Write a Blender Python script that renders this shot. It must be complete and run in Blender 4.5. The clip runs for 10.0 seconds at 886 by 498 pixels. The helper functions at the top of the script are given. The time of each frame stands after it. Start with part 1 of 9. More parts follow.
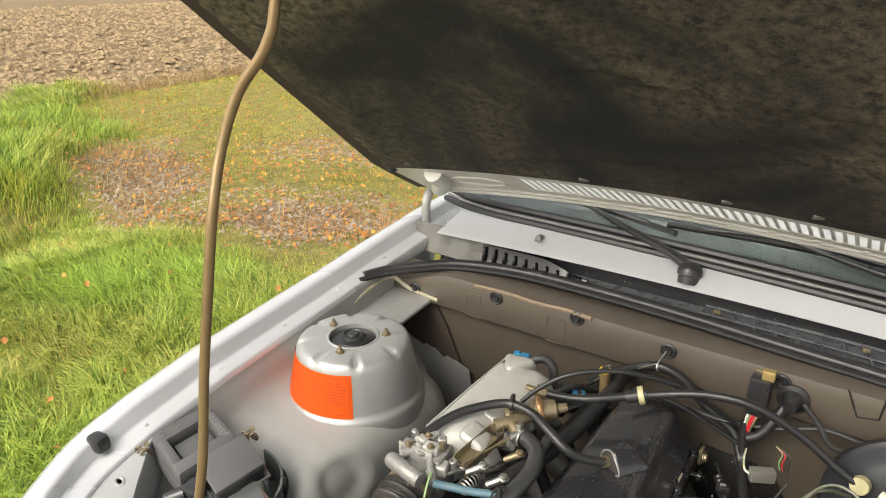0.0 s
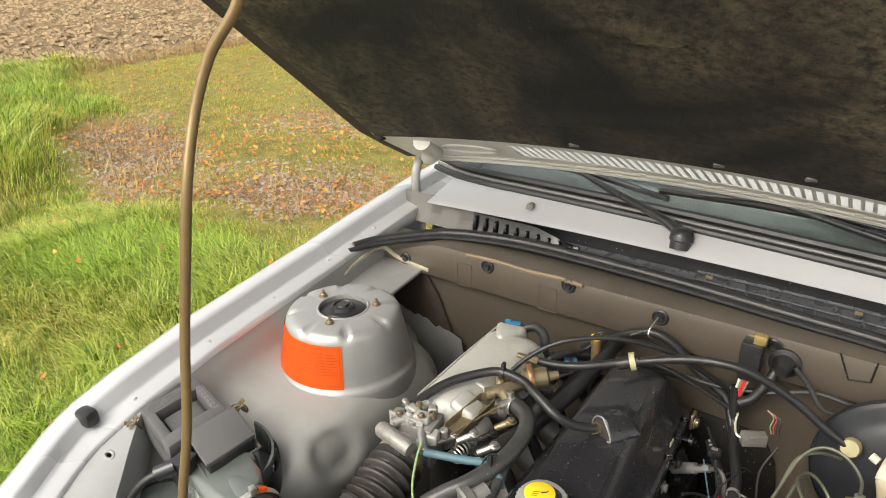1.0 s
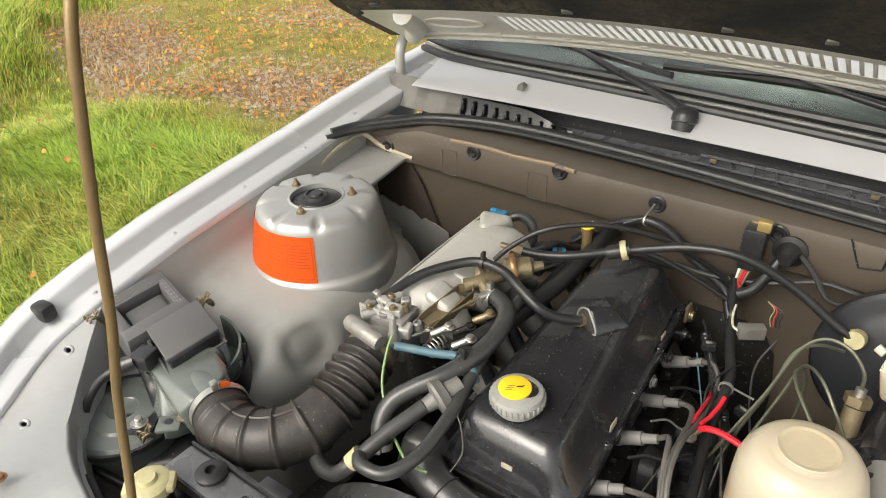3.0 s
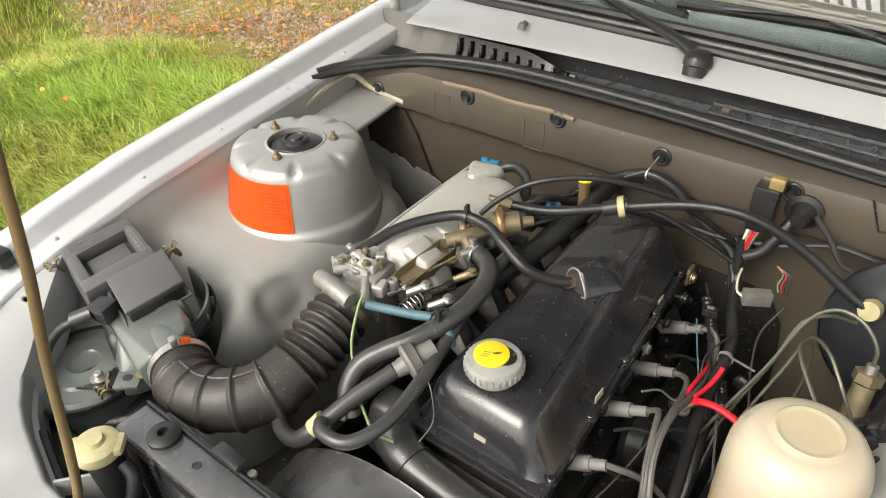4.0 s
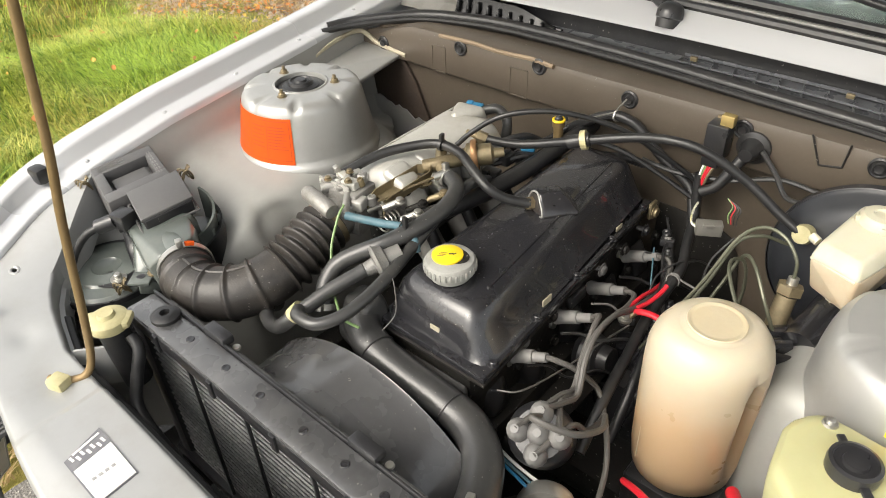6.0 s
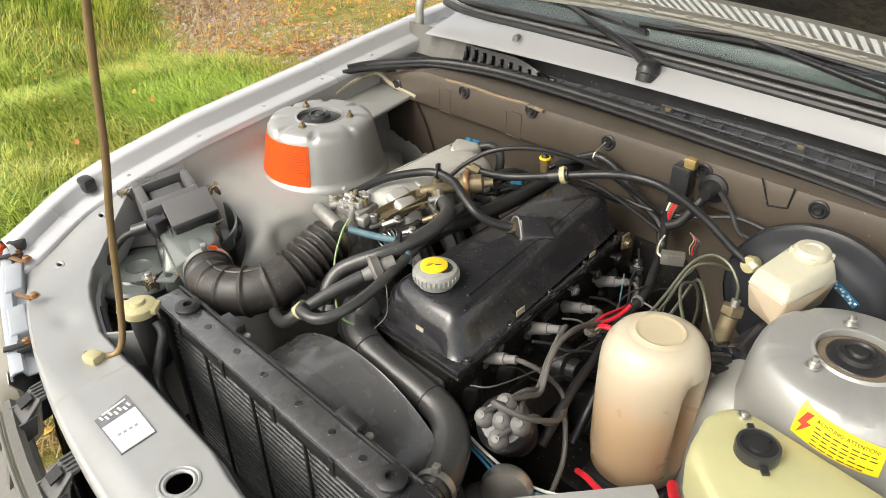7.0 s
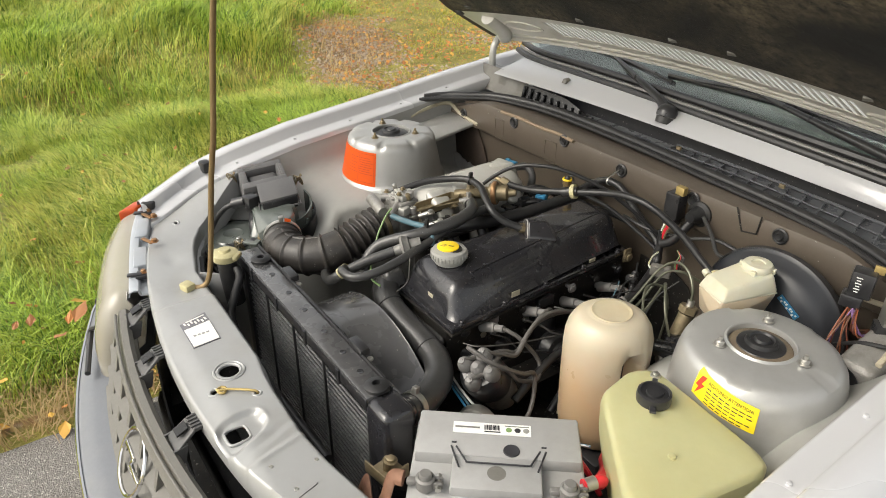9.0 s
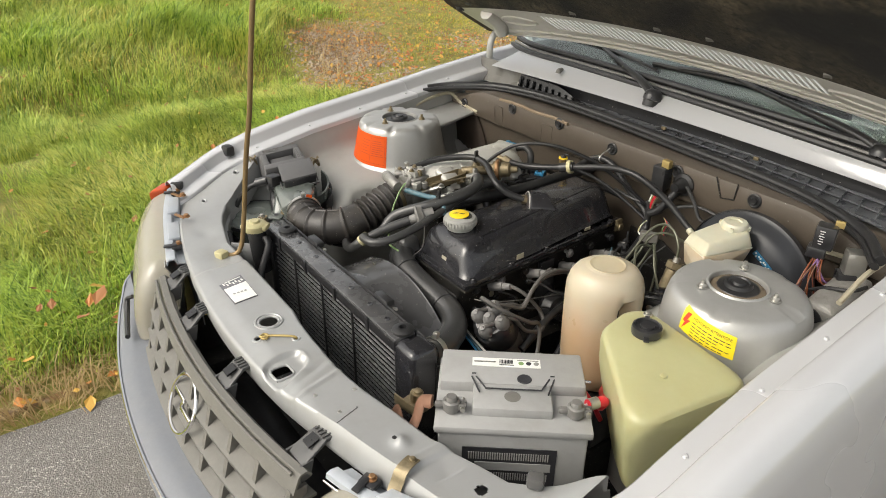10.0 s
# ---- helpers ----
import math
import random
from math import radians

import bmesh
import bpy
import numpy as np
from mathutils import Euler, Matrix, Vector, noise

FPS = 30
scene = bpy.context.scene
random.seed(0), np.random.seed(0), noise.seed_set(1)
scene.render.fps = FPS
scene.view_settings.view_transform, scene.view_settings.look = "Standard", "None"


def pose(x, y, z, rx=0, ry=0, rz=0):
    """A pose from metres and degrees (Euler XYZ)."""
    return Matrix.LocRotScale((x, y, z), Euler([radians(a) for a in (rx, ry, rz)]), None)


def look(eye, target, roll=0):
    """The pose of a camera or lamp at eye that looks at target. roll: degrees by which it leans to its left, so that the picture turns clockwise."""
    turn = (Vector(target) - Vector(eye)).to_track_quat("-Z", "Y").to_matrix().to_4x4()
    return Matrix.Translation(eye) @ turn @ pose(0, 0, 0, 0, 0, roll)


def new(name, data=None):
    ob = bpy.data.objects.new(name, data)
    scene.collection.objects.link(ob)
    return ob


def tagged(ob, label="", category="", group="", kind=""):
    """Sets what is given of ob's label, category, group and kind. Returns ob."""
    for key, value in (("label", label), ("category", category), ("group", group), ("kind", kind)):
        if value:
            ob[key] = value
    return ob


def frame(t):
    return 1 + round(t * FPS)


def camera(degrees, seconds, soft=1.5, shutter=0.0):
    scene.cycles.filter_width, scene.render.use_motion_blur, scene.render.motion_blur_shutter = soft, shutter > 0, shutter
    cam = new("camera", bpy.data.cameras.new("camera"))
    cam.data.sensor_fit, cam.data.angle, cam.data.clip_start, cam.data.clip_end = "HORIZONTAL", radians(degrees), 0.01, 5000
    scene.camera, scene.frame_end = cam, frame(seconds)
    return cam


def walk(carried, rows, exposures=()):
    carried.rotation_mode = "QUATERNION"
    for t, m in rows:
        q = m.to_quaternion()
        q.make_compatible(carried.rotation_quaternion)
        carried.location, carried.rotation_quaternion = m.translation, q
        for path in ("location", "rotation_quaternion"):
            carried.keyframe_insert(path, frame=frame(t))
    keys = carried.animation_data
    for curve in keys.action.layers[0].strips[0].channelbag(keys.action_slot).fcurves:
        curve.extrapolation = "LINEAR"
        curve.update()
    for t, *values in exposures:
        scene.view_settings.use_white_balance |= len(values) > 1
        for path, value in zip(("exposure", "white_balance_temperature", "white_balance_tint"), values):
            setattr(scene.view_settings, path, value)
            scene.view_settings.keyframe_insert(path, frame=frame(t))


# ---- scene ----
cam = camera(65.1, 10.0, soft=0.95)
METRES, EYE, TILT, LEAN, TURN = 1.15, 1.53, -22.0, 0.45, 35.7
ROWS = [
    (0.0, 0.0, 0.0, 0.0, 0.0, 0.0, -0.0),
    (0.5, 0.0012, 0.0055, -0.0026, 0.47, -0.95, 0.23),
    (1.0, 0.01, 0.0141, -0.0067, -0.38, -2.26, 0.78),
    (1.5, 0.014, 0.0174, -0.0152, -0.58, -3.72, 0.98),
    (2.0, 0.0219, 0.0322, -0.0241, -0.08, -5.52, 1.05),
    (2.5, 0.038, 0.059, -0.0348, 0.24, -7.86, 1.25),
    (4.0, 0.0998, 0.1636, -0.0512, 2.04, -14.33, 0.26),
    (4.5, 0.1281, 0.1782, -0.0611, 3.34, -16.03, -0.64),
    (5.0, 0.1604, 0.1743, -0.0721, 4.18, -16.47, -0.97),
    (5.5, 0.1819, 0.1249, -0.0949, 5.36, -16.25, -0.33),
    (7.0, 0.2499, -0.0684, -0.1261, 8.03, -11.29, -3.05),
    (7.5, 0.305, -0.1072, -0.1284, 11.74, -10.5, -4.52),
    (8.0, 0.3849, -0.1545, -0.1383, 16.0, -9.69, -7.61),
    (8.5, 0.4411, -0.2124, -0.1488, 18.49, -8.68, -8.59),
    (9.0, 0.4472, -0.2754, -0.1661, 18.07, -8.37, -8.0),
    (9.5, 0.4443, -0.3524, -0.1971, 17.79, -8.18, -7.29),
    (10.0, 0.449, -0.4172, -0.2246, 16.74, -7.66, -7.59),
]
walk(cam, [(t, pose(0.32, -0.86, EYE, TILT, LEAN, TURN) @ pose(METRES * x, METRES * y, METRES * z, 90 + pitch, roll, yaw)) for t, x, y, z, yaw, pitch, roll in ROWS], [(0.0, 0.98), (2.5, 0.94), (4.0, 1.06), (5.0, 1.18), (5.5, 1.19), (7.5, 1.0), (8.5, 0.88), (10.0, 0.70)])

# ---- world and sun: a bright overcast day ----
SUN_EL, SUN_AZ = 45.0, 196.0
world = bpy.data.worlds.new("world")
scene.world = world
world.use_nodes = True
wn = world.node_tree.nodes
sky = wn.new("ShaderNodeTexSky")
sky.sky_type, sky.sun_disc = "NISHITA", False
sky.sun_elevation, sky.sun_rotation = radians(SUN_EL), radians(SUN_AZ)
sky.dust_density, sky.ozone_density, sky.air_density = 4.0, 0.4, 1.0
hsv = wn.new("ShaderNodeHueSaturation")
hsv.inputs["Saturation"].default_value = 0.25
world.node_tree.links.new(sky.outputs[0], hsv.inputs["Color"])
haze = wn.new("ShaderNodeMix")
haze.data_type, haze.blend_type = "RGBA", "MULTIPLY"
haze.inputs[0].default_value = 1.0
haze.inputs[7].default_value = (1.03, 1.0, 0.93, 1)
world.node_tree.links.new(hsv.outputs[0], haze.inputs[6])
world.node_tree.links.new(haze.outputs[2], wn["Background"].inputs[0])
wn["Background"].inputs[1].default_value = 0.15
sun = new("sun", bpy.data.lights.new("sun", "SUN"))
sun.data.energy, sun.data.angle, sun.data.color = 0.7, radians(40), (1.0, 0.94, 0.83)
az = radians(SUN_AZ)
sun.matrix_world = look((0, 0, 0), (-math.sin(az) * math.cos(radians(SUN_EL)), -math.cos(az) * math.cos(radians(SUN_EL)), -math.sin(radians(SUN_EL))))


# ---- materials ----
def nodes_of(name):
    m = bpy.data.materials.new(name)
    m.use_nodes = True
    nt = m.node_tree
    return m, nt, nt.nodes["Principled BSDF"]


def noise_tex(nt, scale, detail=4.0, rough=0.55):
    co = nt.nodes.new("ShaderNodeTexCoord")
    n = nt.nodes.new("ShaderNodeTexNoise")
    n.inputs["Scale"].default_value = scale
    n.inputs["Detail"].default_value = detail
    n.inputs["Roughness"].default_value = rough
    nt.links.new(co.outputs["Object"], n.inputs["Vector"])
    return n


def ramp(nt, src, a, b):
    r = nt.nodes.new("ShaderNodeMapRange")
    r.inputs["From Min"].default_value, r.inputs["From Max"].default_value = a, b
    nt.links.new(src, r.inputs["Value"])
    return r.outputs["Result"]


def mixc(nt, fac, a, b):
    m = nt.nodes.new("ShaderNodeMix")
    m.data_type = "RGBA"
    if hasattr(fac, "is_linked"):
        nt.links.new(fac, m.inputs["Factor"])
    else:
        m.inputs["Factor"].default_value = fac
    ca, cb = [s for s in m.inputs if s.type == "RGBA"]
    for sock, v in ((ca, a), (cb, b)):
        if hasattr(v, "is_linked"):
            nt.links.new(v, sock)
        else:
            sock.default_value = (*v, 1)
    return [o for o in m.outputs if o.type == "RGBA"][0]


def mk(name, col, rough=0.5, metal=0.0, dirt=None, dirt_amt=0.5, dscale=14.0, var=0.12, vscale=60.0, bump=0.15, bscale=180.0, coat=0.0, trans=0.0, sss=0.0, spec=0.5):
    """A surface with fine grain, patchy dirt and a little relief."""
    m, nt, p = nodes_of(name)
    fine = noise_tex(nt, vscale)
    lo = tuple(max(0.0, c * (1 - var)) for c in col)
    hi = tuple(min(1.0, c * (1 + var)) for c in col)
    c = mixc(nt, fine.outputs["Fac"], lo, hi)
    if dirt:
        big = noise_tex(nt, dscale, 6.0, 0.65)
        f = ramp(nt, big.outputs["Fac"], 0.48, 0.78)
        mul = nt.nodes.new("ShaderNodeMath")
        mul.operation = "MULTIPLY"
        mul.inputs[1].default_value = dirt_amt
        nt.links.new(f, mul.inputs[0])
        c = mixc(nt, mul.outputs[0], c, dirt)
    nt.links.new(c, p.inputs["Base Color"])
    rb = noise_tex(nt, vscale * 0.35, 3.0)
    r = nt.nodes.new("ShaderNodeMapRange")
    r.inputs["To Min"].default_value, r.inputs["To Max"].default_value = max(0.02, rough - 0.09), min(1, rough + 0.1)
    nt.links.new(rb.outputs["Fac"], r.inputs["Value"])
    nt.links.new(r.outputs["Result"], p.inputs["Roughness"])
    p.inputs["Metallic"].default_value = metal
    p.inputs["Coat Weight"].default_value = coat
    p.inputs["Specular IOR Level"].default_value = spec
    p.inputs["Transmission Weight"].default_value = trans
    p.inputs["Subsurface Weight"].default_value = sss
    p.inputs["Subsurface Radius"].default_value = (0.02, 0.014, 0.008)
    if bump:
        bn = noise_tex(nt, bscale, 5.0)
        b = nt.nodes.new("ShaderNodeBump")
        b.inputs["Strength"].default_value, b.inputs["Distance"].default_value = bump, 0.002
        nt.links.new(bn.outputs["Fac"], b.inputs["Height"])
        nt.links.new(b.outputs["Normal"], p.inputs["Normal"])
    return m


SILVER = mk("silver_paint", (0.585, 0.59, 0.605), 0.27, 0.25, None, var=0.015, vscale=4, bump=0.0, coat=0.6)
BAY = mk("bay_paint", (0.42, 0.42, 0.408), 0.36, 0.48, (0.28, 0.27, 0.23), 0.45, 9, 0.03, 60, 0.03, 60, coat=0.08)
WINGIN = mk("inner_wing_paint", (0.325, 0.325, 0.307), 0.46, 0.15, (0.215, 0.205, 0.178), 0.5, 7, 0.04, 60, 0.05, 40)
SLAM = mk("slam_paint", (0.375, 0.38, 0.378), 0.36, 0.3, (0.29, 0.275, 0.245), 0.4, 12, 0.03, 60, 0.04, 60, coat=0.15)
SEALANT = mk("sealant", (0.42, 0.38, 0.28), 0.7, 0, (0.25, 0.18, 0.1), 0.6, 40, 0.2, 90, 0.5, 150)
RUST = mk("copper_braid", (0.2, 0.1, 0.06), 0.6, 0.3, (0.1, 0.06, 0.04), 0.7, 60, 0.3, 120, 0.5, 200)
BLACKPAINT = mk("black_enamel", (0.02, 0.02, 0.023), 0.24, 0, (0.055, 0.053, 0.053), 0.5, 11, 0.25, 70, 0.10, 120, coat=0.55)
BLACKDULL = mk("dull_black_steel", (0.02, 0.02, 0.022), 0.34, 0, (0.05, 0.047, 0.044), 0.5, 16, 0.2, 90, 0.2, 180)
# greasy iron; also the black of gaps whose shade is painted in
GREASE_AND_GAPS = mk("greasy_iron_and_gap_black", (0.012, 0.011, 0.01), 0.55, 0.1, (0.035, 0.028, 0.02), 0.6, 22, 0.25, 90, 0.5, 90)
RUBBER = mk("rubber", (0.02, 0.02, 0.021), 0.36, 0, (0.055, 0.052, 0.048), 0.45, 20, 0.2, 110, 0.15, 260)
HOSE = mk("grey_hose_rubber", (0.04, 0.04, 0.04), 0.32, 0, (0.095, 0.09, 0.083), 0.4, 22, 0.2, 110, 0.15, 200, coat=0.15)
BELLOWS = mk("dusty_bellows_rubber", (0.03, 0.027, 0.025), 0.42, 0, (0.085, 0.073, 0.06), 0.6, 13, 0.2, 110, 0.25, 200)
PLASTIC = mk("black_plastic", (0.022, 0.022, 0.024), 0.3, 0, (0.055, 0.053, 0.05), 0.45, 18, 0.15, 120, 0.12, 420, coat=0.15)
GREYPLASTIC = mk("grey_trim_plastic", (0.15, 0.145, 0.13), 0.55, 0, (0.21, 0.195, 0.17), 0.4, 18, 0.12, 120, 0.2, 420)
AIRBOX = mk("grey_green_plastic", (0.12, 0.135, 0.125), 0.22, 0, (0.2, 0.2, 0.18), 0.35, 18, 0.1, 90, 0.04, 200, coat=0.3)
ALU = mk("cast_aluminium", (0.30, 0.292, 0.275), 0.42, 0.35, (0.12, 0.105, 0.08), 0.65, 34, 0.15, 90, 0.5, 340)
STEEL = mk("zinc_steel", (0.5, 0.49, 0.46), 0.35, 0.85, (0.28, 0.24, 0.18), 0.4, 60, 0.12, 120, 0.1, 300)
BRASS = mk("yellow_passivated_steel", (0.27, 0.22, 0.135), 0.42, 0.6, (0.12, 0.085, 0.05), 0.6, 70, 0.25, 120, 0.2, 300)
ROD = mk("bronzed_rod", (0.26, 0.18, 0.085), 0.42, 0.45, (0.14, 0.095, 0.05), 0.5, 20, 0.15, 90, 0.15, 300)
FIREWALL = mk("brown_insulation_board", (0.096, 0.078, 0.060), 0.38, 0, (0.055, 0.046, 0.036), 0.55, 6, 0.1, 160, 0.12, 120)
DARKFELT = mk("dark_brown_felt", (0.05, 0.035, 0.026), 0.9, 0, (0.03, 0.022, 0.018), 0.6, 20, 0.2, 150, 0.6, 200)
WHITEPL = mk("aged_white_plastic", (0.52, 0.45, 0.33), 0.3, 0, (0.47, 0.33, 0.18), 0.6, 5, 0.04, 60, 0.04, 200, sss=0.3)
RESPL = mk("milky_reservoir_plastic", (0.56, 0.54, 0.42), 0.35, 0, (0.47, 0.40, 0.26), 0.4, 18, 0.04, 60, 0.05, 200, sss=0.2)
RESFLUID = mk("fluid_stained_reservoir_plastic", (0.43, 0.36, 0.26), 0.35, 0, (0.36, 0.24, 0.14), 0.6, 14, 0.05, 60, 0.05, 200, sss=0.2)
FADED = mk("faded_print", (0.15, 0.15, 0.165), 0.5, 0, (0.3, 0.3, 0.3), 0.5, 60)
YELLOWPL = mk("yellowed_tank_plastic", (0.41, 0.40, 0.22), 0.34, 0, (0.36, 0.32, 0.15), 0.45, 7, 0.05, 60, 0.04, 200, sss=0.3)
LEAD = mk("dull_lead", (0.22, 0.215, 0.205), 0.5, 0.4, (0.13, 0.12, 0.105), 0.6, 60, 0.2, 120, 0.4, 300)
BATT = mk("battery_grey_plastic", (0.33, 0.33, 0.325), 0.45, 0, (0.25, 0.245, 0.225), 0.5, 18, 0.05, 90, 0.12, 500)
WHITE = mk("white_paper", (0.78, 0.78, 0.75), 0.45, 0, (0.6, 0.58, 0.52), 0.3, 30, 0.03, 90, 0.02)
INK = mk("black_ink", (0.03, 0.03, 0.035), 0.5, 0, None, var=0.1)
ORANGE = mk("orange_sticker", (0.62, 0.082, 0.004), 0.55, 0, (0.52, 0.07, 0.006), 0.3, 25, 0.04, 90, 0.02, spec=0.25)
DARKORANGE = mk("orange_print", (0.38, 0.035, 0.005), 0.5)
YELLOW = mk("yellow_sticker", (0.87, 0.68, 0.02), 0.4, 0, (0.7, 0.52, 0.04), 0.3, 25, 0.04, 90, 0.02)
REDINK = mk("red_print", (0.7, 0.05, 0.02), 0.5)
CAPYEL = mk("yellow_cap_plastic", (0.9, 0.62, 0.02), 0.42, 0, (0.5, 0.36, 0.05), 0.35, 60, 0.05)
CAPGREY = mk("grey_cap_plastic", (0.3, 0.3, 0.28), 0.6, 0, (0.1, 0.1, 0.09), 0.6, 40, 0.1)
CREAM = mk("cream_plastic", (0.47, 0.43, 0.24), 0.42, 0, (0.24, 0.19, 0.10), 0.55, 45, 0.1)
BLUE = mk("blue_plastic", (0.03, 0.2, 0.38), 0.4, 0, (0.08, 0.14, 0.18), 0.5, 60)
BLUEHOSE = mk("blue_grey_hose", (0.075, 0.15, 0.185), 0.5, 0, (0.13, 0.16, 0.16), 0.5, 30)
GREEN = mk("green_insulation", (0.2, 0.31, 0.12), 0.45)
RED = mk("red_cable", (0.62, 0.02, 0.035), 0.35)
GREYLEAD = mk("grey_ignition_rubber", (0.19, 0.185, 0.18), 0.5, 0, (0.25, 0.235, 0.215), 0.4, 30)
DEEPBLACK = mk("deep_black_plastic", (0.007, 0.007, 0.0075), 0.25, 0, (0.02, 0.02, 0.019), 0.4, 25, 0.2, 120, 0.1, 300)
TRAY = mk("blue_grey_tray_plastic", (0.11, 0.115, 0.125), 0.28, 0, (0.17, 0.17, 0.165), 0.45, 14, 0.15, 120, 0.08, 260, coat=0.4)
AIRCOVER = mk("grey_cover_plastic", (0.105, 0.103, 0.104), 0.42, 0, (0.15, 0.145, 0.138), 0.35, 16, 0.08, 120, 0.1, 420)
LEADGREY = mk("brown_grey_lead", (0.095, 0.09, 0.084), 0.45, 0, (0.16, 0.145, 0.125), 0.4, 40)
CLIPGREY = mk("dark_grey_clip_plastic", (0.075, 0.075, 0.075), 0.45, 0, (0.13, 0.12, 0.11), 0.4, 30)
CHROME = mk("chrome", (0.8, 0.8, 0.8), 0.12, 1.0, None, var=0.03, bump=0)
GOLD = mk("gold_passivated_steel", (0.5, 0.38, 0.15), 0.4, 0.6, (0.3, 0.2, 0.08), 0.4, 60)
FRAMEP = mk("pale_inner_paint", (0.6, 0.585, 0.54), 0.4, 0.1, (0.42, 0.39, 0.33), 0.4, 12, 0.05, 60, 0.05)
PLENUM = mk("silvered_cast_alloy", (0.48, 0.472, 0.438), 0.45, 0.25, (0.31, 0.28, 0.22), 0.55, 14, 0.08, 120, 0.35, 420)
COPPER = mk("copper_clip", (0.35, 0.2, 0.1), 0.4, 0.7, None)
SHROUD = mk("dusty_black_shroud_plastic", (0.066, 0.066, 0.068), 0.27, 0, (0.22, 0.218, 0.216), 0.5, 7, 0.25, 60, 0.08, 120, coat=0.8)
TUBE = mk("radiator_tube", (0.075, 0.077, 0.08), 0.36, 0.2, (0.30, 0.30, 0.29), 0.6, 120, 0.35, 300, 0.5, 500)
FIN = mk("radiator_fin", (0.006, 0.006, 0.0065), 0.8, 0, None, spec=0.1)
BUMPER = mk("blue_grey_bumper_plastic", (0.17, 0.18, 0.2), 0.42, 0, (0.24, 0.235, 0.22), 0.3, 12, 0.07, 150, 0.08, 500)
LILAC = mk("headlamp_housing", (0.42, 0.45, 0.49), 0.4, 0.15, (0.36, 0.36, 0.35), 0.4, 16, 0.05)
AMBER = mk("amber_lens", (0.75, 0.12, 0.03), 0.12, 0, None, trans=0.3, bump=0)


def glass_mat(name, col, rough):
    m, nt, p = nodes_of(name)
    p.inputs["Base Color"].default_value = (*col, 1)
    p.inputs["Transmission Weight"].default_value = 1.0
    p.inputs["Roughness"].default_value = rough
    p.inputs["IOR"].default_value = 1.48
    return m


def translucent_mat(name, col):
    m, nt, p = nodes_of(name)
    n = noise_tex(nt, 30, 4)
    c = mixc(nt, n.outputs["Fac"], col, tuple(v * 0.85 for v in col))
    nt.links.new(c, p.inputs["Base Color"])
    p.inputs["Roughness"].default_value = 0.35
    tr = nt.nodes.new("ShaderNodeBsdfTranslucent")
    nt.links.new(c, tr.inputs["Color"])
    mx = nt.nodes.new("ShaderNodeMixShader")
    mx.inputs[0].default_value = 0.9
    nt.links.new(p.outputs[0], mx.inputs[1])
    nt.links.new(tr.outputs[0], mx.inputs[2])
    nt.links.new(mx.outputs[0], nt.nodes["Material Output"].inputs["Surface"])
    return m


# passes sky light, so that the bonnet slots read as bright
SLOT_GLOW = translucent_mat("milky_slot_glow", (0.95, 0.95, 0.93))
DUSTRING = mk("rusty_dust", (0.16, 0.125, 0.085), 0.8, 0, (0.08, 0.06, 0.04), 0.6, 60, 0.25, 150, 0.4, 300)
GLASS = glass_mat("windscreen_glass", (0.75, 0.85, 0.82), 0.0)
LENS = mk("headlamp_lens", (0.54, 0.51, 0.43), 0.12, 0, (0.48, 0.42, 0.30), 0.4, 20, 0.03, 60, 0.2, 40, trans=0.5)


def flecked(m, scale, col, at):
    """Pale dust flecks over a dark surface."""
    nt = m.node_tree
    p = nt.nodes["Principled BSDF"]
    old = p.inputs["Base Color"].links[0].from_socket
    n = noise_tex(nt, scale, 2.0)
    nt.links.new(mixc(nt, ramp(nt, n.outputs["Fac"], at, at + 0.04), old, col), p.inputs["Base Color"])


for m, scale, at in ((BLACKPAINT, 190, 0.72), (SHROUD, 170, 0.71), (BLACKDULL, 200, 0.71), (HOSE, 260, 0.72), (BELLOWS, 240, 0.70), (FIREWALL, 150, 0.72), (GREASE_AND_GAPS, 160, 0.68)):
    flecked(m, scale, (0.26, 0.245, 0.22), at)


# ---- mesh helpers ----
def thing(name, label, category, at=(0, 0, 0), group="", kind=""):
    ob = new(name)
    ob.location = at
    ob.empty_display_size = 0.02
    return tagged(ob, label, category, group, kind)


def part(name, bm, material, parent=None, label="", sharp=38.0):
    """One mesh object under a thing or a part; bm holds world places."""
    me = bpy.data.meshes.new(name)
    bmesh.ops.recalc_face_normals(bm, faces=bm.faces)
    bm.to_mesh(me)
    bm.free()
    me.shade_smooth()
    me.set_sharp_from_angle(angle=radians(sharp))
    if material:
        me.materials.append(material)
    ob = new(name, me)
    if parent:
        base = Vector(parent.location)
        if parent.parent:
            base = Vector((0, 0, 0)) if parent.type == "MESH" else base
        ob.parent = parent
        ob.matrix_parent_inverse = Matrix.Translation(-base) if parent.type == "EMPTY" else Matrix()
    if label:
        ob["label"] = label
    return ob


def join(*bms):
    out = bmesh.new()
    for b in bms:
        me = bpy.data.meshes.new("tmp")
        b.to_mesh(me)
        out.from_mesh(me)
        bpy.data.meshes.remove(me)
        b.free()
    return out


def box(c, s, bev=0.004, rz=0.0, seg=2, m=None):
    bm = bmesh.new()
    bmesh.ops.create_cube(bm, size=1.0)
    bm.transform(Matrix.Diagonal((*s, 1)))
    if bev:
        bmesh.ops.bevel(bm, geom=bm.edges[:], offset=min(bev, min(s) * 0.45), segments=seg, affect="EDGES", profile=0.5)
    bm.transform(m if m is not None else pose(*c, 0, 0, rz))
    return bm


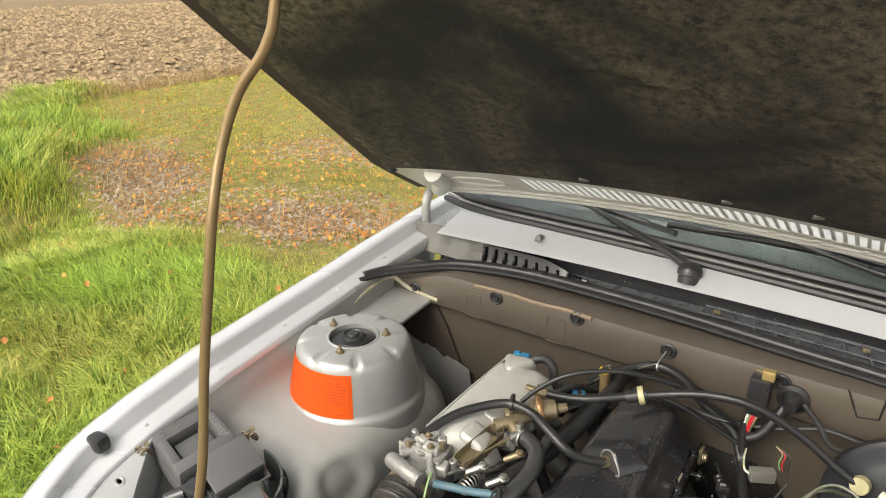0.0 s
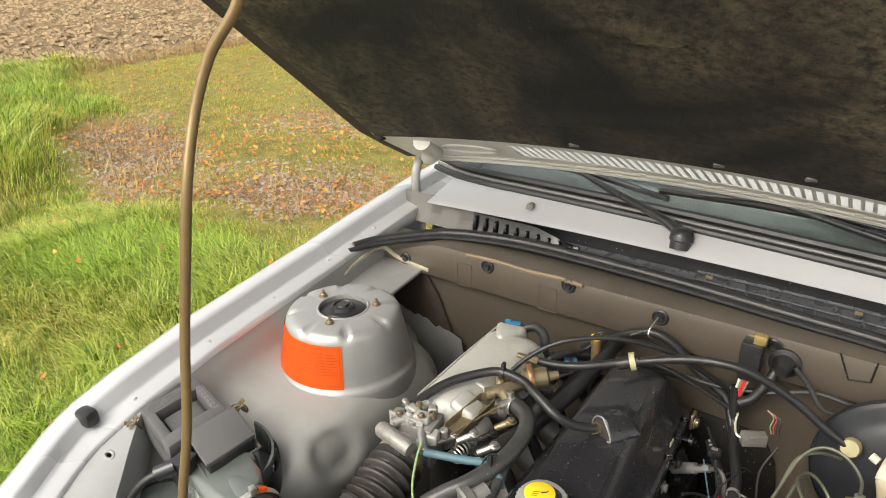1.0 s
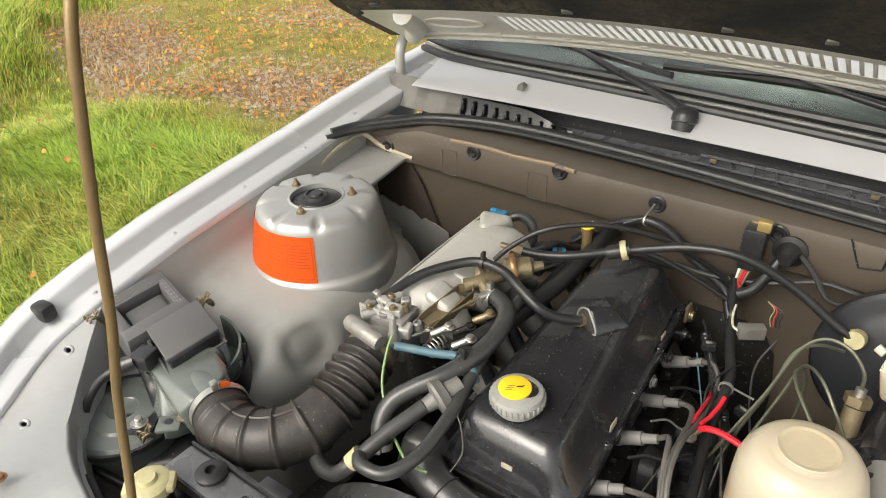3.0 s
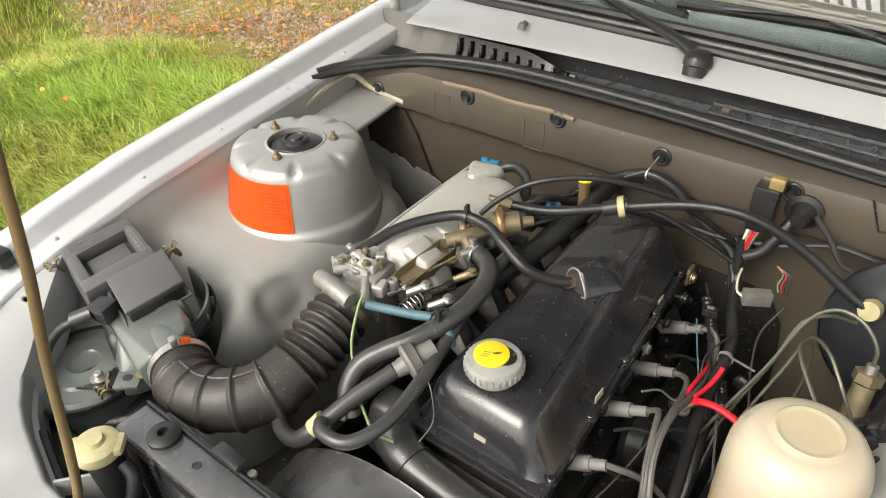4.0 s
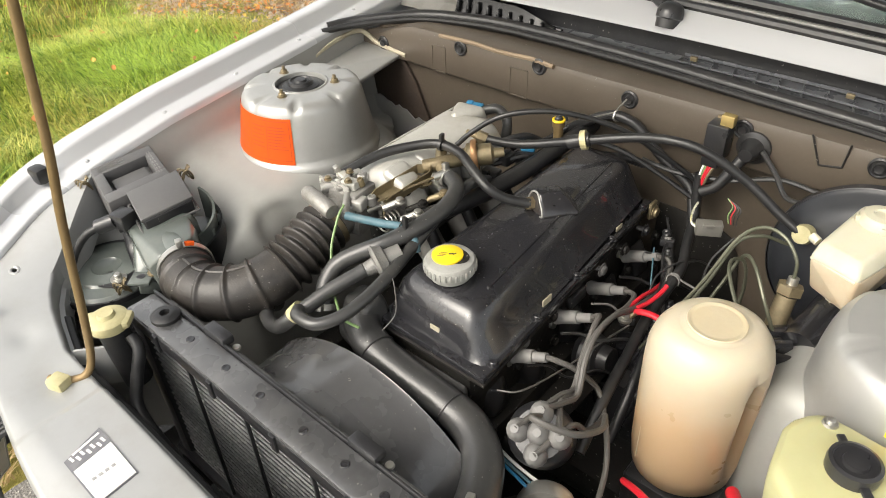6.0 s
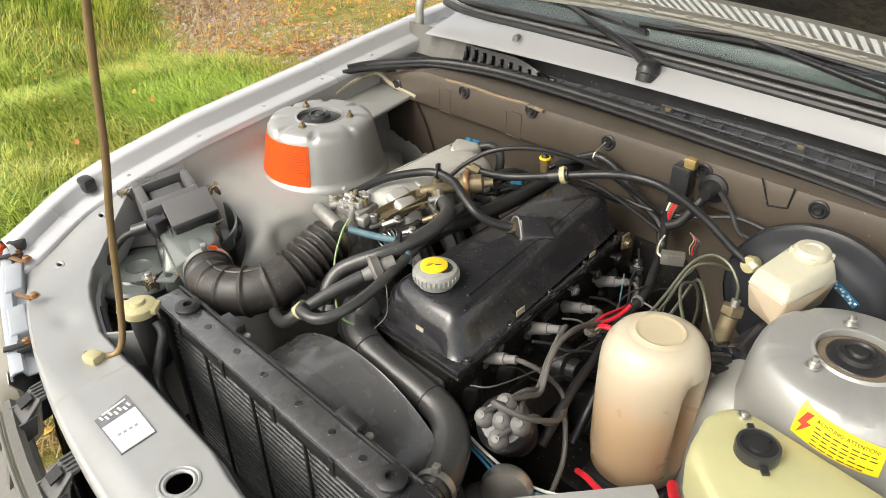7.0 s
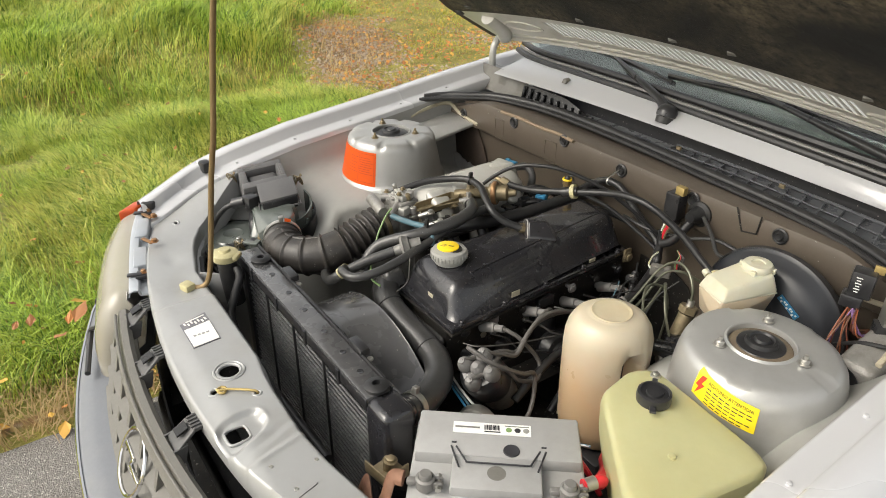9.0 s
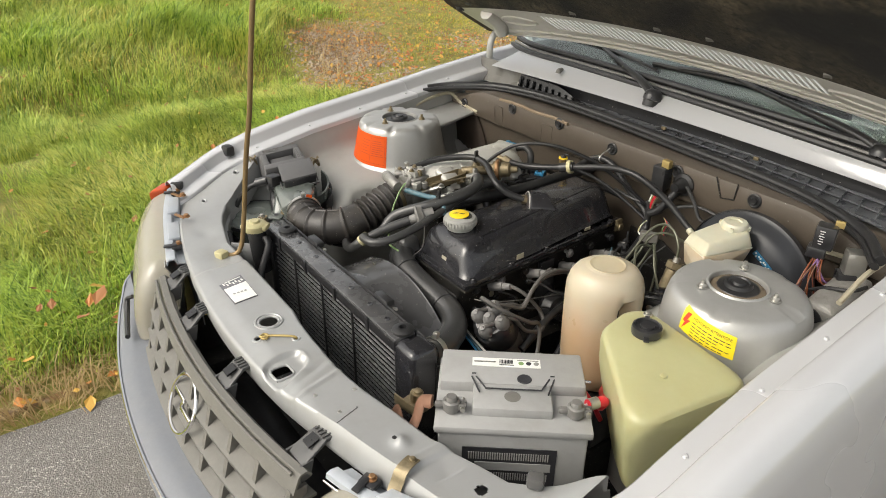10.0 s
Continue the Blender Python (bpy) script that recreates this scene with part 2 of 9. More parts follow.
def prism(poly, z0, z1, bev=0.003, seg=2, m=None):
    """An upright block over a flat outline, its edges rounded."""
    bm = bmesh.new()
    f = bm.faces.new([bm.verts.new((x, y, z0)) for x, y in poly])
    ext = bmesh.ops.extrude_face_region(bm, geom=[f])
    bmesh.ops.translate(bm, vec=(0, 0, z1 - z0), verts=[v for v in ext["geom"] if isinstance(v, bmesh.types.BMVert)])
    bmesh.ops.recalc_face_normals(bm, faces=bm.faces)
    if bev:
        bmesh.ops.bevel(bm, geom=bm.edges[:], offset=bev, segments=seg, affect="EDGES", profile=0.5)
    if m is not None:
        bm.transform(m)
    return bm


def hull(pts, bev=0.01, seg=3):
    bm = bmesh.new()
    for p in pts:
        bm.verts.new(p)
    bmesh.ops.convex_hull(bm, input=bm.verts[:])
    bmesh.ops.dissolve_limit(bm, angle_limit=radians(3), verts=bm.verts[:], edges=bm.edges[:])
    if bev:
        bmesh.ops.bevel(bm, geom=bm.edges[:], offset=bev, segments=seg, affect="EDGES", profile=0.5)
    return bm


def rhull(pts, r=0.012, lat=5, lon=12):
    """A convex body with softly rounded corners: the hull of a small ball at each corner."""
    bm = bmesh.new()
    for p in pts:
        c = Vector(p)
        for i in range(lat + 1):
            a = math.pi * i / lat
            for j in range(1 if i in (0, lat) else lon):
                b = 2 * math.pi * j / lon
                bm.verts.new(c + Vector((math.sin(a) * math.cos(b), math.sin(a) * math.sin(b), math.cos(a))) * r)
    res = bmesh.ops.convex_hull(bm, input=bm.verts[:])
    bmesh.ops.delete(bm, geom=list({v for v in res["geom_interior"] if isinstance(v, bmesh.types.BMVert)} | {v for v in bm.verts if not v.link_faces}), context="VERTS")
    return bm


def smooth_path(pts, per=8):
    """Catmull-Rom through the points."""
    P = [Vector(p) for p in pts]
    if len(P) < 3:
        return P
    Q = [2 * P[0] - P[1], *P, 2 * P[-1] - P[-2]]
    out = []
    for i in range(1, len(Q) - 2):
        a, b, c, d = Q[i - 1:i + 3]
        for k in range(per):
            t = k / per
            out.append(0.5 * ((2 * b) + (c - a) * t + (2 * a - 5 * b + 4 * c - d) * t * t + (3 * b - a - 3 * c + d) * t ** 3))
    out.append(P[-1])
    return out


def tube(pts, r, n=10, per=8, curve=True, radii=None, caps=True, oval=1.0):
    """A round bar or hose along a path. radii: a function of 0..1 that gives the radius."""
    P = smooth_path(pts, per) if curve else [Vector(p) for p in pts]
    bm = bmesh.new()
    rings = []
    up = None
    L = [0.0]
    for a, b in zip(P, P[1:]):
        L.append(L[-1] + (b - a).length)
    for i, p in enumerate(P):
        t = (P[min(i + 1, len(P) - 1)] - P[max(i - 1, 0)]).normalized()
        if up is None:
            up = t.orthogonal().normalized()
        up = (up - t * up.dot(t)).normalized()
        side = t.cross(up)
        rr = radii(L[i] / L[-1]) if radii else r
        rings.append([bm.verts.new(p + (up * math.cos(2 * math.pi * k / n) + side * (oval * math.sin(2 * math.pi * k / n))) * rr) for k in range(n)])
    for a, b in zip(rings, rings[1:]):
        for k in range(n):
            bm.faces.new((a[k], a[(k + 1) % n], b[(k + 1) % n], b[k]))
    if caps:
        bm.faces.new(rings[0][::-1])
        bm.faces.new(rings[-1])
    return bm


def lathe(profile, n=32, m=None, sweep=None):
    """A turned shape round z from (radius, height) pairs, closed where the radius is 0."""
    bm = bmesh.new()
    rings = []
    for r, z in profile:
        if r < 1e-6:
            rings.append([bm.verts.new((0, 0, z))])
        else:
            rings.append([bm.verts.new((r * math.cos(2 * math.pi * k / n), r * math.sin(2 * math.pi * k / n), z)) for k in range(n)])
    for a, b in zip(rings, rings[1:]):
        for k in range(n):
            j = (k + 1) % n
            if len(a) == 1 and len(b) > 1:
                bm.faces.new((a[0], b[k], b[j]))
            elif len(b) == 1 and len(a) > 1:
                bm.faces.new((a[k], a[j], b[0]))
            elif len(a) > 1:
                bm.faces.new((a[k], a[j], b[j], b[k]))
    if m is not None:
        bm.transform(m)
    return bm


def sheet(rows, thick=0.0):
    """A surface over rows of points; thick gives it a second side."""
    bm = bmesh.new()
    V = [[bm.verts.new(p) for p in row] for row in rows]
    for a, b in zip(V, V[1:]):
        for k in range(len(a) - 1):
            bm.faces.new((a[k], a[k + 1], b[k + 1], b[k]))
    bmesh.ops.recalc_face_normals(bm, faces=bm.faces)
    if thick:
        bmesh.ops.solidify(bm, geom=bm.faces[:], thickness=thick)
    return bm


def lerp_at(table, t):
    """Straight interpolation in a small table of (t, value)."""
    if t <= table[0][0]:
        return table[0][1]
    for (a, va), (b, vb) in zip(table, table[1:]):
        if t <= b:
            return va + (vb - va) * (t - a) / (b - a)
    return table[-1][1]


def ease(a, b, x):
    t = min(1.0, max(0.0, (x - a) / (b - a)))
    return t * t * (3 - 2 * t)


def hexhead(c, r=0.007, h=0.006, axis="z"):
    rot = {"z": Matrix(), "y": pose(0, 0, 0, 90), "x": pose(0, 0, 0, 0, 90)}[axis]
    bm = lathe([(0, 0), (r * 1.5, 0), (r * 1.5, h * 0.25), (r, h * 0.3), (r, h), (r * 0.8, h * 1.15), (0, h * 1.15)], 6 if r < 0.004 else 12)
    bm.transform(Matrix.Translation(c) @ rot)
    return bm


def text_mesh(body, size, m):
    cu = bpy.data.curves.new("txt", "FONT")
    cu.body, cu.size, cu.extrude = body, size, 0.0002
    ob = bpy.data.objects.new("txt", cu)
    scene.collection.objects.link(ob)
    bpy.context.view_layer.update()
    me = bpy.data.meshes.new_from_object(ob.evaluated_get(bpy.context.evaluated_depsgraph_get()))
    bm = bmesh.new()
    bm.from_mesh(me)
    bpy.data.objects.remove(ob)
    bpy.data.meshes.remove(me)
    bpy.data.curves.remove(cu)
    bm.transform(m)
    return bm

# ---- ground, road, field ----
ROAD_EDGE = -0.93


def bare(x, y):
    """How bare the verge is: a gravel and leaf patch where vehicles turn in."""
    b = 0.0
    for cx, cy, ca, sa, ru, rv, w in ((-4.95, 2.2, 0.88, -0.47, 1.75, 0.62, 1.0), (-3.0, 2.25, 0.95, 0.3, 1.35, 0.62, 0.85), (-4.2, 3.6, 1.0, 0.0, 1.1, 0.6, 0.45)):
        u, v = ((x - cx) * ca + (y - cy) * sa) / ru, ((y - cy) * ca - (x - cx) * sa) / rv
        b = max(b, w * (1.0 - math.sqrt(u * u + v * v)))
    d = ROAD_EDGE - x
    if 0 < d < 0.3 and y < 1.6:
        b = max(b, 0.85 * (1 - d / 0.24))
    if b <= 0:
        return 0.0
    return max(0.0, b + 0.28 * noise.noise((x * 2.3, y * 2.3, 17)) + 0.15 * noise.noise((x * 6, y * 6, 18)))


def lush(x, y):
    """1 where the grass stands tall, 0 on the short mown turn-in."""
    edge = 1.5 + 0.2 * math.sin(x * 1.7) + 0.6 * max(0.0, -x - 4.36)
    return 1.0 - ease(edge - 0.5, edge + 0.5, y)


def ground_z(x, y):
    if x > ROAD_EDGE:
        return 0.0
    d = ROAD_EDGE - x
    n = noise.noise((x * 0.9, y * 0.9, 0)) * 0.05 + noise.noise((x * 3.1, y * 3.1, 5)) * 0.02
    z = n * min(1, d / 0.5) - 0.03 * ease(0, 0.6, d)
    dip = math.exp(-((x + 4.25 + 0.25 * math.sin(y)) / 0.5) ** 2) * (1 - ease(1.2, 2.2, y))
    z -= 0.16 * dip
    z += 0.12 * ease(4.6, 6.0, -x) * (1 - ease(1.5, 3.0, y))
    f = ease(8.6, 9.6, -x)
    if f:
        z += f * (noise.noise((x * 2.6, y * 2.6, 2)) * 0.1 + noise.noise((x * 5.0, y * 5.0, 7)) * 0.09 - 0.05)
    return z


def axis_steps(lo, hi, step, far):
    a = list(np.arange(lo, hi + 1e-6, step))
    k, out = step, [a[0]]
    while out[0] > -far:
        k *= 1.35
        out.insert(0, out[0] - k)
    k, up = step, [a[-1]]
    while up[-1] < far:
        k *= 1.35
        up.append(up[-1] + k)
    return out[:-1] + a + up[1:]


def ground_mat():
    m, nt, p = nodes_of("verge_and_field")
    co = nt.nodes.new("ShaderNodeTexCoord")
    sep = nt.nodes.new("ShaderNodeSeparateXYZ")
    nt.links.new(co.outputs["Object"], sep.inputs[0])
    big, mid, fine = noise_tex(nt, 1.1, 5), noise_tex(nt, 7, 6, 0.7), noise_tex(nt, 45, 6, 0.75)
    turf = mixc(nt, ramp(nt, mid.outputs["Fac"], 0.35, 0.65), (0.11, 0.14, 0.025), (0.34, 0.3, 0.06))
    turf = mixc(nt, ramp(nt, fine.outputs["Fac"], 0.4, 0.7), turf, (0.36, 0.3, 0.1))
    stones = nt.nodes.new("ShaderNodeTexVoronoi")
    stones.inputs["Scale"].default_value = 38
    nt.links.new(co.outputs["Object"], stones.inputs["Vector"])
    grav = mixc(nt, ramp(nt, stones.outputs["Distance"], 0.1, 0.6), (0.36, 0.3, 0.225), (0.17, 0.115, 0.065))
    grav = mixc(nt, ramp(nt, mid.outputs["Fac"], 0.42, 0.6), grav, (0.3, 0.17, 0.07))
    soil = mixc(nt, ramp(nt, fine.outputs["Fac"], 0.3, 0.7), (0.08, 0.053, 0.027), (0.36, 0.262, 0.14))
    soil = mixc(nt, ramp(nt, mid.outputs["Fac"], 0.35, 0.65), soil, (0.24, 0.17, 0.092))
    at = nt.nodes.new("ShaderNodeAttribute")
    at.attribute_name = "cover"
    cs = nt.nodes.new("ShaderNodeSeparateXYZ")
    nt.links.new(at.outputs["Vector"], cs.inputs[0])

    def fuzz(sock, w):
        a = nt.nodes.new("ShaderNodeMath")
        a.operation = "MULTIPLY_ADD"
        a.inputs[1].default_value = w
        nt.links.new(mid.outputs["Fac"], a.inputs[0])
        nt.links.new(sock, a.inputs[2])
        return ramp(nt, a.outputs[0], 0.42 + w * 0.5, 0.58 + w * 0.5)

    c = mixc(nt, fuzz(cs.outputs[0], 0.7), turf, grav)
    c = mixc(nt, fuzz(cs.outputs[1], 0.5), c, soil)
    nt.links.new(c, p.inputs["Base Color"])
    p.inputs["Roughness"].default_value = 0.95
    b = nt.nodes.new("ShaderNodeBump")
    b.inputs["Strength"].default_value, b.inputs["Distance"].default_value = 0.8, 0.03
    nt.links.new(fine.outputs["Fac"], b.inputs["Height"])
    nt.links.new(b.outputs["Normal"], p.inputs["Normal"])
    return m


def ground():
    xs = [x for x in axis_steps(-24, 0.2, 0.14, 420)]
    ys = [y for y in axis_steps(-4, 20, 0.16, 420)]
    V = [(x, y, ground_z(x, y) - (0.02 if x > ROAD_EDGE else 0)) for y in ys for x in xs]
    n = len(xs)
    F = [(j * n + i, j * n + i + 1, (j + 1) * n + i + 1, (j + 1) * n + i) for j in range(len(ys) - 1) for i in range(n - 1)]
    me = bpy.data.meshes.new("ground")
    me.from_pydata(V, [], F)
    me.shade_smooth()
    at = me.attributes.new("cover", "FLOAT_VECTOR", "POINT")
    at.data.foreach_set("vector", [c for x, y, z in V for c in (min(1, bare(x, y) * 1.1), ease(8.5, 9.9, -x), 0)])
    me.materials.append(ground_mat())
    return tagged(new("ground", me), "grassy verge with a ploughed brown field beyond", "ground", kind="structure")


GROUND = ground()


def asphalt_mat():
    m, nt, p = nodes_of("asphalt")
    co = nt.nodes.new("ShaderNodeTexCoord")
    v = nt.nodes.new("ShaderNodeTexVoronoi")
    v.inputs["Scale"].default_value = 210
    nt.links.new(co.outputs["Object"], v.inputs["Vector"])
    n1, n2 = noise_tex(nt, 2.2, 5), noise_tex(nt, 160, 3)
    c = mixc(nt, ramp(nt, v.outputs["Distance"], 0.0, 0.7), (0.30, 0.28, 0.255), (0.15, 0.142, 0.132))
    c = mixc(nt, ramp(nt, n2.outputs["Fac"], 0.56, 0.66), c, (0.5, 0.47, 0.43))
    c = mixc(nt, ramp(nt, n1.outputs["Fac"], 0.4, 0.75), c, (0.19, 0.175, 0.155))
    nt.links.new(c, p.inputs["Base Color"])
    p.inputs["Roughness"].default_value = 0.85
    b = nt.nodes.new("ShaderNodeBump")
    b.inputs["Strength"].default_value, b.inputs["Distance"].default_value = 0.9, 0.004
    nt.links.new(v.outputs["Distance"], b.inputs["Height"])
    nt.links.new(b.outputs["Normal"], p.inputs["Normal"])
    return m


def road():
    bm = bmesh.new()
    ys = [-300, -60, -20, -8] + [-4 + 0.05 * k for k in range(160)] + [6, 12, 40, 300]
    rows = []
    for y in ys:
        e = ROAD_EDGE + 0.035 * noise.noise((y * 2.2, 0, 3)) + 0.015 * noise.noise((y * 9, 0, 3))
        rows.append([(e - 0.012, y, -0.025), (e, y, 0.0), (e + 0.3, y, 0.004), (3.0, y, 0.006), (6.2, y, 0.004)])
    return tagged(part("road", sheet(rows), asphalt_mat()), "worn grey asphalt road with a ragged edge", "road", kind="structure")


ROAD = road()

# ---- the car's body ----
CAR = thing("car", "silver saloon car with its bonnet propped open", "car", (0, 0.8, 0))
FLANGE = [(-0.62, 0.725), (-0.57, 0.742), (-0.48, 0.77), (-0.41, 0.79), (-0.355, 0.805), (-0.195, 0.836), (-0.033, 0.856), (0.129, 0.875), (0.285, 0.896), (0.5, 0.92), (0.7, 0.935)]


def flange_z(y):
    return lerp_at(FLANGE, y)


def wing(s):
    rows = []
    for k in range(64):
        y = -0.60 + 1.24 * k / 63
        z = flange_z(y)
        taper = 0.05 * ease(-0.42, -0.62, y)
        sec = [(0.656, -0.03), (0.656, -0.004), (0.660, 0.0), (0.690, 0.002), (0.697, 0.006), (0.702, 0.026), (0.707, 0.031), (0.716, 0.033), (0.738, 0.031),
               (0.756, 0.022), (0.770, 0.0), (0.779, -0.04), (0.79, -0.12), (0.80, -0.2)]
        out = 0.03 if s > 0 else 0.0
        row = [(s * (x + out - taper), y, z + dz) for x, dz in sec]
        for zz in (0.55, 0.45):
            row.append((s * (0.805 + out - taper), y, zz))
        rows.append(row)
    return sheet(rows, 0.0015)


for s in (-1, 1):
    w = part("wing", wing(s), SILVER, CAR, "silver front wing with a bolted inner flange", 50)
    for y in (-0.355, -0.195, -0.033, 0.129, 0.285):
        part("bolt", hexhead((0.709 if s > 0 else -0.679, y, flange_z(y) + 0.001), 0.0036, 0.003), SILVER, w)
    stop = box((s * 0.700, -0.428, flange_z(-0.428) + 0.022), (0.034, 0.026, 0.03), 0.008, 8)
    if s < 0:
        part("bump_stop", stop, RUBBER, CAR, "small black rubber bonnet stop")

HOUSE = [(-0.56, 0.52), (-0.47, 0.60), (-0.40, 0.64), (-0.33, 0.675), (-0.27, 0.712), (-0.2, 0.746), (-0.1, 0.7605), (0.10, 0.7615), (0.15, 0.742), (0.2, 0.70), (0.285, 0.66)]


def house_z(y):
    return lerp_at(HOUSE, y)


def inner_wing(s):
    rows = []
    for k in range(80):
        y = -0.53 + 0.83 * k / 79
        zb, zt = flange_z(y), 0.5 * (house_z(y - 0.02) + house_z(y + 0.02))
        xe = lerp_at([(-0.56, 0.60), (-0.45, 0.50), (-0.36, 0.40), (-0.28, 0.375), (0.0, 0.365), (0.10, 0.372), (0.15, 0.40), (0.2, 0.47), (0.285, 0.56)], y)
        grow = 0.03 if s > 0 else 0.0
        if s > 0:
            k2 = 1 - ease(-0.16, -0.05, y)
            zt -= 0.10 * k2
            xe = max(xe, 0.365 + 0.215 * k2)
        ctrl = [(0.662 + grow, zb - 0.004), (0.655 + grow, zb - 0.02), (0.647 + grow * 0.8, zb * 0.62 + zt * 0.38), (max(xe + 0.035, 0.628), zt + 0.022), (max(xe + 0.03, 0.59), zt + 0.004), (max(xe + 0.028, 0.52), zt), (max(xe + 0.026, min(xe + 0.06, 0.5)), zt - 0.008),
                (xe + 0.025, zt - 0.03), (xe + 0.006, zt - 0.075), (xe, zt - 0.16), (xe - 0.005, 0.34)]
        row = []
        for p in smooth_path([(x, 0, z) for x, z in ctrl], 5):
            x, z = p.x, p.z
            d = ease(1.0, 0.55, math.hypot((y + 0.175) / 0.058, (z - 0.700) / 0.046)) * (1 if x < 0.56 else 0)
            row.append((s * (x + 0.014 * d), y, z - 0.006 * d))
        rows.append(row)
    return sheet(rows, 0.0015)


def tower(s, cx, cy, lobes):
    prof = [(0.142, 0.70), (0.1390, 0.735), (0.1372, 0.750), (0.1355, 0.7565), (0.1332, 0.7600), (0.1305, 0.7625), (0.1280, 0.770), (0.1240, 0.79), (0.1195, 0.812), (0.1155, 0.832), (0.1130, 0.845), (0.1115, 0.852), (0.1085, 0.8585), (0.1045, 0.8630), (0.099, 0.8655), (0.092, 0.8668),
            (0.08, 0.867), (0.065, 0.8672), (0.052, 0.867), (0.049, 0.869), (0.047, 0.8685), (0.046, 0.863), (0.045, 0.853), (0.0, 0.853)]
    if s > 0:
        prof = [(0.150, 0.70), (0.146, 0.712), (0.142, 0.72), (0.139, 0.74), (0.136, 0.77), (0.133, 0.80), (0.129, 0.82), (0.123, 0.835), (0.114, 0.845), (0.10, 0.8505), (0.08, 0.853), (0.06, 0.8535), (0.052, 0.854), (0.049, 0.857), (0.047, 0.856), (0.046, 0.850), (0.045, 0.842), (0.0, 0.842)]
    if s > 0:
        prof = [(r if r < 0.1 else 0.1 + (r - 0.1) * 0.66, z) for r, z in prof]
    bm = lathe(prof, 160)
    if s > 0:
        for v in bm.verts:
            v.co.x += 0.006 * ease(0.09, 0.12, math.hypot(v.co.x, v.co.y))
    for v in bm.verts:
        r = math.hypot(v.co.x, v.co.y)
        if lobes and 0.06 < r < 0.114 and v.co.z > 0.835:
            a = math.atan2(v.co.y, v.co.x)
            g = ease(0.72, 0.93, math.cos(lobes * a)) * ease(0.078, 0.088, r) * (1 - 0.5 * ease(0.104, 0.113, r))
            v.co.z -= (0.0050 if s < 0 else 0.0035) * g
    bm.transform(Matrix.Translation((cx, cy, 0)))
    return bm


TOWERS = ((-1, -0.522, 0.003, 8), (1, 0.540, 0.0, 5))
for s, cx, cy, lobes in TOWERS:
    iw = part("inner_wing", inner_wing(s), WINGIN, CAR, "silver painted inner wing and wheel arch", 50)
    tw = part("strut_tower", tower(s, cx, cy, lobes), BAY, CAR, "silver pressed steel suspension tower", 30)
    dz = -0.011 if s > 0 else 0.0
    mount = lathe([(0, 0.874), (0.010, 0.874), (0.012, 0.870), (0.016, 0.870), (0.018, 0.873), (0.022, 0.872), (0.024, 0.866), (0.034, 0.864), (0.037, 0.860), (0.044, 0.858), (0.0445, 0.853)], 40, Matrix.Translation((cx, cy, dz)))
    part("strut_mount", mount, RUBBER, tw, "black rubber strut mount")
    part("mount_ring", lathe([(0.0455, 0.8575), (0.042, 0.8605), (0.031, 0.8615)], 40, Matrix.Translation((cx, cy, dz + 0.0015))), DUSTRING if s > 0 else RUBBER, tw)
    for k in range(3):
        a = radians((170, 40, 290)[k] if s < 0 else (240, 115, 5)[k])
        part("strut_bolt", join(hexhead((cx + 0.064 * math.cos(a), cy + 0.064 * math.sin(a), 0.866 + dz), 0.0062, 0.007),
                                tube([(cx + 0.064 * math.cos(a), cy + 0.064 * math.sin(a), 0.87 + dz), (cx + 0.064 * math.cos(a), cy + 0.064 * math.sin(a), 0.8805 + dz)], 0.0032, 8)), BRASS if s < 0 else STEEL, tw)


PROF_R = [(0.757, 0.136), (0.7625, 0.1305), (0.77, 0.1280), (0.79, 0.1240), (0.812, 0.1195), (0.832, 0.1155), (0.845, 0.1130), (0.852, 0.1115)]
PROF_L = [(0.72, 0.1277), (0.74, 0.1257), (0.77, 0.1238), (0.80, 0.1218), (0.82, 0.1191), (0.835, 0.1152), (0.842, 0.1125), (0.847, 0.106)]


def wrapped(cx, cy, a0, a1, z0, z1, lift, cols=20):
    """A patch that hugs a tower's cone between two angles."""
    rows = []
    for i in range(7):
        z = z0 + (z1 - z0) * i / 6
        r = lerp_at(PROF_L if cx > 0 else PROF_R, z) + lift
        rows.append([(cx + r * math.cos(radians(a0 + (a1 - a0) * k / cols)), cy + r * math.sin(radians(a0 + (a1 - a0) * k / cols)), z) for k in range(cols + 1)])
    return sheet(rows)


TOWER_R, TOWER_L = [o for o in CAR.children if o.name.startswith("strut_tower")]
lab = part("sticker", wrapped(-0.522, 0.003, 208, 310, 0.7655, 0.8475, 0.0012, 30), ORANGE, TOWER_R, "orange warning sticker with small print")
for a0, a1, z0, z1, n in ((213, 248, 0.776, 0.838, 10), (252, 266, 0.778, 0.836, 8), (270, 285, 0.79, 0.834, 6), (288, 306, 0.79, 0.834, 8)):
    for k in range(n):
        z = z0 + (z1 - z0) * (k + 0.5) / n
        part("print_line", wrapped(-0.522, 0.003, a0, a1 - (k * 7 % 5), z, z + 0.0012, 0.002, 8), DARKORANGE, lab)
for a in (250, 268, 286.5, 307.5):
    part("print_rule", wrapped(-0.522, 0.003, a, a + 0.4, 0.776, 0.84, 0.002, 1), DARKORANGE, lab)
for z in (0.7725, 0.842):
    part("print_rule", wrapped(-0.522, 0.003, 211, 308, z, z + 0.0008, 0.002, 20), DARKORANGE, lab)

part("wing_screw", hexhead((-0.44, -0.191, 0.664), 0.004, 0.004), STEEL, CAR)
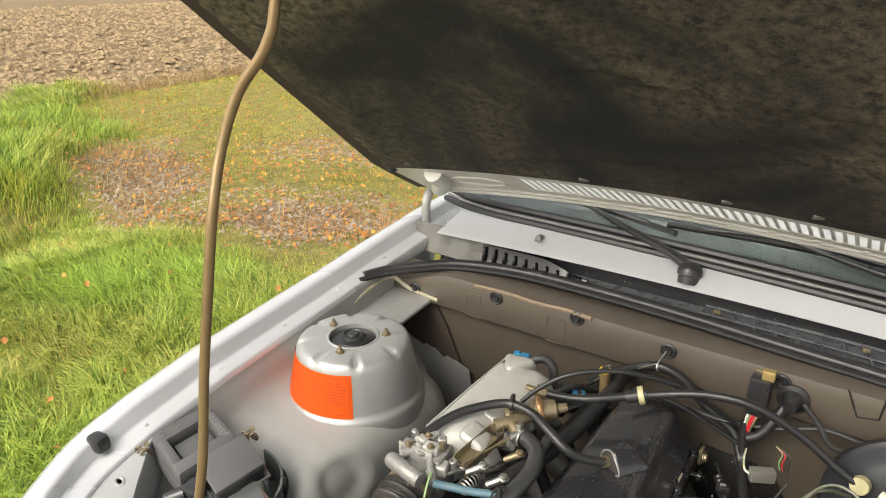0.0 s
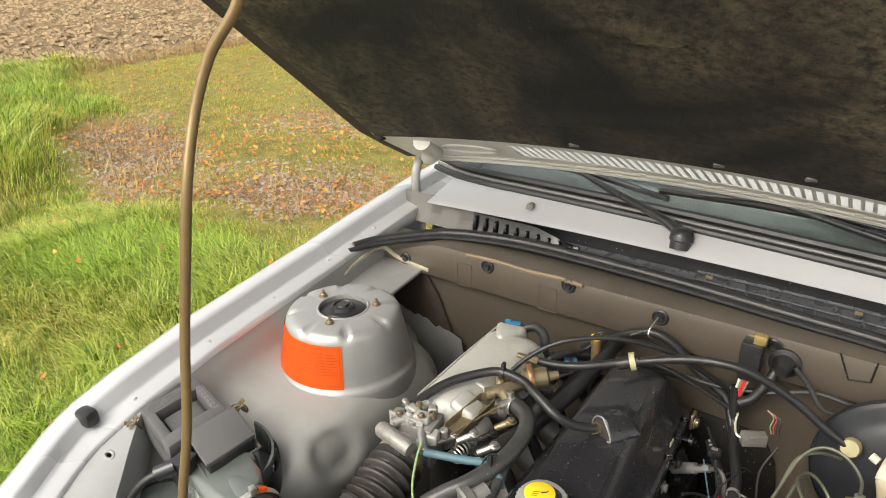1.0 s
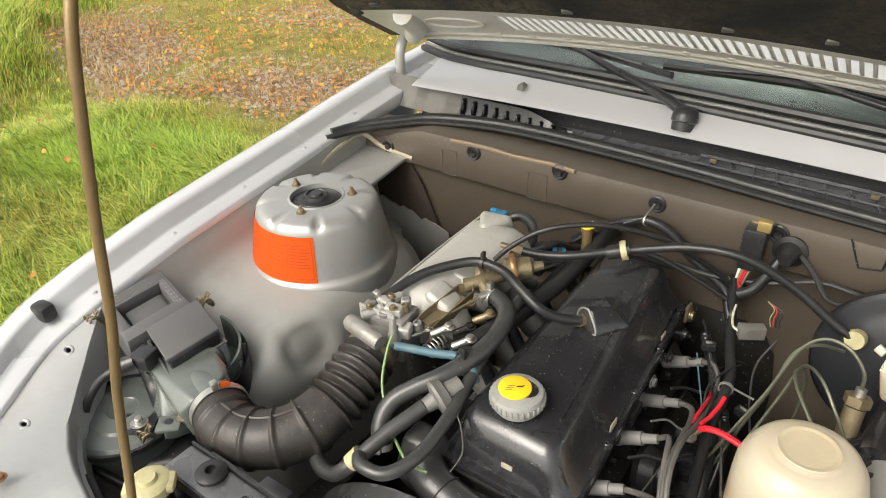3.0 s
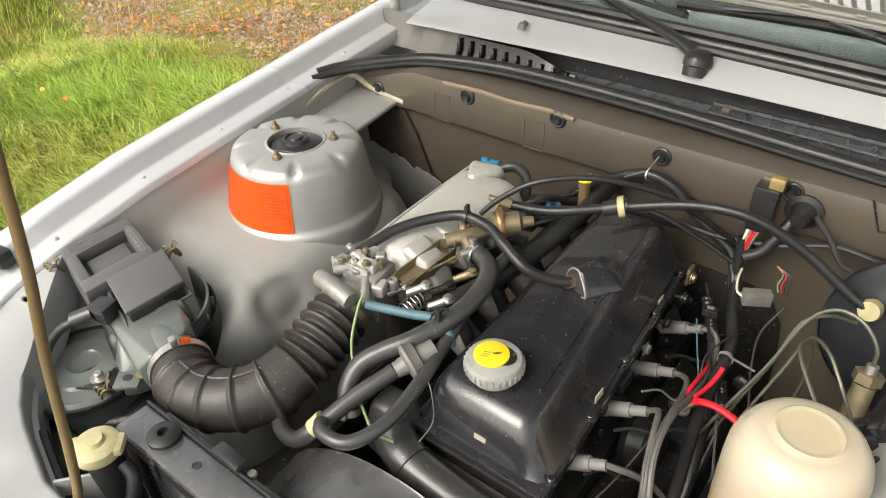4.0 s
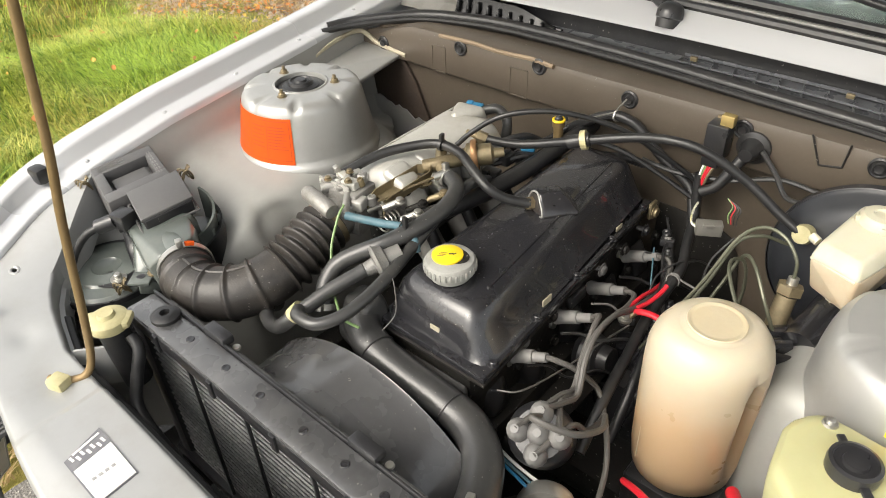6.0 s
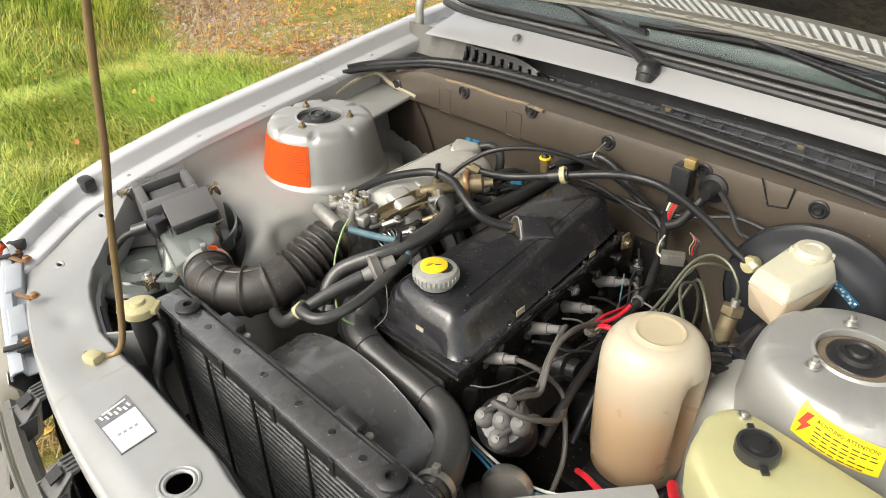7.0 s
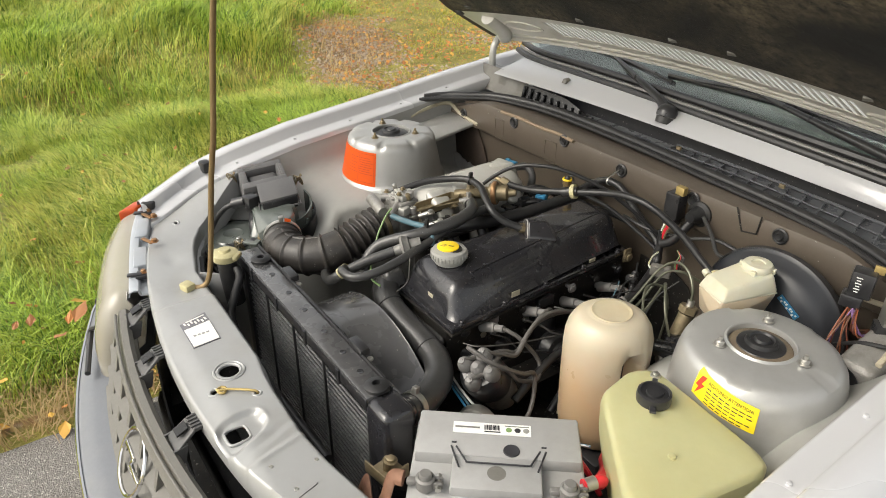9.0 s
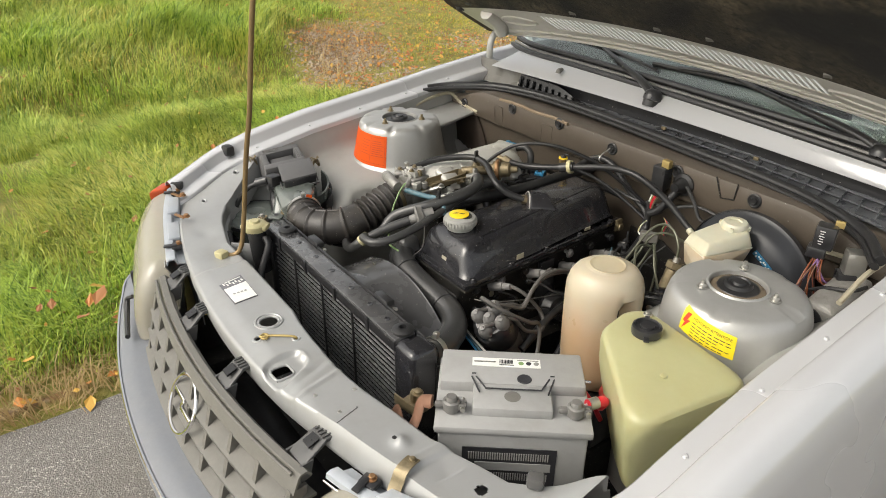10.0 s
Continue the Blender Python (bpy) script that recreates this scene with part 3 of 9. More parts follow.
# ---- firewall, seal and scuttle ----
def firewall():
    rows = []
    for k in range(50):
        x = -0.655 + 1.31 * k / 49
        bow = 0.0
        fall = 0.045 * ease(0.48, 0.66, abs(x))
        rows.append([(x, 0.300 + bow, 0.34), (x, 0.300 + bow, 0.60), (x, 0.300, 0.808), (x, 0.297, 0.815), (x, 0.282, 0.8185), (x, 0.279, 0.823),
                     (x, 0.281, 0.885 - fall), (x, 0.285, 0.897 - fall), (x, 0.295, 0.901 - fall), (x, 0.36, 0.893 - fall), (x, 0.40, 0.89 - fall)])
    return sheet(rows, 0.004)


RUSTED_EDGE = mk("frayed_board_edge", (0.24, 0.18, 0.12), 0.8)
FW = part("firewall", firewall(), FIREWALL, CAR, "brown-grey insulated firewall", 45)
part("scuttle_floor", box((0, 0.345, 0.83), (1.3, 0.03, 0.1), 0.004), FIREWALL, CAR)
for x, z in ((-0.585, 0.845), (-0.366, 0.882), (-0.18, 0.889), (0.004, 0.876), (0.196, 0.88), (0.386, 0.88)):
    part("grommet", lathe([(0, 0.004), (0.006, 0.006), (0.008, 0.002), (0.011, 0.002), (0.013, 0.004), (0.0155, 0.002), (0.0155, 0)], 20, pose(x, 0.2805, z, 90)), RUBBER, FW)
for x, w in ((-0.425, 0.035), (-0.225, 0.04)):
    for a, b, c, d in ((x - w / 2, 0.846, 0.003, 0.055), (x + w / 2, 0.846, 0.003, 0.055), (x, 0.82, w, 0.003), (x, 0.873, w, 0.003)):
        part("embossing", box((a, 0.2805, b), (c, 0.004, d), 0.001), FIREWALL, FW)
part("torn_edge", tube([(-0.42 + 0.045 * k, 0.280 + 0.001 * (k % 2), 0.896 + 0.0015 * (k % 3)) for k in range(7)], 0.0045, 6), RUSTED_EDGE, FW)
# no hole here: a black sheet on the wall paints the tunnel's dark
part("tunnel_shade_sheet", prism([(0.08, 0.40), (0.25, 0.40), (0.245, 0.58), (0.235, 0.64), (0.215, 0.675), (0.18, 0.692), (0.08, 0.695)], 0, 0.004, 0.001, m=Matrix(((1, 0, 0, 0), (0, 0, -1, 0.2985), (0, 1, 0, 0), (0, 0, 0, 1)))), GREASE_AND_GAPS, FW, "black sheet standing for the dark gap over the gearbox tunnel")
# flat sheet: torn brown felt, its dark tone painting the hole behind
part("felt_hole_patch", prism([(-0.655, 0.60), (-0.452, 0.60), (-0.470, 0.685), (-0.486, 0.72), (-0.505, 0.765), (-0.528, 0.80), (-0.545, 0.822), (-0.655, 0.83)], 0, 0.006, 0.001, m=Matrix(((1, 0, 0, 0), (0, 0, -1, 0.2975), (0, 1, 0, 0), (0, 0, 0, 1)))), DARKFELT, FW, "dark brown felt sheet standing for the dark hole behind a torn panel")
jag = [(-0.66, 0.56), (-0.44, 0.56), (-0.43, 0.64)]
random.seed(5)
for k in range(18):
    jag.append((-0.437 - 0.012 * k, 0.675 + 0.0028 * k + random.uniform(-0.006, 0.006)))
part("torn_panel", prism(jag, 0, 0.003, 0.0, m=Matrix(((1, 0, 0, 0), (0, 0, -1, 0.285), (0, 1, 0, 0), (0, 0, 0, 1)))), BAY, FW, "torn silver bulkhead panel")
part("shelf", hull([(-0.655, 0.10, 0.815), (-0.655, 0.285, 0.836), (-0.538, 0.285, 0.832), (-0.556, 0.15, 0.80), (-0.655, 0.10, 0.805), (-0.655, 0.285, 0.826), (-0.538, 0.285, 0.822), (-0.556, 0.15, 0.79)], 0.003), BAY, CAR)
for s in (-1, 1):
    part("seam_sealer", tube([(s * 0.655, 0.12, flange_z(0.12) - 0.04), (s * 0.652, 0.2, 0.858), (s * 0.648, 0.27, 0.862), (s * 0.60, 0.279, 0.842), (s * 0.52, 0.28, 0.832)], 0.005, 6), SEALANT, CAR)

SEAL_PATH = [(-0.668, 0.20, 0.885), (-0.640, 0.245, 0.890), (-0.575, 0.30, 0.898), (-0.5, 0.345, 0.904), (-0.36, 0.378, 0.907), (-0.2, 0.384, 0.907), (0.0, 0.378, 0.906), (0.2, 0.362, 0.905), (0.36, 0.35, 0.904),
             (0.5, 0.325, 0.902), (0.6, 0.285, 0.894), (0.66, 0.22, 0.885)]
seal = thing("bonnet_seal", "black rubber bonnet seal along the firewall edge", "seal", (0, 0.38, 0.9))
part("bulb", tube(SEAL_PATH, 0.011, 12), RUBBER, seal)
part("lip", tube([(x, y - 0.017, z - 0.005) for x, y, z in SEAL_PATH], 0.0095, 10, oval=0.7), RUBBER, seal)


def skew(x):
    """How the foot of the windscreen runs across the car."""
    return -0.065 * x + 0.02 * x * x + 1.2 * max(0.0, -0.5 - x) ** 2


def scuttle_rows(sec, x0=-0.70, x1=0.70, n=48):
    rows = []
    for k in range(n):
        x = x0 + (x1 - x0) * k / (n - 1)
        c = x * x
        rows.append([(x, y + cy * skew(x), z - 0.03 * c) for y, z, cy in sec])
    return rows


SC = part("scuttle_panel", sheet(scuttle_rows([(0.43, 0.9445, 0.0), (0.412, 0.9450, 0.0), (0.4085, 0.9458, 0.0), (0.4078, 0.9470, 0.0), (0.4090, 0.9482, 0.0), (0.411, 0.9495, 0.0), (0.416, 0.9525, 0.1), (0.426, 0.9585, 0.3), (0.438, 0.966, 0.6), (0.450, 0.9735, 0.85), (0.461, 0.980, 1.0)], -0.615, 0.70), 0.0015), SILVER, CAR,
          "silver scuttle panel below the windscreen", 40)
part("gasket", tube([(x, 0.464 + skew(x), 0.983 - 0.03 * x * x) for x in [-0.70 + 0.1 * k for k in range(15)]], 0.008, 8), RUBBER, CAR, "black windscreen gasket")
part("trim_strip", tube([(x, 0.476 + skew(x), 0.990 - 0.03 * x * x) for x in [-0.70 + 0.1 * k for k in range(15)]], 0.0045, 8), LEAD, CAR, "bright windscreen trim strip")
part("gasket", tube([(x, 0.489 + skew(x), 1.0 - 0.03 * x * x) for x in [-0.70 + 0.1 * k for k in range(15)]], 0.009, 8), RUBBER, CAR)


def screen_rows(lift=0.0):
    rows = []
    for k in range(25):
        x = -0.70 + 1.4 * k / 24
        row = []
        for j in range(9):
            t = j / 8
            nar = 1 - 0.14 * t
            row.append((x * nar, 0.488 + skew(x) + 0.737 * t, 0.998 - 0.03 * x * x + 0.46 * t + 0.02 * math.sin(math.pi * t) + lift))
        rows.append(row)
    return rows


ws = part("windscreen", sheet(screen_rows(), 0.005), GLASS, CAR, "clear laminated windscreen")
ws.visible_shadow = False
part("dashboard", hull([(-0.66, 0.72, 0.97), (0.66, 0.72, 0.97), (-0.68, 1.05, 0.99), (0.68, 1.05, 0.99), (-0.68, 1.05, 0.6), (0.68, 1.05, 0.6), (-0.66, 0.66, 0.8), (0.66, 0.66, 0.8)], 0.02), PLASTIC, CAR, "dark dashboard top")
part("roof", sheet([[(x, y, 1.455 + 0.03 * (1 - (x / 0.62) ** 2) + 0.02 * math.sin((y - 1.2) / 1.3 * 3.1)) for x in [-0.6 + 0.1 * k for k in range(13)]] for y in [1.2 + 0.13 * j for j in range(11)]], 0.02), SILVER, CAR)
for s in (-1, 1):
    part("pillar", tube([(s * 0.70, 0.63, 0.985), (s * 0.60, 1.34, 1.45)], 0.028, 8, curve=False), SILVER, CAR)
    part("pillar", tube([(s * 0.60, 2.45, 1.45), (s * 0.70, 2.95, 0.98)], 0.04, 8, curve=False), SILVER, CAR)
    part("door", sheet([[(s * (0.72 + 0.09 * math.sin(min(1, (0.95 - z) / 0.4) * 1.5)), y, z) for z in (0.97, 0.94, 0.9, 0.8, 0.6, 0.4, 0.25)] for y in [0.645 + 0.3 * j for j in range(8)]], 0.02), SILVER, CAR)
    part("side_window", sheet([[(s * 0.70, 0.75, 0.975), (s * 0.61, 1.34, 1.44)], [(s * 0.70, 1.6, 0.975), (s * 0.61, 1.6, 1.45)], [(s * 0.70, 2.85, 0.975), (s * 0.61, 2.45, 1.45)]], 0.004), GLASS, CAR)
part("boot", hull([(-0.72, 2.75, 0.35), (0.72, 2.75, 0.35), (-0.72, 3.4, 0.4), (0.72, 3.4, 0.4), (-0.7, 2.9, 0.95), (0.7, 2.9, 0.95), (-0.68, 3.4, 0.88), (0.68, 3.4, 0.88)], 0.05), SILVER, CAR)
part("cabin_floor", box((0, 1.75, 0.3), (1.4, 2.2, 0.05), 0.01), PLASTIC, CAR)


def wheel(x, y):
    tyre = part("wheel", lathe([(0.19, -0.09), (0.27, -0.095), (0.305, -0.07), (0.31, 0), (0.305, 0.07), (0.27, 0.095), (0.19, 0.09), (0.19, -0.09)], 40, pose(x, y, 0.31, 0, 90, 0)), RUBBER, CAR, "black road wheel")
    part("rim", lathe([(0, -0.03), (0.1, -0.05), (0.19, -0.085), (0.19, 0.085), (0.1, 0.05), (0, 0.03)], 40, pose(x, y, 0.31, 0, 90, 0)), STEEL, tyre)


for x in (-0.68, 0.68):
    for y in (0.02, 2.65):
        wheel(x, y)

# black cowl tray behind the seal: louvres, a smooth cover, a ladder grid
tray = thing("cowl_tray", "black plastic cowl tray with louvres and a ladder grid", "tray", (0, 0.4, 0.9))
XS = [-0.49 + 0.04 * k for k in range(29)]
part("tray_floor", sheet([[(x, 0.350, 0.889), (x, 0.385, 0.894), (x, 0.43, 0.899), (x, 0.448, 0.902)] for x in XS], 0.002), TRAY, tray)
part("back_wall", sheet([[(x, 0.447, 0.90), (x, 0.45, 0.915), (x, 0.449, 0.952)] for x in XS], 0.002), BLACKDULL, tray)
part("louvre_panel", sheet([[(x, 0.402, 0.893), (x, 0.411, 0.908), (x, 0.417, 0.934 - 0.028 * ease(-0.34, -0.22, x))] for x in [-0.485 + 0.012 * k for k in range(23)]], 0.003), DEEPBLACK, tray)
for k in range(10):
    x, h = -0.475 + 0.0265 * k, 0.036 - 0.0018 * k
    part("louvre", hull([(x - 0.004, 0.404, 0.896), (x + 0.004, 0.404, 0.896), (x - 0.003, 0.410, 0.896 + h), (x + 0.003, 0.410, 0.896 + h), (x - 0.004, 0.396, 0.898), (x + 0.004, 0.396, 0.898), (x, 0.403, 0.895 + h), (x - 0.003, 0.403, 0.894 + h)], 0.0012, 2), DEEPBLACK, tray)
for k in range(4):
    part("louvre", box((-0.262 + 0.022 * k, 0.392, 0.899), (0.004, 0.03, 0.007), 0.001, 22), DEEPBLACK, tray)
part("cover_sheet", sheet([[(x, 0.384, 0.8975), (x, 0.398, 0.9025 + 0.0015 * math.sin(x * 40)), (x, 0.418, 0.9055 + 0.001 * math.sin(x * 55)), (x, 0.435, 0.906)] for x in [-0.21 + 0.0115 * k for k in range(21)]], 0.002), TRAY, tray, "smooth dark cover sheet")
for k in range(15):
    part("rung", box((0.045 + 0.038 * k, 0.402 - 0.0009 * k, 0.9045 - 0.0002 * k), (0.0026, 0.076, 0.006), 0.0008, 14), TRAY, tray)
part("rail", tube([(0.02, 0.4405, 0.908), (0.3, 0.438, 0.908), (0.61, 0.42, 0.904)], 0.003, 6), TRAY, tray)
part("rail", tube([(0.02, 0.408, 0.906), (0.3, 0.402, 0.905), (0.61, 0.38, 0.90)], 0.002, 6), TRAY, tray)
part("rail", tube([(0.02, 0.374, 0.903), (0.3, 0.364, 0.902), (0.61, 0.33, 0.897)], 0.003, 6), TRAY, tray)
part("well_panel", sheet([[(x, 0.41, 0.88), (x, 0.43 + 0.005 * math.sin(x * 70), 0.90), (x, 0.436, 0.945)] for x in [-0.70 + 0.0105 * k for k in range(21)]], 0.002), GREYPLASTIC, CAR, "dusty crumpled panel beside the hinge")
for x in (0.05, 0.30):
    part("panel_clip", box((x, 0.407, 0.9165), (0.012, 0.006, 0.008), 0.001), BRASS, CAR)

for x0, z0, x1, z1 in ((0.292, 0.902, 0.311, 0.859), (0.311, 0.859, 0.341, 0.865), (0.341, 0.865, 0.344, 0.902)):
    part("embossing", tube([(x0, 0.2795, z0), (x1, 0.2795, z1)], 0.0016, 6, curve=False), GREASE_AND_GAPS, FW)

# ---- bonnet ----
BON = thing("bonnet", "open silver bonnet lined with worn black felt", "bonnet", (0, 0.48, 1.03))
BA = radians(29.4)


def bon(x, u, lift=0.0):
    """A point of the bonnet's underside: x across, u along it from the rear edge."""
    b = 0.052 * (1 - (x / 0.73) ** 2)
    k = min(u, 0.18)
    y, z = 0.490 - k * 0.87, 1.012 + k * 0.49
    v = u - k
    y, z = y - v * 0.769, z + v * 0.639
    return (x, y - lift * 0.6, z + b + lift * 0.8)


def bsheet(x0, x1, u0, u1, lift, thick, nx=24, nu=8):
    return sheet([[bon(x0 + (x1 - x0) * i / nx, u0 + (u1 - u0) * j / nu, lift) for i in range(nx + 1)] for j in range(nu + 1)], thick)


SLOT0, SLOT1, SL_U0, SL_U1 = -0.37, 0.41, 0.068, 0.156
part("skin", bsheet(-0.718, 0.718, 0.185, 1.16, 0.03, 0.0012, 30, 20), SILVER, BON, "silver painted outer skin")
part("skin", bsheet(-0.73, 0.73, -0.005, 0.05, 0.006, 0.0012), SILVER, BON)
for a, b in ((-0.73, SLOT0), (SLOT1, 0.73)):
    part("skin", bsheet(a, b, 0.048, 0.188, 0.012, 0.0012, 8, 3), SILVER, BON)
frame_parts = [bsheet(-0.70, 0.70, 0.0, SL_U0, 0.0, 0.002), bsheet(-0.70, SLOT0, SL_U0, 0.2, 0.0, 0.002, 10, 6), bsheet(SLOT1, 0.70, SL_U0, 0.2, 0.0, 0.002, 10, 6),
               bsheet(SLOT0, SLOT1, SL_U1, 0.2, 0.0, 0.002, 16, 4)]
inner = part("inner_frame", join(*frame_parts), FRAMEP, BON, "silver inner frame with ventilation slots")
N = 44
for k in range(N + 1):
    x = SLOT0 + (SLOT1 - SLOT0) * k / N
    m = Vector(bon(x, (SL_U0 + SL_U1) / 2, 0.0))
    part("slat", box((0, 0, 0), (0.0066, SL_U1 - SL_U0 + 0.01, 0.002), 0.0005, m=Matrix.Translation(m) @ pose(0, 0, 0, -math.degrees(BA), 0, 0)), FRAMEP, inner)
# added sheet, not a bonnet part: it stands for daylight in the slots
part("slot_glow_sheet", bsheet(SLOT0, SLOT1, SL_U0 - 0.012, SL_U1 + 0.012, 0.006, 0.0015, 30, 3), SLOT_GLOW, BON, "added milky sheet that brightens the vent slots")
part("rear_bead", tube([bon(x, 0.036, -0.004) for x in [-0.60 + 0.1 * k for k in range(13)]], 0.005, 8, oval=0.5), FRAMEP, inner)
for k in range(12):
    part("pressed_bump", lathe([(0.009, 0), (0.0075, 0.004), (0, 0.0055)], 12, Matrix.Translation(bon(-0.42 + 0.076 * k, 0.036, -0.001)) @ pose(0, 0, 0, 180 - 29, 0, 0)), FRAMEP, inner)
part("rear_flange", tube([bon(x, -0.002, -0.004) for x in [-0.70 + 0.1 * k for k in range(15)]], 0.006, 8), FRAMEP, inner)
for s in (-1, 1):
    part("stiffener", tube([bon(s * 0.655, 0.02, -0.006), bon(s * 0.60, 0.09, -0.012), bon(s * 0.585, 0.16, -0.006)], 0.022, 12), FRAMEP, inner)
    part("emboss_ring", tube([bon(s * (0.49 + 0.07 * math.cos(a)), 0.105 + 0.028 * math.sin(a), -0.002) for a in [0.3927 * k for k in range(17)]], 0.005, 6), FRAMEP, inner)
    part("side_channel", sheet([[bon(s * 0.73, u, 0.03), bon(s * 0.735, u, 0.0), bon(s * 0.69, u, -0.002)] for u in [0.1 * k for k in range(12)]], 0.002), DARKFELT, BON)


def felt():
    rows = []
    for j in range(110):
        u = 0.176 + 0.95 * j / 109
        row = []
        for i in range(120):
            x = -0.695 + 1.39 * i / 119
            w = 0.020 * noise.noise((x * 4, u * 4, 1)) + 0.011 * noise.noise((x * 11, u * 9, 4)) - 0.026 * abs(noise.noise((x * 3 + u * 2, u * 5, 9))) - 0.012 * abs(noise.noise((x * 7 - u * 3, u * 11, 21)))
            edge = min(1, (0.695 - abs(x)) / 0.06, max(0, u - 0.2) / 0.2)
            ridge = 0.016 * math.exp(-((u - 0.60 + 0.10 * x) / 0.012) ** 2) * ease(-0.25, 0.0, x) + 0.022 * math.exp(-((u - 0.33 - 0.22 * (x + 0.12)) / 0.014) ** 2) * ease(-0.42, -0.3, x) * (1 - ease(0.02, 0.12, x))
            disc = math.hypot(x + 0.56, u - 0.40)
            w -= 0.010 * ease(0.10, 0.085, disc) - 0.008 * ease(0.07, 0.055, disc)
            row.append(bon(x, u, 0.008 + (w - ridge - 0.014) * max(0, edge)))
        rows.append(row)
    return sheet(rows, 0.006)


def felt_mat():
    m, nt, p = nodes_of("worn_black_felt")
    a, b, c = noise_tex(nt, 2.0, 4, 0.55), noise_tex(nt, 60, 6, 0.78), noise_tex(nt, 420, 2)
    a.inputs["Distortion"].default_value = 0.7
    f = ramp(nt, a.outputs["Fac"], 0.40, 0.62)
    g = ramp(nt, b.outputs["Fac"], 0.36, 0.66)
    mul = nt.nodes.new("ShaderNodeMath")
    mul.operation = "MULTIPLY"
    nt.links.new(f, mul.inputs[0])
    nt.links.new(g, mul.inputs[1])
    col = mixc(nt, mul.outputs[0], (0.0075, 0.0072, 0.0068), (0.22, 0.178, 0.112))
    speck = ramp(nt, c.outputs["Fac"], 0.72, 0.76)
    col = mixc(nt, speck, col, (0.3, 0.27, 0.22))
    nt.links.new(col, p.inputs["Base Color"])
    p.inputs["Roughness"].default_value = 0.8
    bp = nt.nodes.new("ShaderNodeBump")
    bp.inputs["Strength"].default_value, bp.inputs["Distance"].default_value = 0.9, 0.004
    nt.links.new(b.outputs["Fac"], bp.inputs["Height"])
    nt.links.new(bp.outputs["Normal"], p.inputs["Normal"])
    return m


lin = part("insulation", felt(), felt_mat(), BON, "worn black felt lining with brown scuffs")
for x, u in ((-0.55, 0.36), (-0.52, 0.53), (-0.5, 0.69), (-0.13, 0.66), (-0.62, 0.215), (-0.2, 0.215), (0.06, 0.215), (0.2, 0.225), (0.45, 0.215), (0.2, 0.7), (0.5, 0.5), (-0.66, 0.3)):
    part("clip", box((0, 0, 0), (0.022, 0.013, 0.006), 0.002, m=Matrix.Translation(bon(x, u, -0.012)) @ pose(0, 0, 0, -38.6, 0, 20)), GREYPLASTIC if x > -0.6 else RUBBER, lin)
for s in (-1, 1):
    part("hinge", tube([(s * 0.668, 0.50, 0.868), (s * 0.672, 0.475, 0.868), (s * 0.676, 0.456, 0.885), (s * 0.680, 0.452, 0.94), (s * 0.682, 0.456, 0.99), (s * 0.682, 0.475, 1.02)], 0.011, 10, oval=0.55), BAY, BON, "silver gooseneck bonnet hinge")
    part("corner_stop", lathe([(0, 0), (0.012, 0), (0.014, 0.012), (0.009, 0.022), (0, 0.022)], 14, Matrix.Translation(bon(s * 0.69, 0.19, -0.02))), RUBBER, BON)
rod = thing("prop_rod", "bronze coloured bent steel bonnet prop rod", "prop rod", (-0.29, -0.607, 0.72))
part("rod", tube([(-0.315, -0.612, 0.727), (-0.295, -0.600, 0.727), (-0.281, -0.580, 0.729), (-0.276, -0.566, 0.752), (-0.268, -0.555, 0.82), (-0.256, -0.538, 0.95), (-0.24, -0.524, 1.05), (-0.232, -0.512, 1.15), (-0.220, -0.50, 1.25), (-0.216, -0.487, 1.32), (-0.224, -0.462, 1.375), (-0.212, -0.445, 1.425), (-0.184, -0.43, 1.468), (-0.174, -0.42, 1.52), (-0.16, -0.39, 1.72)], 0.0052, 12), ROD, rod)
part("clip", box((-0.295, -0.607, 0.727), (0.026, 0.022, 0.022), 0.004, 20), CREAM, rod, "cream plastic pivot clip")

# ---- front of the car ----
def slam_in(x):
    if x > 0:
        return lerp_at([(0, -0.580), (0.05, -0.588), (0.105, -0.592), (0.212, -0.594), (0.278, -0.588), (0.354, -0.574), (0.4265, -0.563), (0.511, -0.533), (0.556, -0.520), (0.60, -0.476), (0.654, -0.436)], x)
    return lerp_at([(0, -0.580), (0.35, -0.576), (0.45, -0.55), (0.49, -0.535), (0.53, -0.512), (0.57, -0.47), (0.61, -0.42), (0.654, -0.36)], abs(x))


def slam_front(x):
    return -0.704 + 0.29 * x * x


def slam_out(x):
    return slam_front(x) + lerp_at([(0, 0), (0.2, 0.001), (0.33, 0.0145), (0.445, 0.015), (0.51, 0.011), (0.654, 0.006)], max(0, x))


def slam_z(x, y):
    w = ease(0.5 if x < 0 else 0.585, 0.655, abs(x))
    step = 0.006 * ease(-0.23, -0.25, x) + 0.006 * ease(0.456, 0.468, x)
    return (0.735 - 0.008 * ease(-0.66, -0.705, y)) * (1 - w) + (flange_z(y) - 0.002) * w - step
HOLES = [(0.012, -0.631, 0.019, 0.019), (0.152, -0.6695, 0.0165, 0.0165), (-0.578, -0.547, 0.008, 0.006), (0.546, -0.5576, 0.009, 0.009), (0.090, -0.613, 0.006, 0.006), (-0.63, -0.44, 0.008, 0.006), (0.05, -0.668, 0.008, 0.008)]


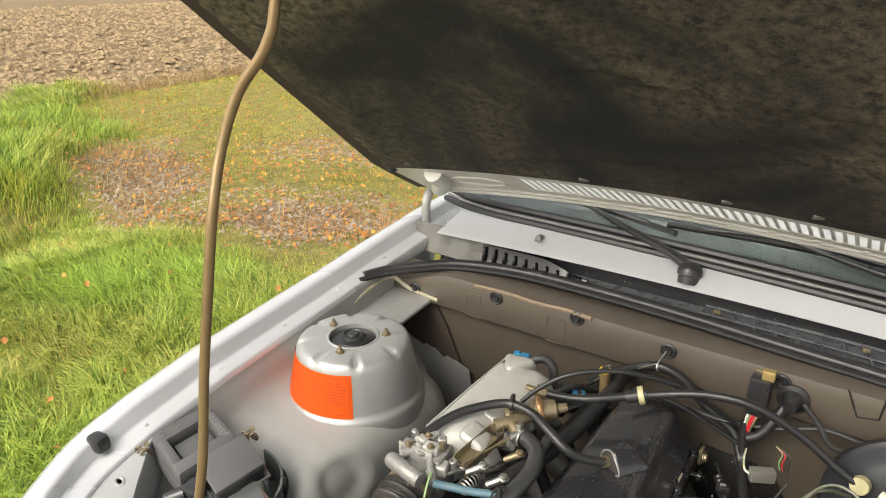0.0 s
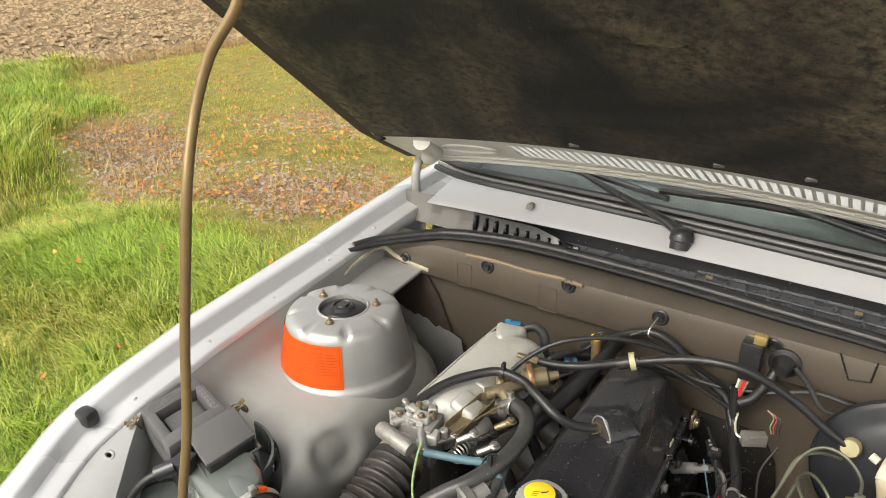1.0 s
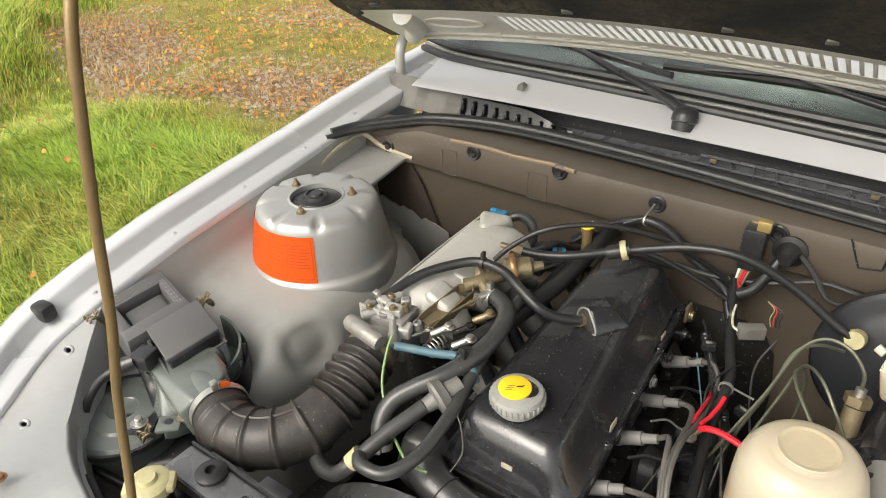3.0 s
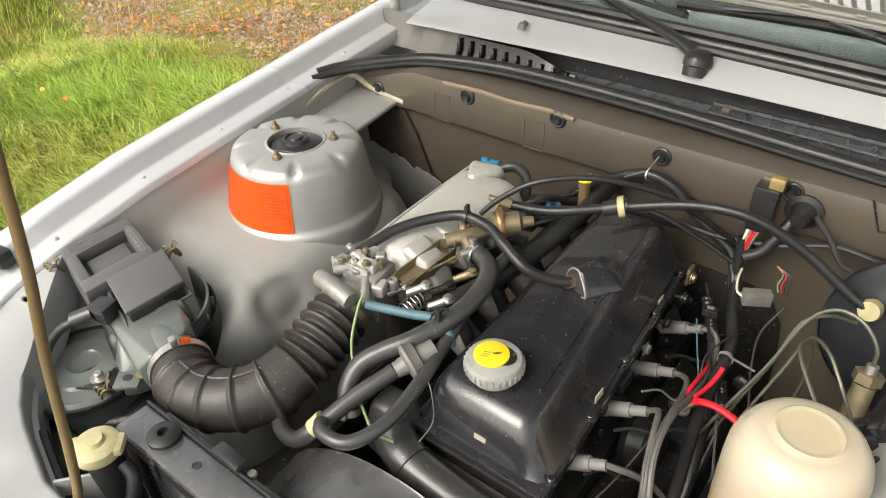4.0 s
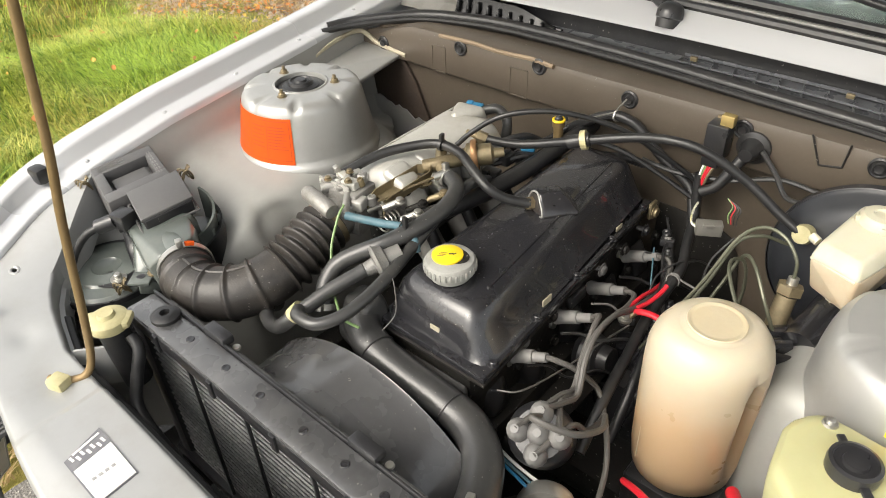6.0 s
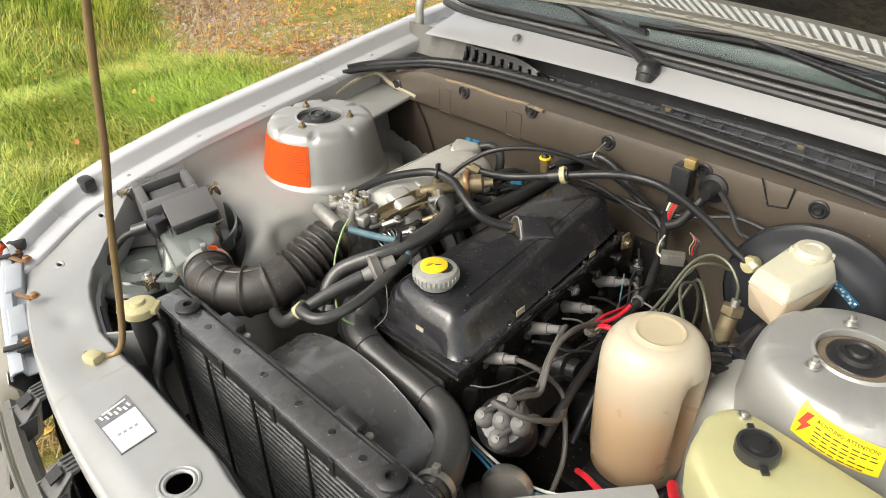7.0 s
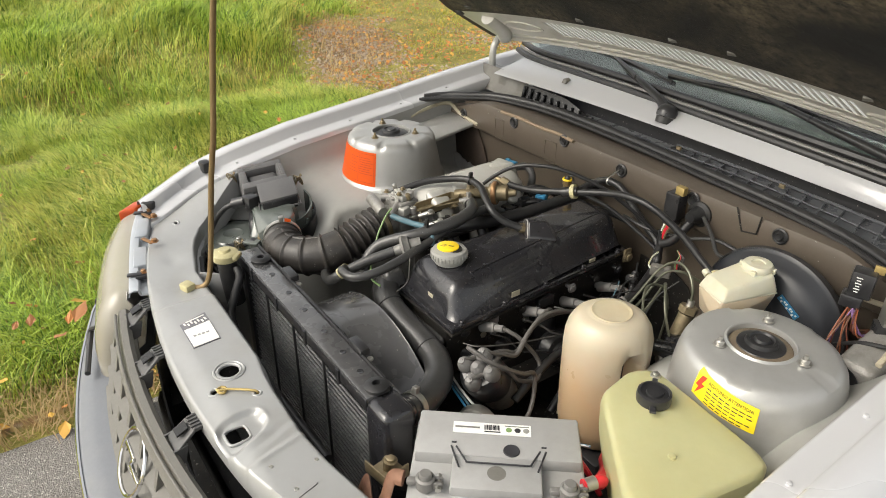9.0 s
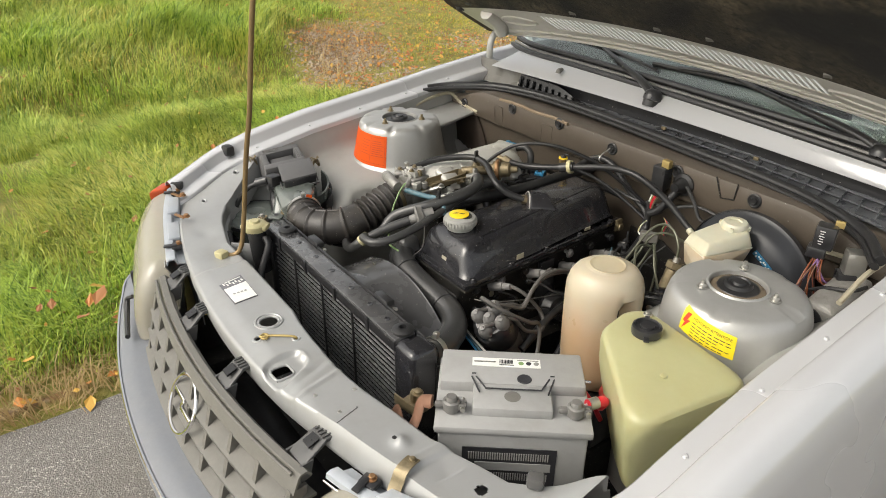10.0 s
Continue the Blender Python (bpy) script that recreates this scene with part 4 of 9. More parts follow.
def slam():
    bm = bmesh.new()
    rows = []
    for k in range(500):
        x = -0.654 + 1.308 * k / 499
        yo, yi, yf = slam_out(x), slam_in(x), slam_front(x)
        row = [(x, yf + 0.012, slam_z(x, yo) - 0.06), (x, yf + 0.002, slam_z(x, yo) - 0.045), (x, yf - 0.002, slam_z(x, yo) - 0.03), (x, yo - 0.0025, slam_z(x, yo) - 0.007)]
        for j in range(41):
            y = yo + (yi - yo) * j / 40
            row.append((x, y, slam_z(x, y) - (0.003 if j == 0 else 0)))
        row += [(x, yi + 0.004, slam_z(x, yi) - 0.004), (x, yi + 0.005, slam_z(x, yi) - 0.03), (x, yi + 0.012, slam_z(x, yi) - 0.033), (x, yi + 0.018, slam_z(x, yi) - 0.06)]
        rows.append(row)
    bm = sheet(rows)
    for v in bm.verts:
        for cx, cy, rx, ry, dz in ((0.4115, -0.600, 0.014, 0.013, 0.008), (0.50, -0.575, 0.03, 0.02, -0.003), (-0.295, -0.61, 0.045, 0.03, -0.005), (-0.42, -0.60, 0.03, 0.02, -0.004)):
            d = ((v.co.x - cx) / rx) ** 2 + ((v.co.y - cy) / ry) ** 2
            if d < 4 and v.co.z > 0.715 and abs(v.co.x) < 0.5:
                v.co.z += dz * math.exp(-d * 1.2)
    for v in bm.verts:
        if v.co.z < 0.716 or abs(v.co.x) > 0.5:
            continue
        # a dented pocket round the square hole, open towards the engine
        dx, dy = v.co.x - 0.150, v.co.y + 0.660
        q = (abs(dx + 0.25 * dy) / (0.030 - 0.2 * dy)) ** 3 + (abs(dy) / 0.036) ** 3
        v.co.z -= 0.0085 * ease(1.5, 0.55, q)
        v.co.z += 0.0045 * math.exp(-((dx + 0.012) / 0.012) ** 2 - ((dy - 0.034) / 0.007) ** 2) + 0.003 * math.exp(-((dx - 0.03) / 0.008) ** 2 - ((dy - 0.015) / 0.016) ** 2)
        # the pressed crease across and the faint folds beside it
        u = v.co.x - 0.234 + 0.236 * (v.co.y + 0.681)
        v.co.z += 0.0024 * math.exp(-(u / 0.0045) ** 2) - 0.0022 * ease(-0.004, -0.012, u) * ease(-0.10, -0.03, u)
        v.co.z += 0.0007 * math.sin(u * 210 + 40 * v.co.y) * ease(-0.06, -0.03, u) * ease(-0.004, -0.014, u)
        v.co.z += 0.0016 * math.exp(-((v.co.x - 0.447) / 0.004) ** 2)
    bad = []
    for f in bm.faces:
        c = f.calc_center_median()
        for k, (hx, hy, rx, ry) in enumerate(HOLES):
            e = 4 if k == 1 else 2
            if abs((c.x - hx) / rx) ** e + abs((c.y - hy) / ry) ** e < 1 and c.z > 0.70:
                bad.append(f)
    bmesh.ops.delete(bm, geom=list(set(bad)), context="FACES")
    bmesh.ops.solidify(bm, geom=bm.faces[:], thickness=0.0014)
    return bm


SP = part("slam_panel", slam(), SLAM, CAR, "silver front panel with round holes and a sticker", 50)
for k, (hx, hy, rx, ry) in enumerate(HOLES):
    if k in (1, 3):
        continue
    e = 1.0
    ring = []
    for a in [2 * math.pi * i / 28 for i in range(29)]:
        ca, sa = math.cos(a), math.sin(a)
        x, y = hx + rx * math.copysign(abs(ca) ** e, ca), hy + ry * math.copysign(abs(sa) ** e, sa)
        ring.append((x, y, slam_z(x, y) - 0.0015))
    part("hole_rim", tube(ring, 0.003, 8, 1), SLAM, SP)
part("hole_rim", tube([(0.012 + 0.0245 * math.cos(a), -0.631 + 0.0245 * math.sin(a), 0.7350) for a in [0.2244 * k for k in range(29)]], 0.0025, 6, 1), SLAM, SP)
part("hole_rim", tube([(0.152 + 0.0172 * math.copysign(abs(math.cos(a)) ** 0.5, math.cos(a)), -0.6695 + 0.0172 * math.copysign(abs(math.sin(a)) ** 0.5, math.sin(a)), slam_z(0.152, -0.6695) - 0.0092) for a in [0.2244 * k for k in range(29)]], 0.0024, 8, 1), SLAM, SP)
part("latch_pin", tube([(0.049, -0.664, 0.737), (0.060, -0.663, 0.738), (0.063, -0.656, 0.738), (0.055, -0.651, 0.738), (0.048, -0.656, 0.738), (0.053, -0.664, 0.738), (0.061, -0.648, 0.739), (0.086, -0.615, 0.738), (0.088, -0.613, 0.728)], 0.0021, 8), GOLD, SP, "yellow passivated release pin")
for x, y in ((0.247, -0.655), (0.303, -0.642), (0.270, -0.597), (0.404, -0.6065)):
    part("screw_hole", lathe([(0.0036, 0.0), (0.0030, 0.0012), (0.0018, 0.0012), (0.0016, 0.0004), (0, 0.0004)], 12, Matrix.Translation((x, y, slam_z(x, y) + (0.0062 if x > 0.4 else 0.0)))), BLACKDULL if x > 0.4 else STEEL, SP)
part("patch_seam", tube([(0.3228, -0.657, 0.7352), (0.3165, -0.636, 0.7354), (0.3112, -0.617, 0.7354), (0.3085, -0.6145, 0.7352)], 0.0007, 6), CLIPGREY, SP)
st = part("sticker", hull([(-0.1605, -0.6605, 0.7345), (-0.1775, -0.610, 0.7345), (-0.083, -0.612, 0.7345), (-0.079, -0.661, 0.7345), (-0.1605, -0.6605, 0.7365), (-0.1775, -0.610, 0.7365), (-0.083, -0.612, 0.7365), (-0.079, -0.661, 0.7365)], 0), FADED, SP, "white and dark blue paper data sticker")
part("white_field", hull([(x, y, z) for x, y in ((-0.139, -0.659), (-0.1455, -0.6115), (-0.0845, -0.6135), (-0.0805, -0.659)) for z in (0.736, 0.7375)], 0), WHITE, st)
for k in range(7):
    part("print_bar", box((-0.157 + 0.004 * (k % 2), -0.653 + 0.0062 * k, 0.7368), (0.008, 0.0030, 0.0006), 0, 8), WHITE, st)
part("print_bar", box((-0.166, -0.632, 0.7368), (0.003, 0.036, 0.0006), 0, 12), WHITE, st)
for k in range(4):
    part("print_bar", box((-0.112, -0.648 + 0.0075 * k, 0.738), (0.004, 0.0045, 0.0006), 0), BATT, st)
for x, y, z in ((-0.62, -0.585, 0.745), (-0.50, -0.615, 0.742)):
    part("lamp_screw", join(hexhead((x, y, z), 0.006, 0.006), box((x - 0.012, y - 0.012, z), (0.035, 0.008, 0.004), 0.001, 20)), COPPER, SP, "rusty headlamp fixing screw")
part("spring_clip", join(sheet([[(0.452 + d, -0.604 + 0.5 * d, 0.7395), (0.455 + d, -0.614 + 0.5 * d, 0.7405), (0.459 + d, -0.626 + 0.5 * d, 0.740), (0.462 + d, -0.635 + 0.5 * d, 0.735), (0.463 + d, -0.639 + 0.5 * d, 0.726), (0.4625 + d, -0.643 + 0.5 * d, 0.716), (0.466 + d, -0.649 + 0.5 * d, 0.710)] for d in (-0.009, 0.0, 0.009)], 0.0018), hexhead((0.4545, -0.609, 0.741), 0.004, 0.003)), BRASS, SP, "gold passivated spring clip")
part("hole_plug", box((0.585, -0.495, 0.742), (0.024, 0.02, 0.02), 0.005, 40), CLIPGREY, SP)
part("edge_strip", tube([(x, slam_in(x) + 0.012, 0.69) for x in [-0.46 + 0.06 * k for k in range(16)]], 0.008, 8), RUBBER, CAR, "black rubber strip along the front panel")




def grille():
    g = part("grille", tube([(x, -0.776 + 0.3 * x * x, 0.690) for x in [-0.335 + 0.067 * k for k in range(11)]], 0.003, 8), GREYPLASTIC, CAR, "grey plastic egg-crate radiator grille")
    n = 9
    gx = [-0.345 + 0.069 * k for k in range(11)]
    part("top_rail", sheet([[(x, -0.782 + 0.29 * x * x, 0.657), (x, -0.780 + 0.29 * x * x, 0.662), (x, -0.772 + 0.3 * x * x, 0.686), (x, -0.767 + 0.3 * x * x, 0.6915), (x, -0.756 + 0.3 * x * x, 0.6925), (x, -0.749 + 0.3 * x * x, 0.683)] for x in gx], 0.004), GREYPLASTIC, g, "smooth grey top rail")
    for z in (0.614, 0.568, 0.522):
        y0 = -0.770 - 0.3 * (0.70 - z)
        part("slat", sheet([[(x, y0 + 0.28 * x * x, z - 0.007), (x, y0 - 0.002 + 0.28 * x * x, z + 0.006), (x, y0 + 0.034 + 0.28 * x * x, z + 0.026), (x, y0 + 0.052 + 0.28 * x * x, z + 0.028)] for x in gx], 0.005), GREYPLASTIC, g)
    for k in range(n):
        x = -0.335 + 0.67 * k / (n - 1)
        y = 0.28 * x * x
        part("slat", hull([(x + dx, y + yy, z) for dx in (-0.006, 0.006) for yy, z in ((-0.781, 0.660), (-0.824, 0.515))] + [(x + dx, y + yy, z) for dx in (-0.003, 0.003) for yy, z in ((-0.752, 0.660), (-0.775, 0.515))], 0), GREYPLASTIC, g)
    for x in (-0.30, -0.135, 0.075, 0.308):
        y0, y1 = -0.752 + 0.3 * x * x, slam_out(x)
        arm = part("clip_arm", hull([(x + e, y, z) for e, y, z in ((-0.024, y0, 0.690), (0.024, y0, 0.690), (-0.024, y0, 0.684), (0.024, y0, 0.684), (-0.019, y1 - 0.014, 0.716), (0.019, y1 - 0.014, 0.716), (-0.019, y1 - 0.014, 0.709), (0.019, y1 - 0.014, 0.709))], 0.0015), CLIPGREY, g, "dark grey grille clip")
        part("clip_tongue", hull([(x + e, y, z) for e in (-0.018, 0.018) for y, z in ((y1 - 0.016, 0.716), (y1 - 0.016, 0.709), (y1 + 0.004, 0.718), (y1 + 0.004, 0.711))], 0.0012), CLIPGREY, arm)
        # black block set into the arm paints the dark of its slot
        part("slot_shade_block", hull([(x + e, y, z) for e in (-0.010, 0.010) for y, z in ((y1 - 0.040, 0.7055), (y1 - 0.040, 0.7085), (y1 - 0.022, 0.7125), (y1 - 0.022, 0.7165))], 0), DEEPBLACK, arm)
        for d in (-0.012, -0.004, 0.004, 0.012):
            part("clip_rib", hull([(x + d + e, y, z) for e in (-0.0014, 0.0014) for y, z in ((y1 - 0.018, 0.7165), (y1 - 0.018, 0.7185), (y1 + 0.003, 0.7185), (y1 + 0.003, 0.7205))], 0), CLIPGREY, arm)
        for e in (-0.024, 0.020):
            part("clip_cheek", hull([(x + e + d, y, z) for d in (0, 0.004) for y, z in ((y0 - 0.004, 0.692), (y0 - 0.004, 0.66), (y0 + 0.02, 0.696), (y0 + 0.012, 0.665))], 0), CLIPGREY, arm)
    em = Matrix.Translation((-0.010, -0.803, 0.610)) @ pose(0, 0, 0, 62, 0, 0)
    ring = tube([em @ Vector((0.054 * math.cos(a), 0.054 * math.sin(a), 0)) for a in [0.19635 * k for k in range(33)]], 0.0038, 8, 1)
    e = part("emblem", ring, CHROME, g, "round chrome badge ring with a bar")
    for dx, dy in ((-0.021, 0.008), (0.021, -0.008)):
        part("badge_bar", box((0, 0, 0), (0.05, 0.008, 0.006), 0.002, m=em @ Matrix.Translation((dx, dy, 0))), CHROME, e)
    part("badge_bar", box((0, 0, 0), (0.018, 0.008, 0.006), 0.002, m=em @ pose(0, 0, 0, 0, 0, 60)), CHROME, e)
    return g


GRILLE = grille()


def bumper_y(x):
    return -0.885 + 0.27 * x * x


def bumper():
    path = [(x, bumper_y(x)) for x in [-0.66 + 0.06 * k for k in range(23)]]
    path = [(-0.80, -0.45), (-0.795, -0.60), (-0.765, -0.70), (-0.72, -0.745)] + path + [(0.72, -0.745), (0.765, -0.70), (0.795, -0.60), (0.80, -0.45)]
    rows, line = [], []
    for i, (x, y) in enumerate(path):
        a, b = path[max(i - 1, 0)], path[min(i + 1, len(path) - 1)]
        t = Vector((b[0] - a[0], b[1] - a[1], 0)).normalized()
        n = Vector((t.y, -t.x, 0))
        rows.append([tuple(Vector((x, y, 0)) + n * o + Vector((0, 0, z))) for o, z in ((-0.10, 0.52), (-0.04, 0.518), (-0.008, 0.508), (0.0, 0.497), (0.004, 0.47), (0.0, 0.42), (-0.015, 0.35), (-0.05, 0.31))])
        line.append(tuple(Vector((x, y, 0.500)) + n * 0.001))
    b = part("bumper", sheet(rows, 0.006), BUMPER, CAR, "blue-grey plastic front bumper with a bright line", 60)
    part("bright_line", tube(line, 0.0035, 6, 2), CHROME, b)
    return b


BUMP = bumper()
part("wiper_bracket", join(box((-0.555, -0.745, 0.575), (0.012, 0.02, 0.07), 0.003, -30), tube([(-0.50, -0.77, 0.575), (-0.515, -0.785, 0.56), (-0.47, -0.80, 0.535)], 0.005, 8), tube([(-0.52, -0.78, 0.56), (-0.46, -0.80, 0.54), (-0.40, -0.815, 0.535)], 0.006, 8)), RUBBER, BUMP, "black headlamp wiper arm")
for s in (-1, 1):
    def lamp_y(x):
        return -0.79 + 0.30 * x * x
    xs = [0.375 + 0.032 * k for k in range(11)]
    lens_sec = ((-0.054, 0.545), (-0.052, 0.60), (-0.043, 0.65), (-0.027, 0.69), (-0.009, 0.714), (0.007, 0.727), (0.024, 0.733), (0.042, 0.736))

    def drop(x):
        return -0.034 * ease(0.62, 0.40, x)
    rows = []
    for x in [0.362 + 0.0125 * k for k in range(27)]:
        f = math.sqrt(max(0.0, 1 - max(0.0, (0.43 - x) / 0.068) ** 2))
        rows.append([(s * x, lamp_y(x) + 0.045 + (o - 0.045) * (0.25 + 0.75 * f), 0.60 + (z - 0.60) * (0.3 + 0.7 * f) + drop(x)) for o, z in lens_sec])
    lens = part("headlamp", sheet(rows, 0.004), LENS, CAR, "clear ribbed glass headlamp in a pale housing")
    part("housing", sheet([[(s * x, lamp_y(x) + o, z + drop(x)) for o, z in ((0.041, 0.730), (0.043, 0.739), (0.050, 0.742), (0.062, 0.740), (0.066, 0.728), (0.084, 0.724), (0.094, 0.70), (0.10, 0.55))] for x in xs], 0.003), LILAC, lens, "pale blue-grey lamp housing")
    part("reflector", sheet([[(s * x, lamp_y(x) - 0.01, 0.545), (s * x, lamp_y(x) + 0.05, 0.58), (s * x, lamp_y(x) + 0.065, 0.64), (s * x, lamp_y(x) + 0.05, 0.70 + drop(x)), (s * x, lamp_y(x) + 0.036, 0.728 + drop(x))] for x in xs], 0.002), STEEL, lens)
    for x in (0.43, 0.655):
        part("clip", join(box((s * x, lamp_y(x) + 0.070, 0.741 + drop(x)), (0.030, 0.022, 0.010), 0.003, s * 20), box((s * x, lamp_y(x) + 0.056, 0.746 + drop(x)), (0.012, 0.030, 0.004), 0.001, s * 20)), BLACKDULL, lens)
        part("clip_screw", hexhead((s * x, lamp_y(x) + 0.074, 0.746 + drop(x)), 0.005, 0.006), COPPER, lens)
    for x0, x1 in ((0.46, 0.52), (0.555, 0.63)):
        part("housing_step", hull([(s * x, lamp_y(x) + o, z + drop(x)) for x in (x0, x1) for o, z in ((0.052, 0.744), (0.080, 0.742), (0.052, 0.728), (0.082, 0.725))], 0.003), LILAC, lens)
    part("indicator", hull([(s * x, y, z) for x, y in ((0.698, -0.648), (0.742, -0.600), (0.72, -0.575), (0.690, -0.61)) for z in (0.56, 0.742)], 0.006), AMBER, CAR, "amber and red indicator lens at the wing corner")
    part("corner_seal", box((s * 0.675, -0.575, 0.757), (0.05, 0.03, 0.02), 0.005, s * 35), RUBBER, CAR)
part("crossmember", box((0, -0.62, 0.36), (1.2, 0.08, 0.1), 0.02), BLACKDULL, CAR)
# unseen sheet added below the bay to block light bouncing off the road
part("bounce_stop_sheet", box((0, -0.22, 0.20), (1.3, 1.02, 0.02), 0.01), GREASE_AND_GAPS, CAR)
part("front_apron", sheet([[(x, -0.72 + 0.25 * x * x, 0.52), (x, -0.70 + 0.25 * x * x, 0.30)] for x in [-0.68 + 0.08 * k for k in range(18)]], 0.004), BLACKDULL, CAR)
for s in (-1, 1):
    part("chassis_leg", box((s * 0.36, -0.2, 0.38), (0.08, 1.0, 0.12), 0.02), GREASE_AND_GAPS, CAR)

# ---- engine ----
def clamp(c, axis, r, name="hose_clamp", parent=None, mat=None, w=0.009):
    """A worm-drive band round a hose, with its screw."""
    q = Vector(axis).normalized().to_track_quat("Z", "Y").to_matrix().to_4x4()
    m = Matrix.Translation(c) @ q
    bm = join(lathe([(r, -w / 2), (r + 0.0018, -w / 2), (r + 0.0018, w / 2), (r, w / 2), (r, -w / 2)], 28, m), box((0, 0, 0), (0.010, 0.014, w), 0.002, m=m @ Matrix.Translation((0, r + 0.005, 0))))
    return part(name, bm, mat or STEEL, parent)


def hose(name, label, cat, pts, r, mat, n=12, ends=(), group=""):
    t = thing(name, label, cat, tuple(pts[0]), group)
    part("tube", tube(pts, r, n), mat, t)
    for c, ax, rr in ends:
        clamp(c, ax, rr, "clamp", t)
    return t


ENGINE = thing("engine", "four cylinder engine with a black valve cover", "engine", (0.03, 0, 0.3))


def vc_section(y, k):
    """Outline of the valve cover at y; k: 0 at the seam to 1 at full height."""
    up = 0.013 * (y + 0.22) / 0.43
    r = -0.034 * (y + 0.22) / 0.43
    full = [(-0.057, 0.735), (-0.053, 0.765), (-0.048, 0.788), (-0.040, 0.796), (-0.03, 0.7985), (0.02, 0.80), (0.07, 0.7985), (0.080, 0.796), (0.087, 0.789), (0.098, 0.768), (0.112, 0.742), (0.119, 0.735)]
    cx = 0.03
    return [(cx + (x - cx + (r if x > cx else 0)) * (0.93 + 0.07 * k), y, 0.735 + (z - 0.735) * k + up * k) for x, z in full]


rows = [vc_section(y, k) for y, k in ((-0.250, 0.0), (-0.246, 0.2), (-0.240, 0.5), (-0.232, 0.78), (-0.222, 0.93), (-0.208, 0.985), (-0.19, 1.0), (-0.1, 1.0), (0.0, 1.0), (0.1, 1.0), (0.19, 1.0), (0.205, 0.985), (0.212, 0.93), (0.219, 0.5), (0.224, 0.0))]
VC = part("valve_cover", sheet(rows), BLACKPAINT, ENGINE, "glossy black valve cover with worn paint", 60)
part("seam_flange", prism([(-0.066, -0.262), (0.126, -0.262), (0.094, 0.232), (-0.066, 0.232)], 0.723, 0.736, 0.004), BLACKPAINT, ENGINE)
part("gasket_line", prism([(-0.068, -0.264), (0.126, -0.262), (0.094, 0.232), (-0.066, 0.232)], 0.718, 0.7225, 0.001), GREASE_AND_GAPS, ENGINE)
part("cylinder_head", prism([(-0.07, -0.255), (0.098, -0.255), (0.078, 0.24), (-0.07, 0.24)], 0.60, 0.718, 0.008), GREASE_AND_GAPS, ENGINE)
part("engine_block", prism([(-0.10, -0.27), (0.12, -0.27), (0.12, 0.26), (-0.10, 0.26)], 0.28, 0.60, 0.015), GREASE_AND_GAPS, ENGINE)
part("sump", prism([(-0.09, -0.2), (0.11, -0.2), (0.11, 0.26), (-0.09, 0.26)], 0.215, 0.28, 0.015), GREASE_AND_GAPS, ENGINE)
for y in (-0.235, -0.13, -0.02, 0.09, 0.2):
    part("cover_bolt", hexhead((0.121 - 0.065 * (y + 0.25), y, 0.736), 0.005, 0.006), BLACKPAINT, VC)
for y in (-0.18, -0.06, 0.07):
    part("cover_bolt", hexhead((-0.061, y, 0.736), 0.005, 0.006), BLACKPAINT, VC)
for x, y, z, w, h, rz in ((0.03, -0.2445, 0.752, 0.016, 0.010, 0), (0.108, -0.10, 0.746, 0.02, 0.012, 90), (0.094, 0.12, 0.742, 0.018, 0.008, 90)):
    part("paint_chip", box((x, y, z), (w, 0.002, h), 0.0005, rz, 1), SEALANT, VC)
r7 = random.Random(12)
flecks = []
for k in range(38):
    x, y = r7.uniform(-0.035, 0.06), r7.uniform(-0.19, 0.19)
    z = 0.7985 + 0.013 * (y + 0.22) / 0.43 + (0.0012 if 0.0 < x < 0.05 else 0.0004)
    q = r7.uniform(0.0006, 0.0017)
    flecks.append(box((x, y, z), (q * r7.uniform(1, 3), q, 0.0008), 0, r7.uniform(0, 180)))
part("paint_fleck", join(*flecks), CLIPGREY, VC)["kind"] = "stuff"
part("top_ridge", tube([(0.068, -0.18, 0.8005), (0.052, 0.0, 0.8058), (0.036, 0.18, 0.811)], 0.002, 6, curve=False), BLACKPAINT, VC)
# breather turret and its brass elbow
TM = Matrix.Translation((0.014, -0.002, 0.8185)) @ Matrix(((0.90, -0.10, -0.42, 0), (-0.40, 0.24, -0.885, 0), (0.19, 0.966, 0.176, 0), (0, 0, 0, 1)))
FACE = [(-0.019, -0.016), (-0.021, 0.002), (-0.015, 0.014), (-0.003, 0.0185), (0.008, 0.014), (0.024, -0.017)]
turret = part("breather_turret", rhull([TM @ Vector((x * 0.84, y * 0.84, -0.006)) for x, y in FACE] + [TM @ Vector((x * 0.88 + 0.003, y * 0.86 + 0.003, -0.036)) for x, y in FACE] + [TM @ Vector((x * 0.8 + 0.006, y * 0.4 - 0.006, -0.058)) for x, y in FACE], 0.005), BLACKPAINT, VC)
part("face_panel", prism([(x * 0.8, y * 0.8) for x, y in FACE], -0.002, 0.0002, 0.0004, m=TM), BELLOWS, turret)
part("face_rim", tube([TM @ Vector((x * 0.9, y * 0.9, -0.001)) for x, y in FACE + FACE[:1]], 0.0015, 6, 4), ALU, turret, "worn bright rim of the breather face")
part("breather_nut", tube([TM @ Vector((-0.006, -0.002, -0.002)), TM @ Vector((-0.006, -0.002, 0.010))], 0.010, 6, curve=False), BRASS, VC, "brass breather fitting")
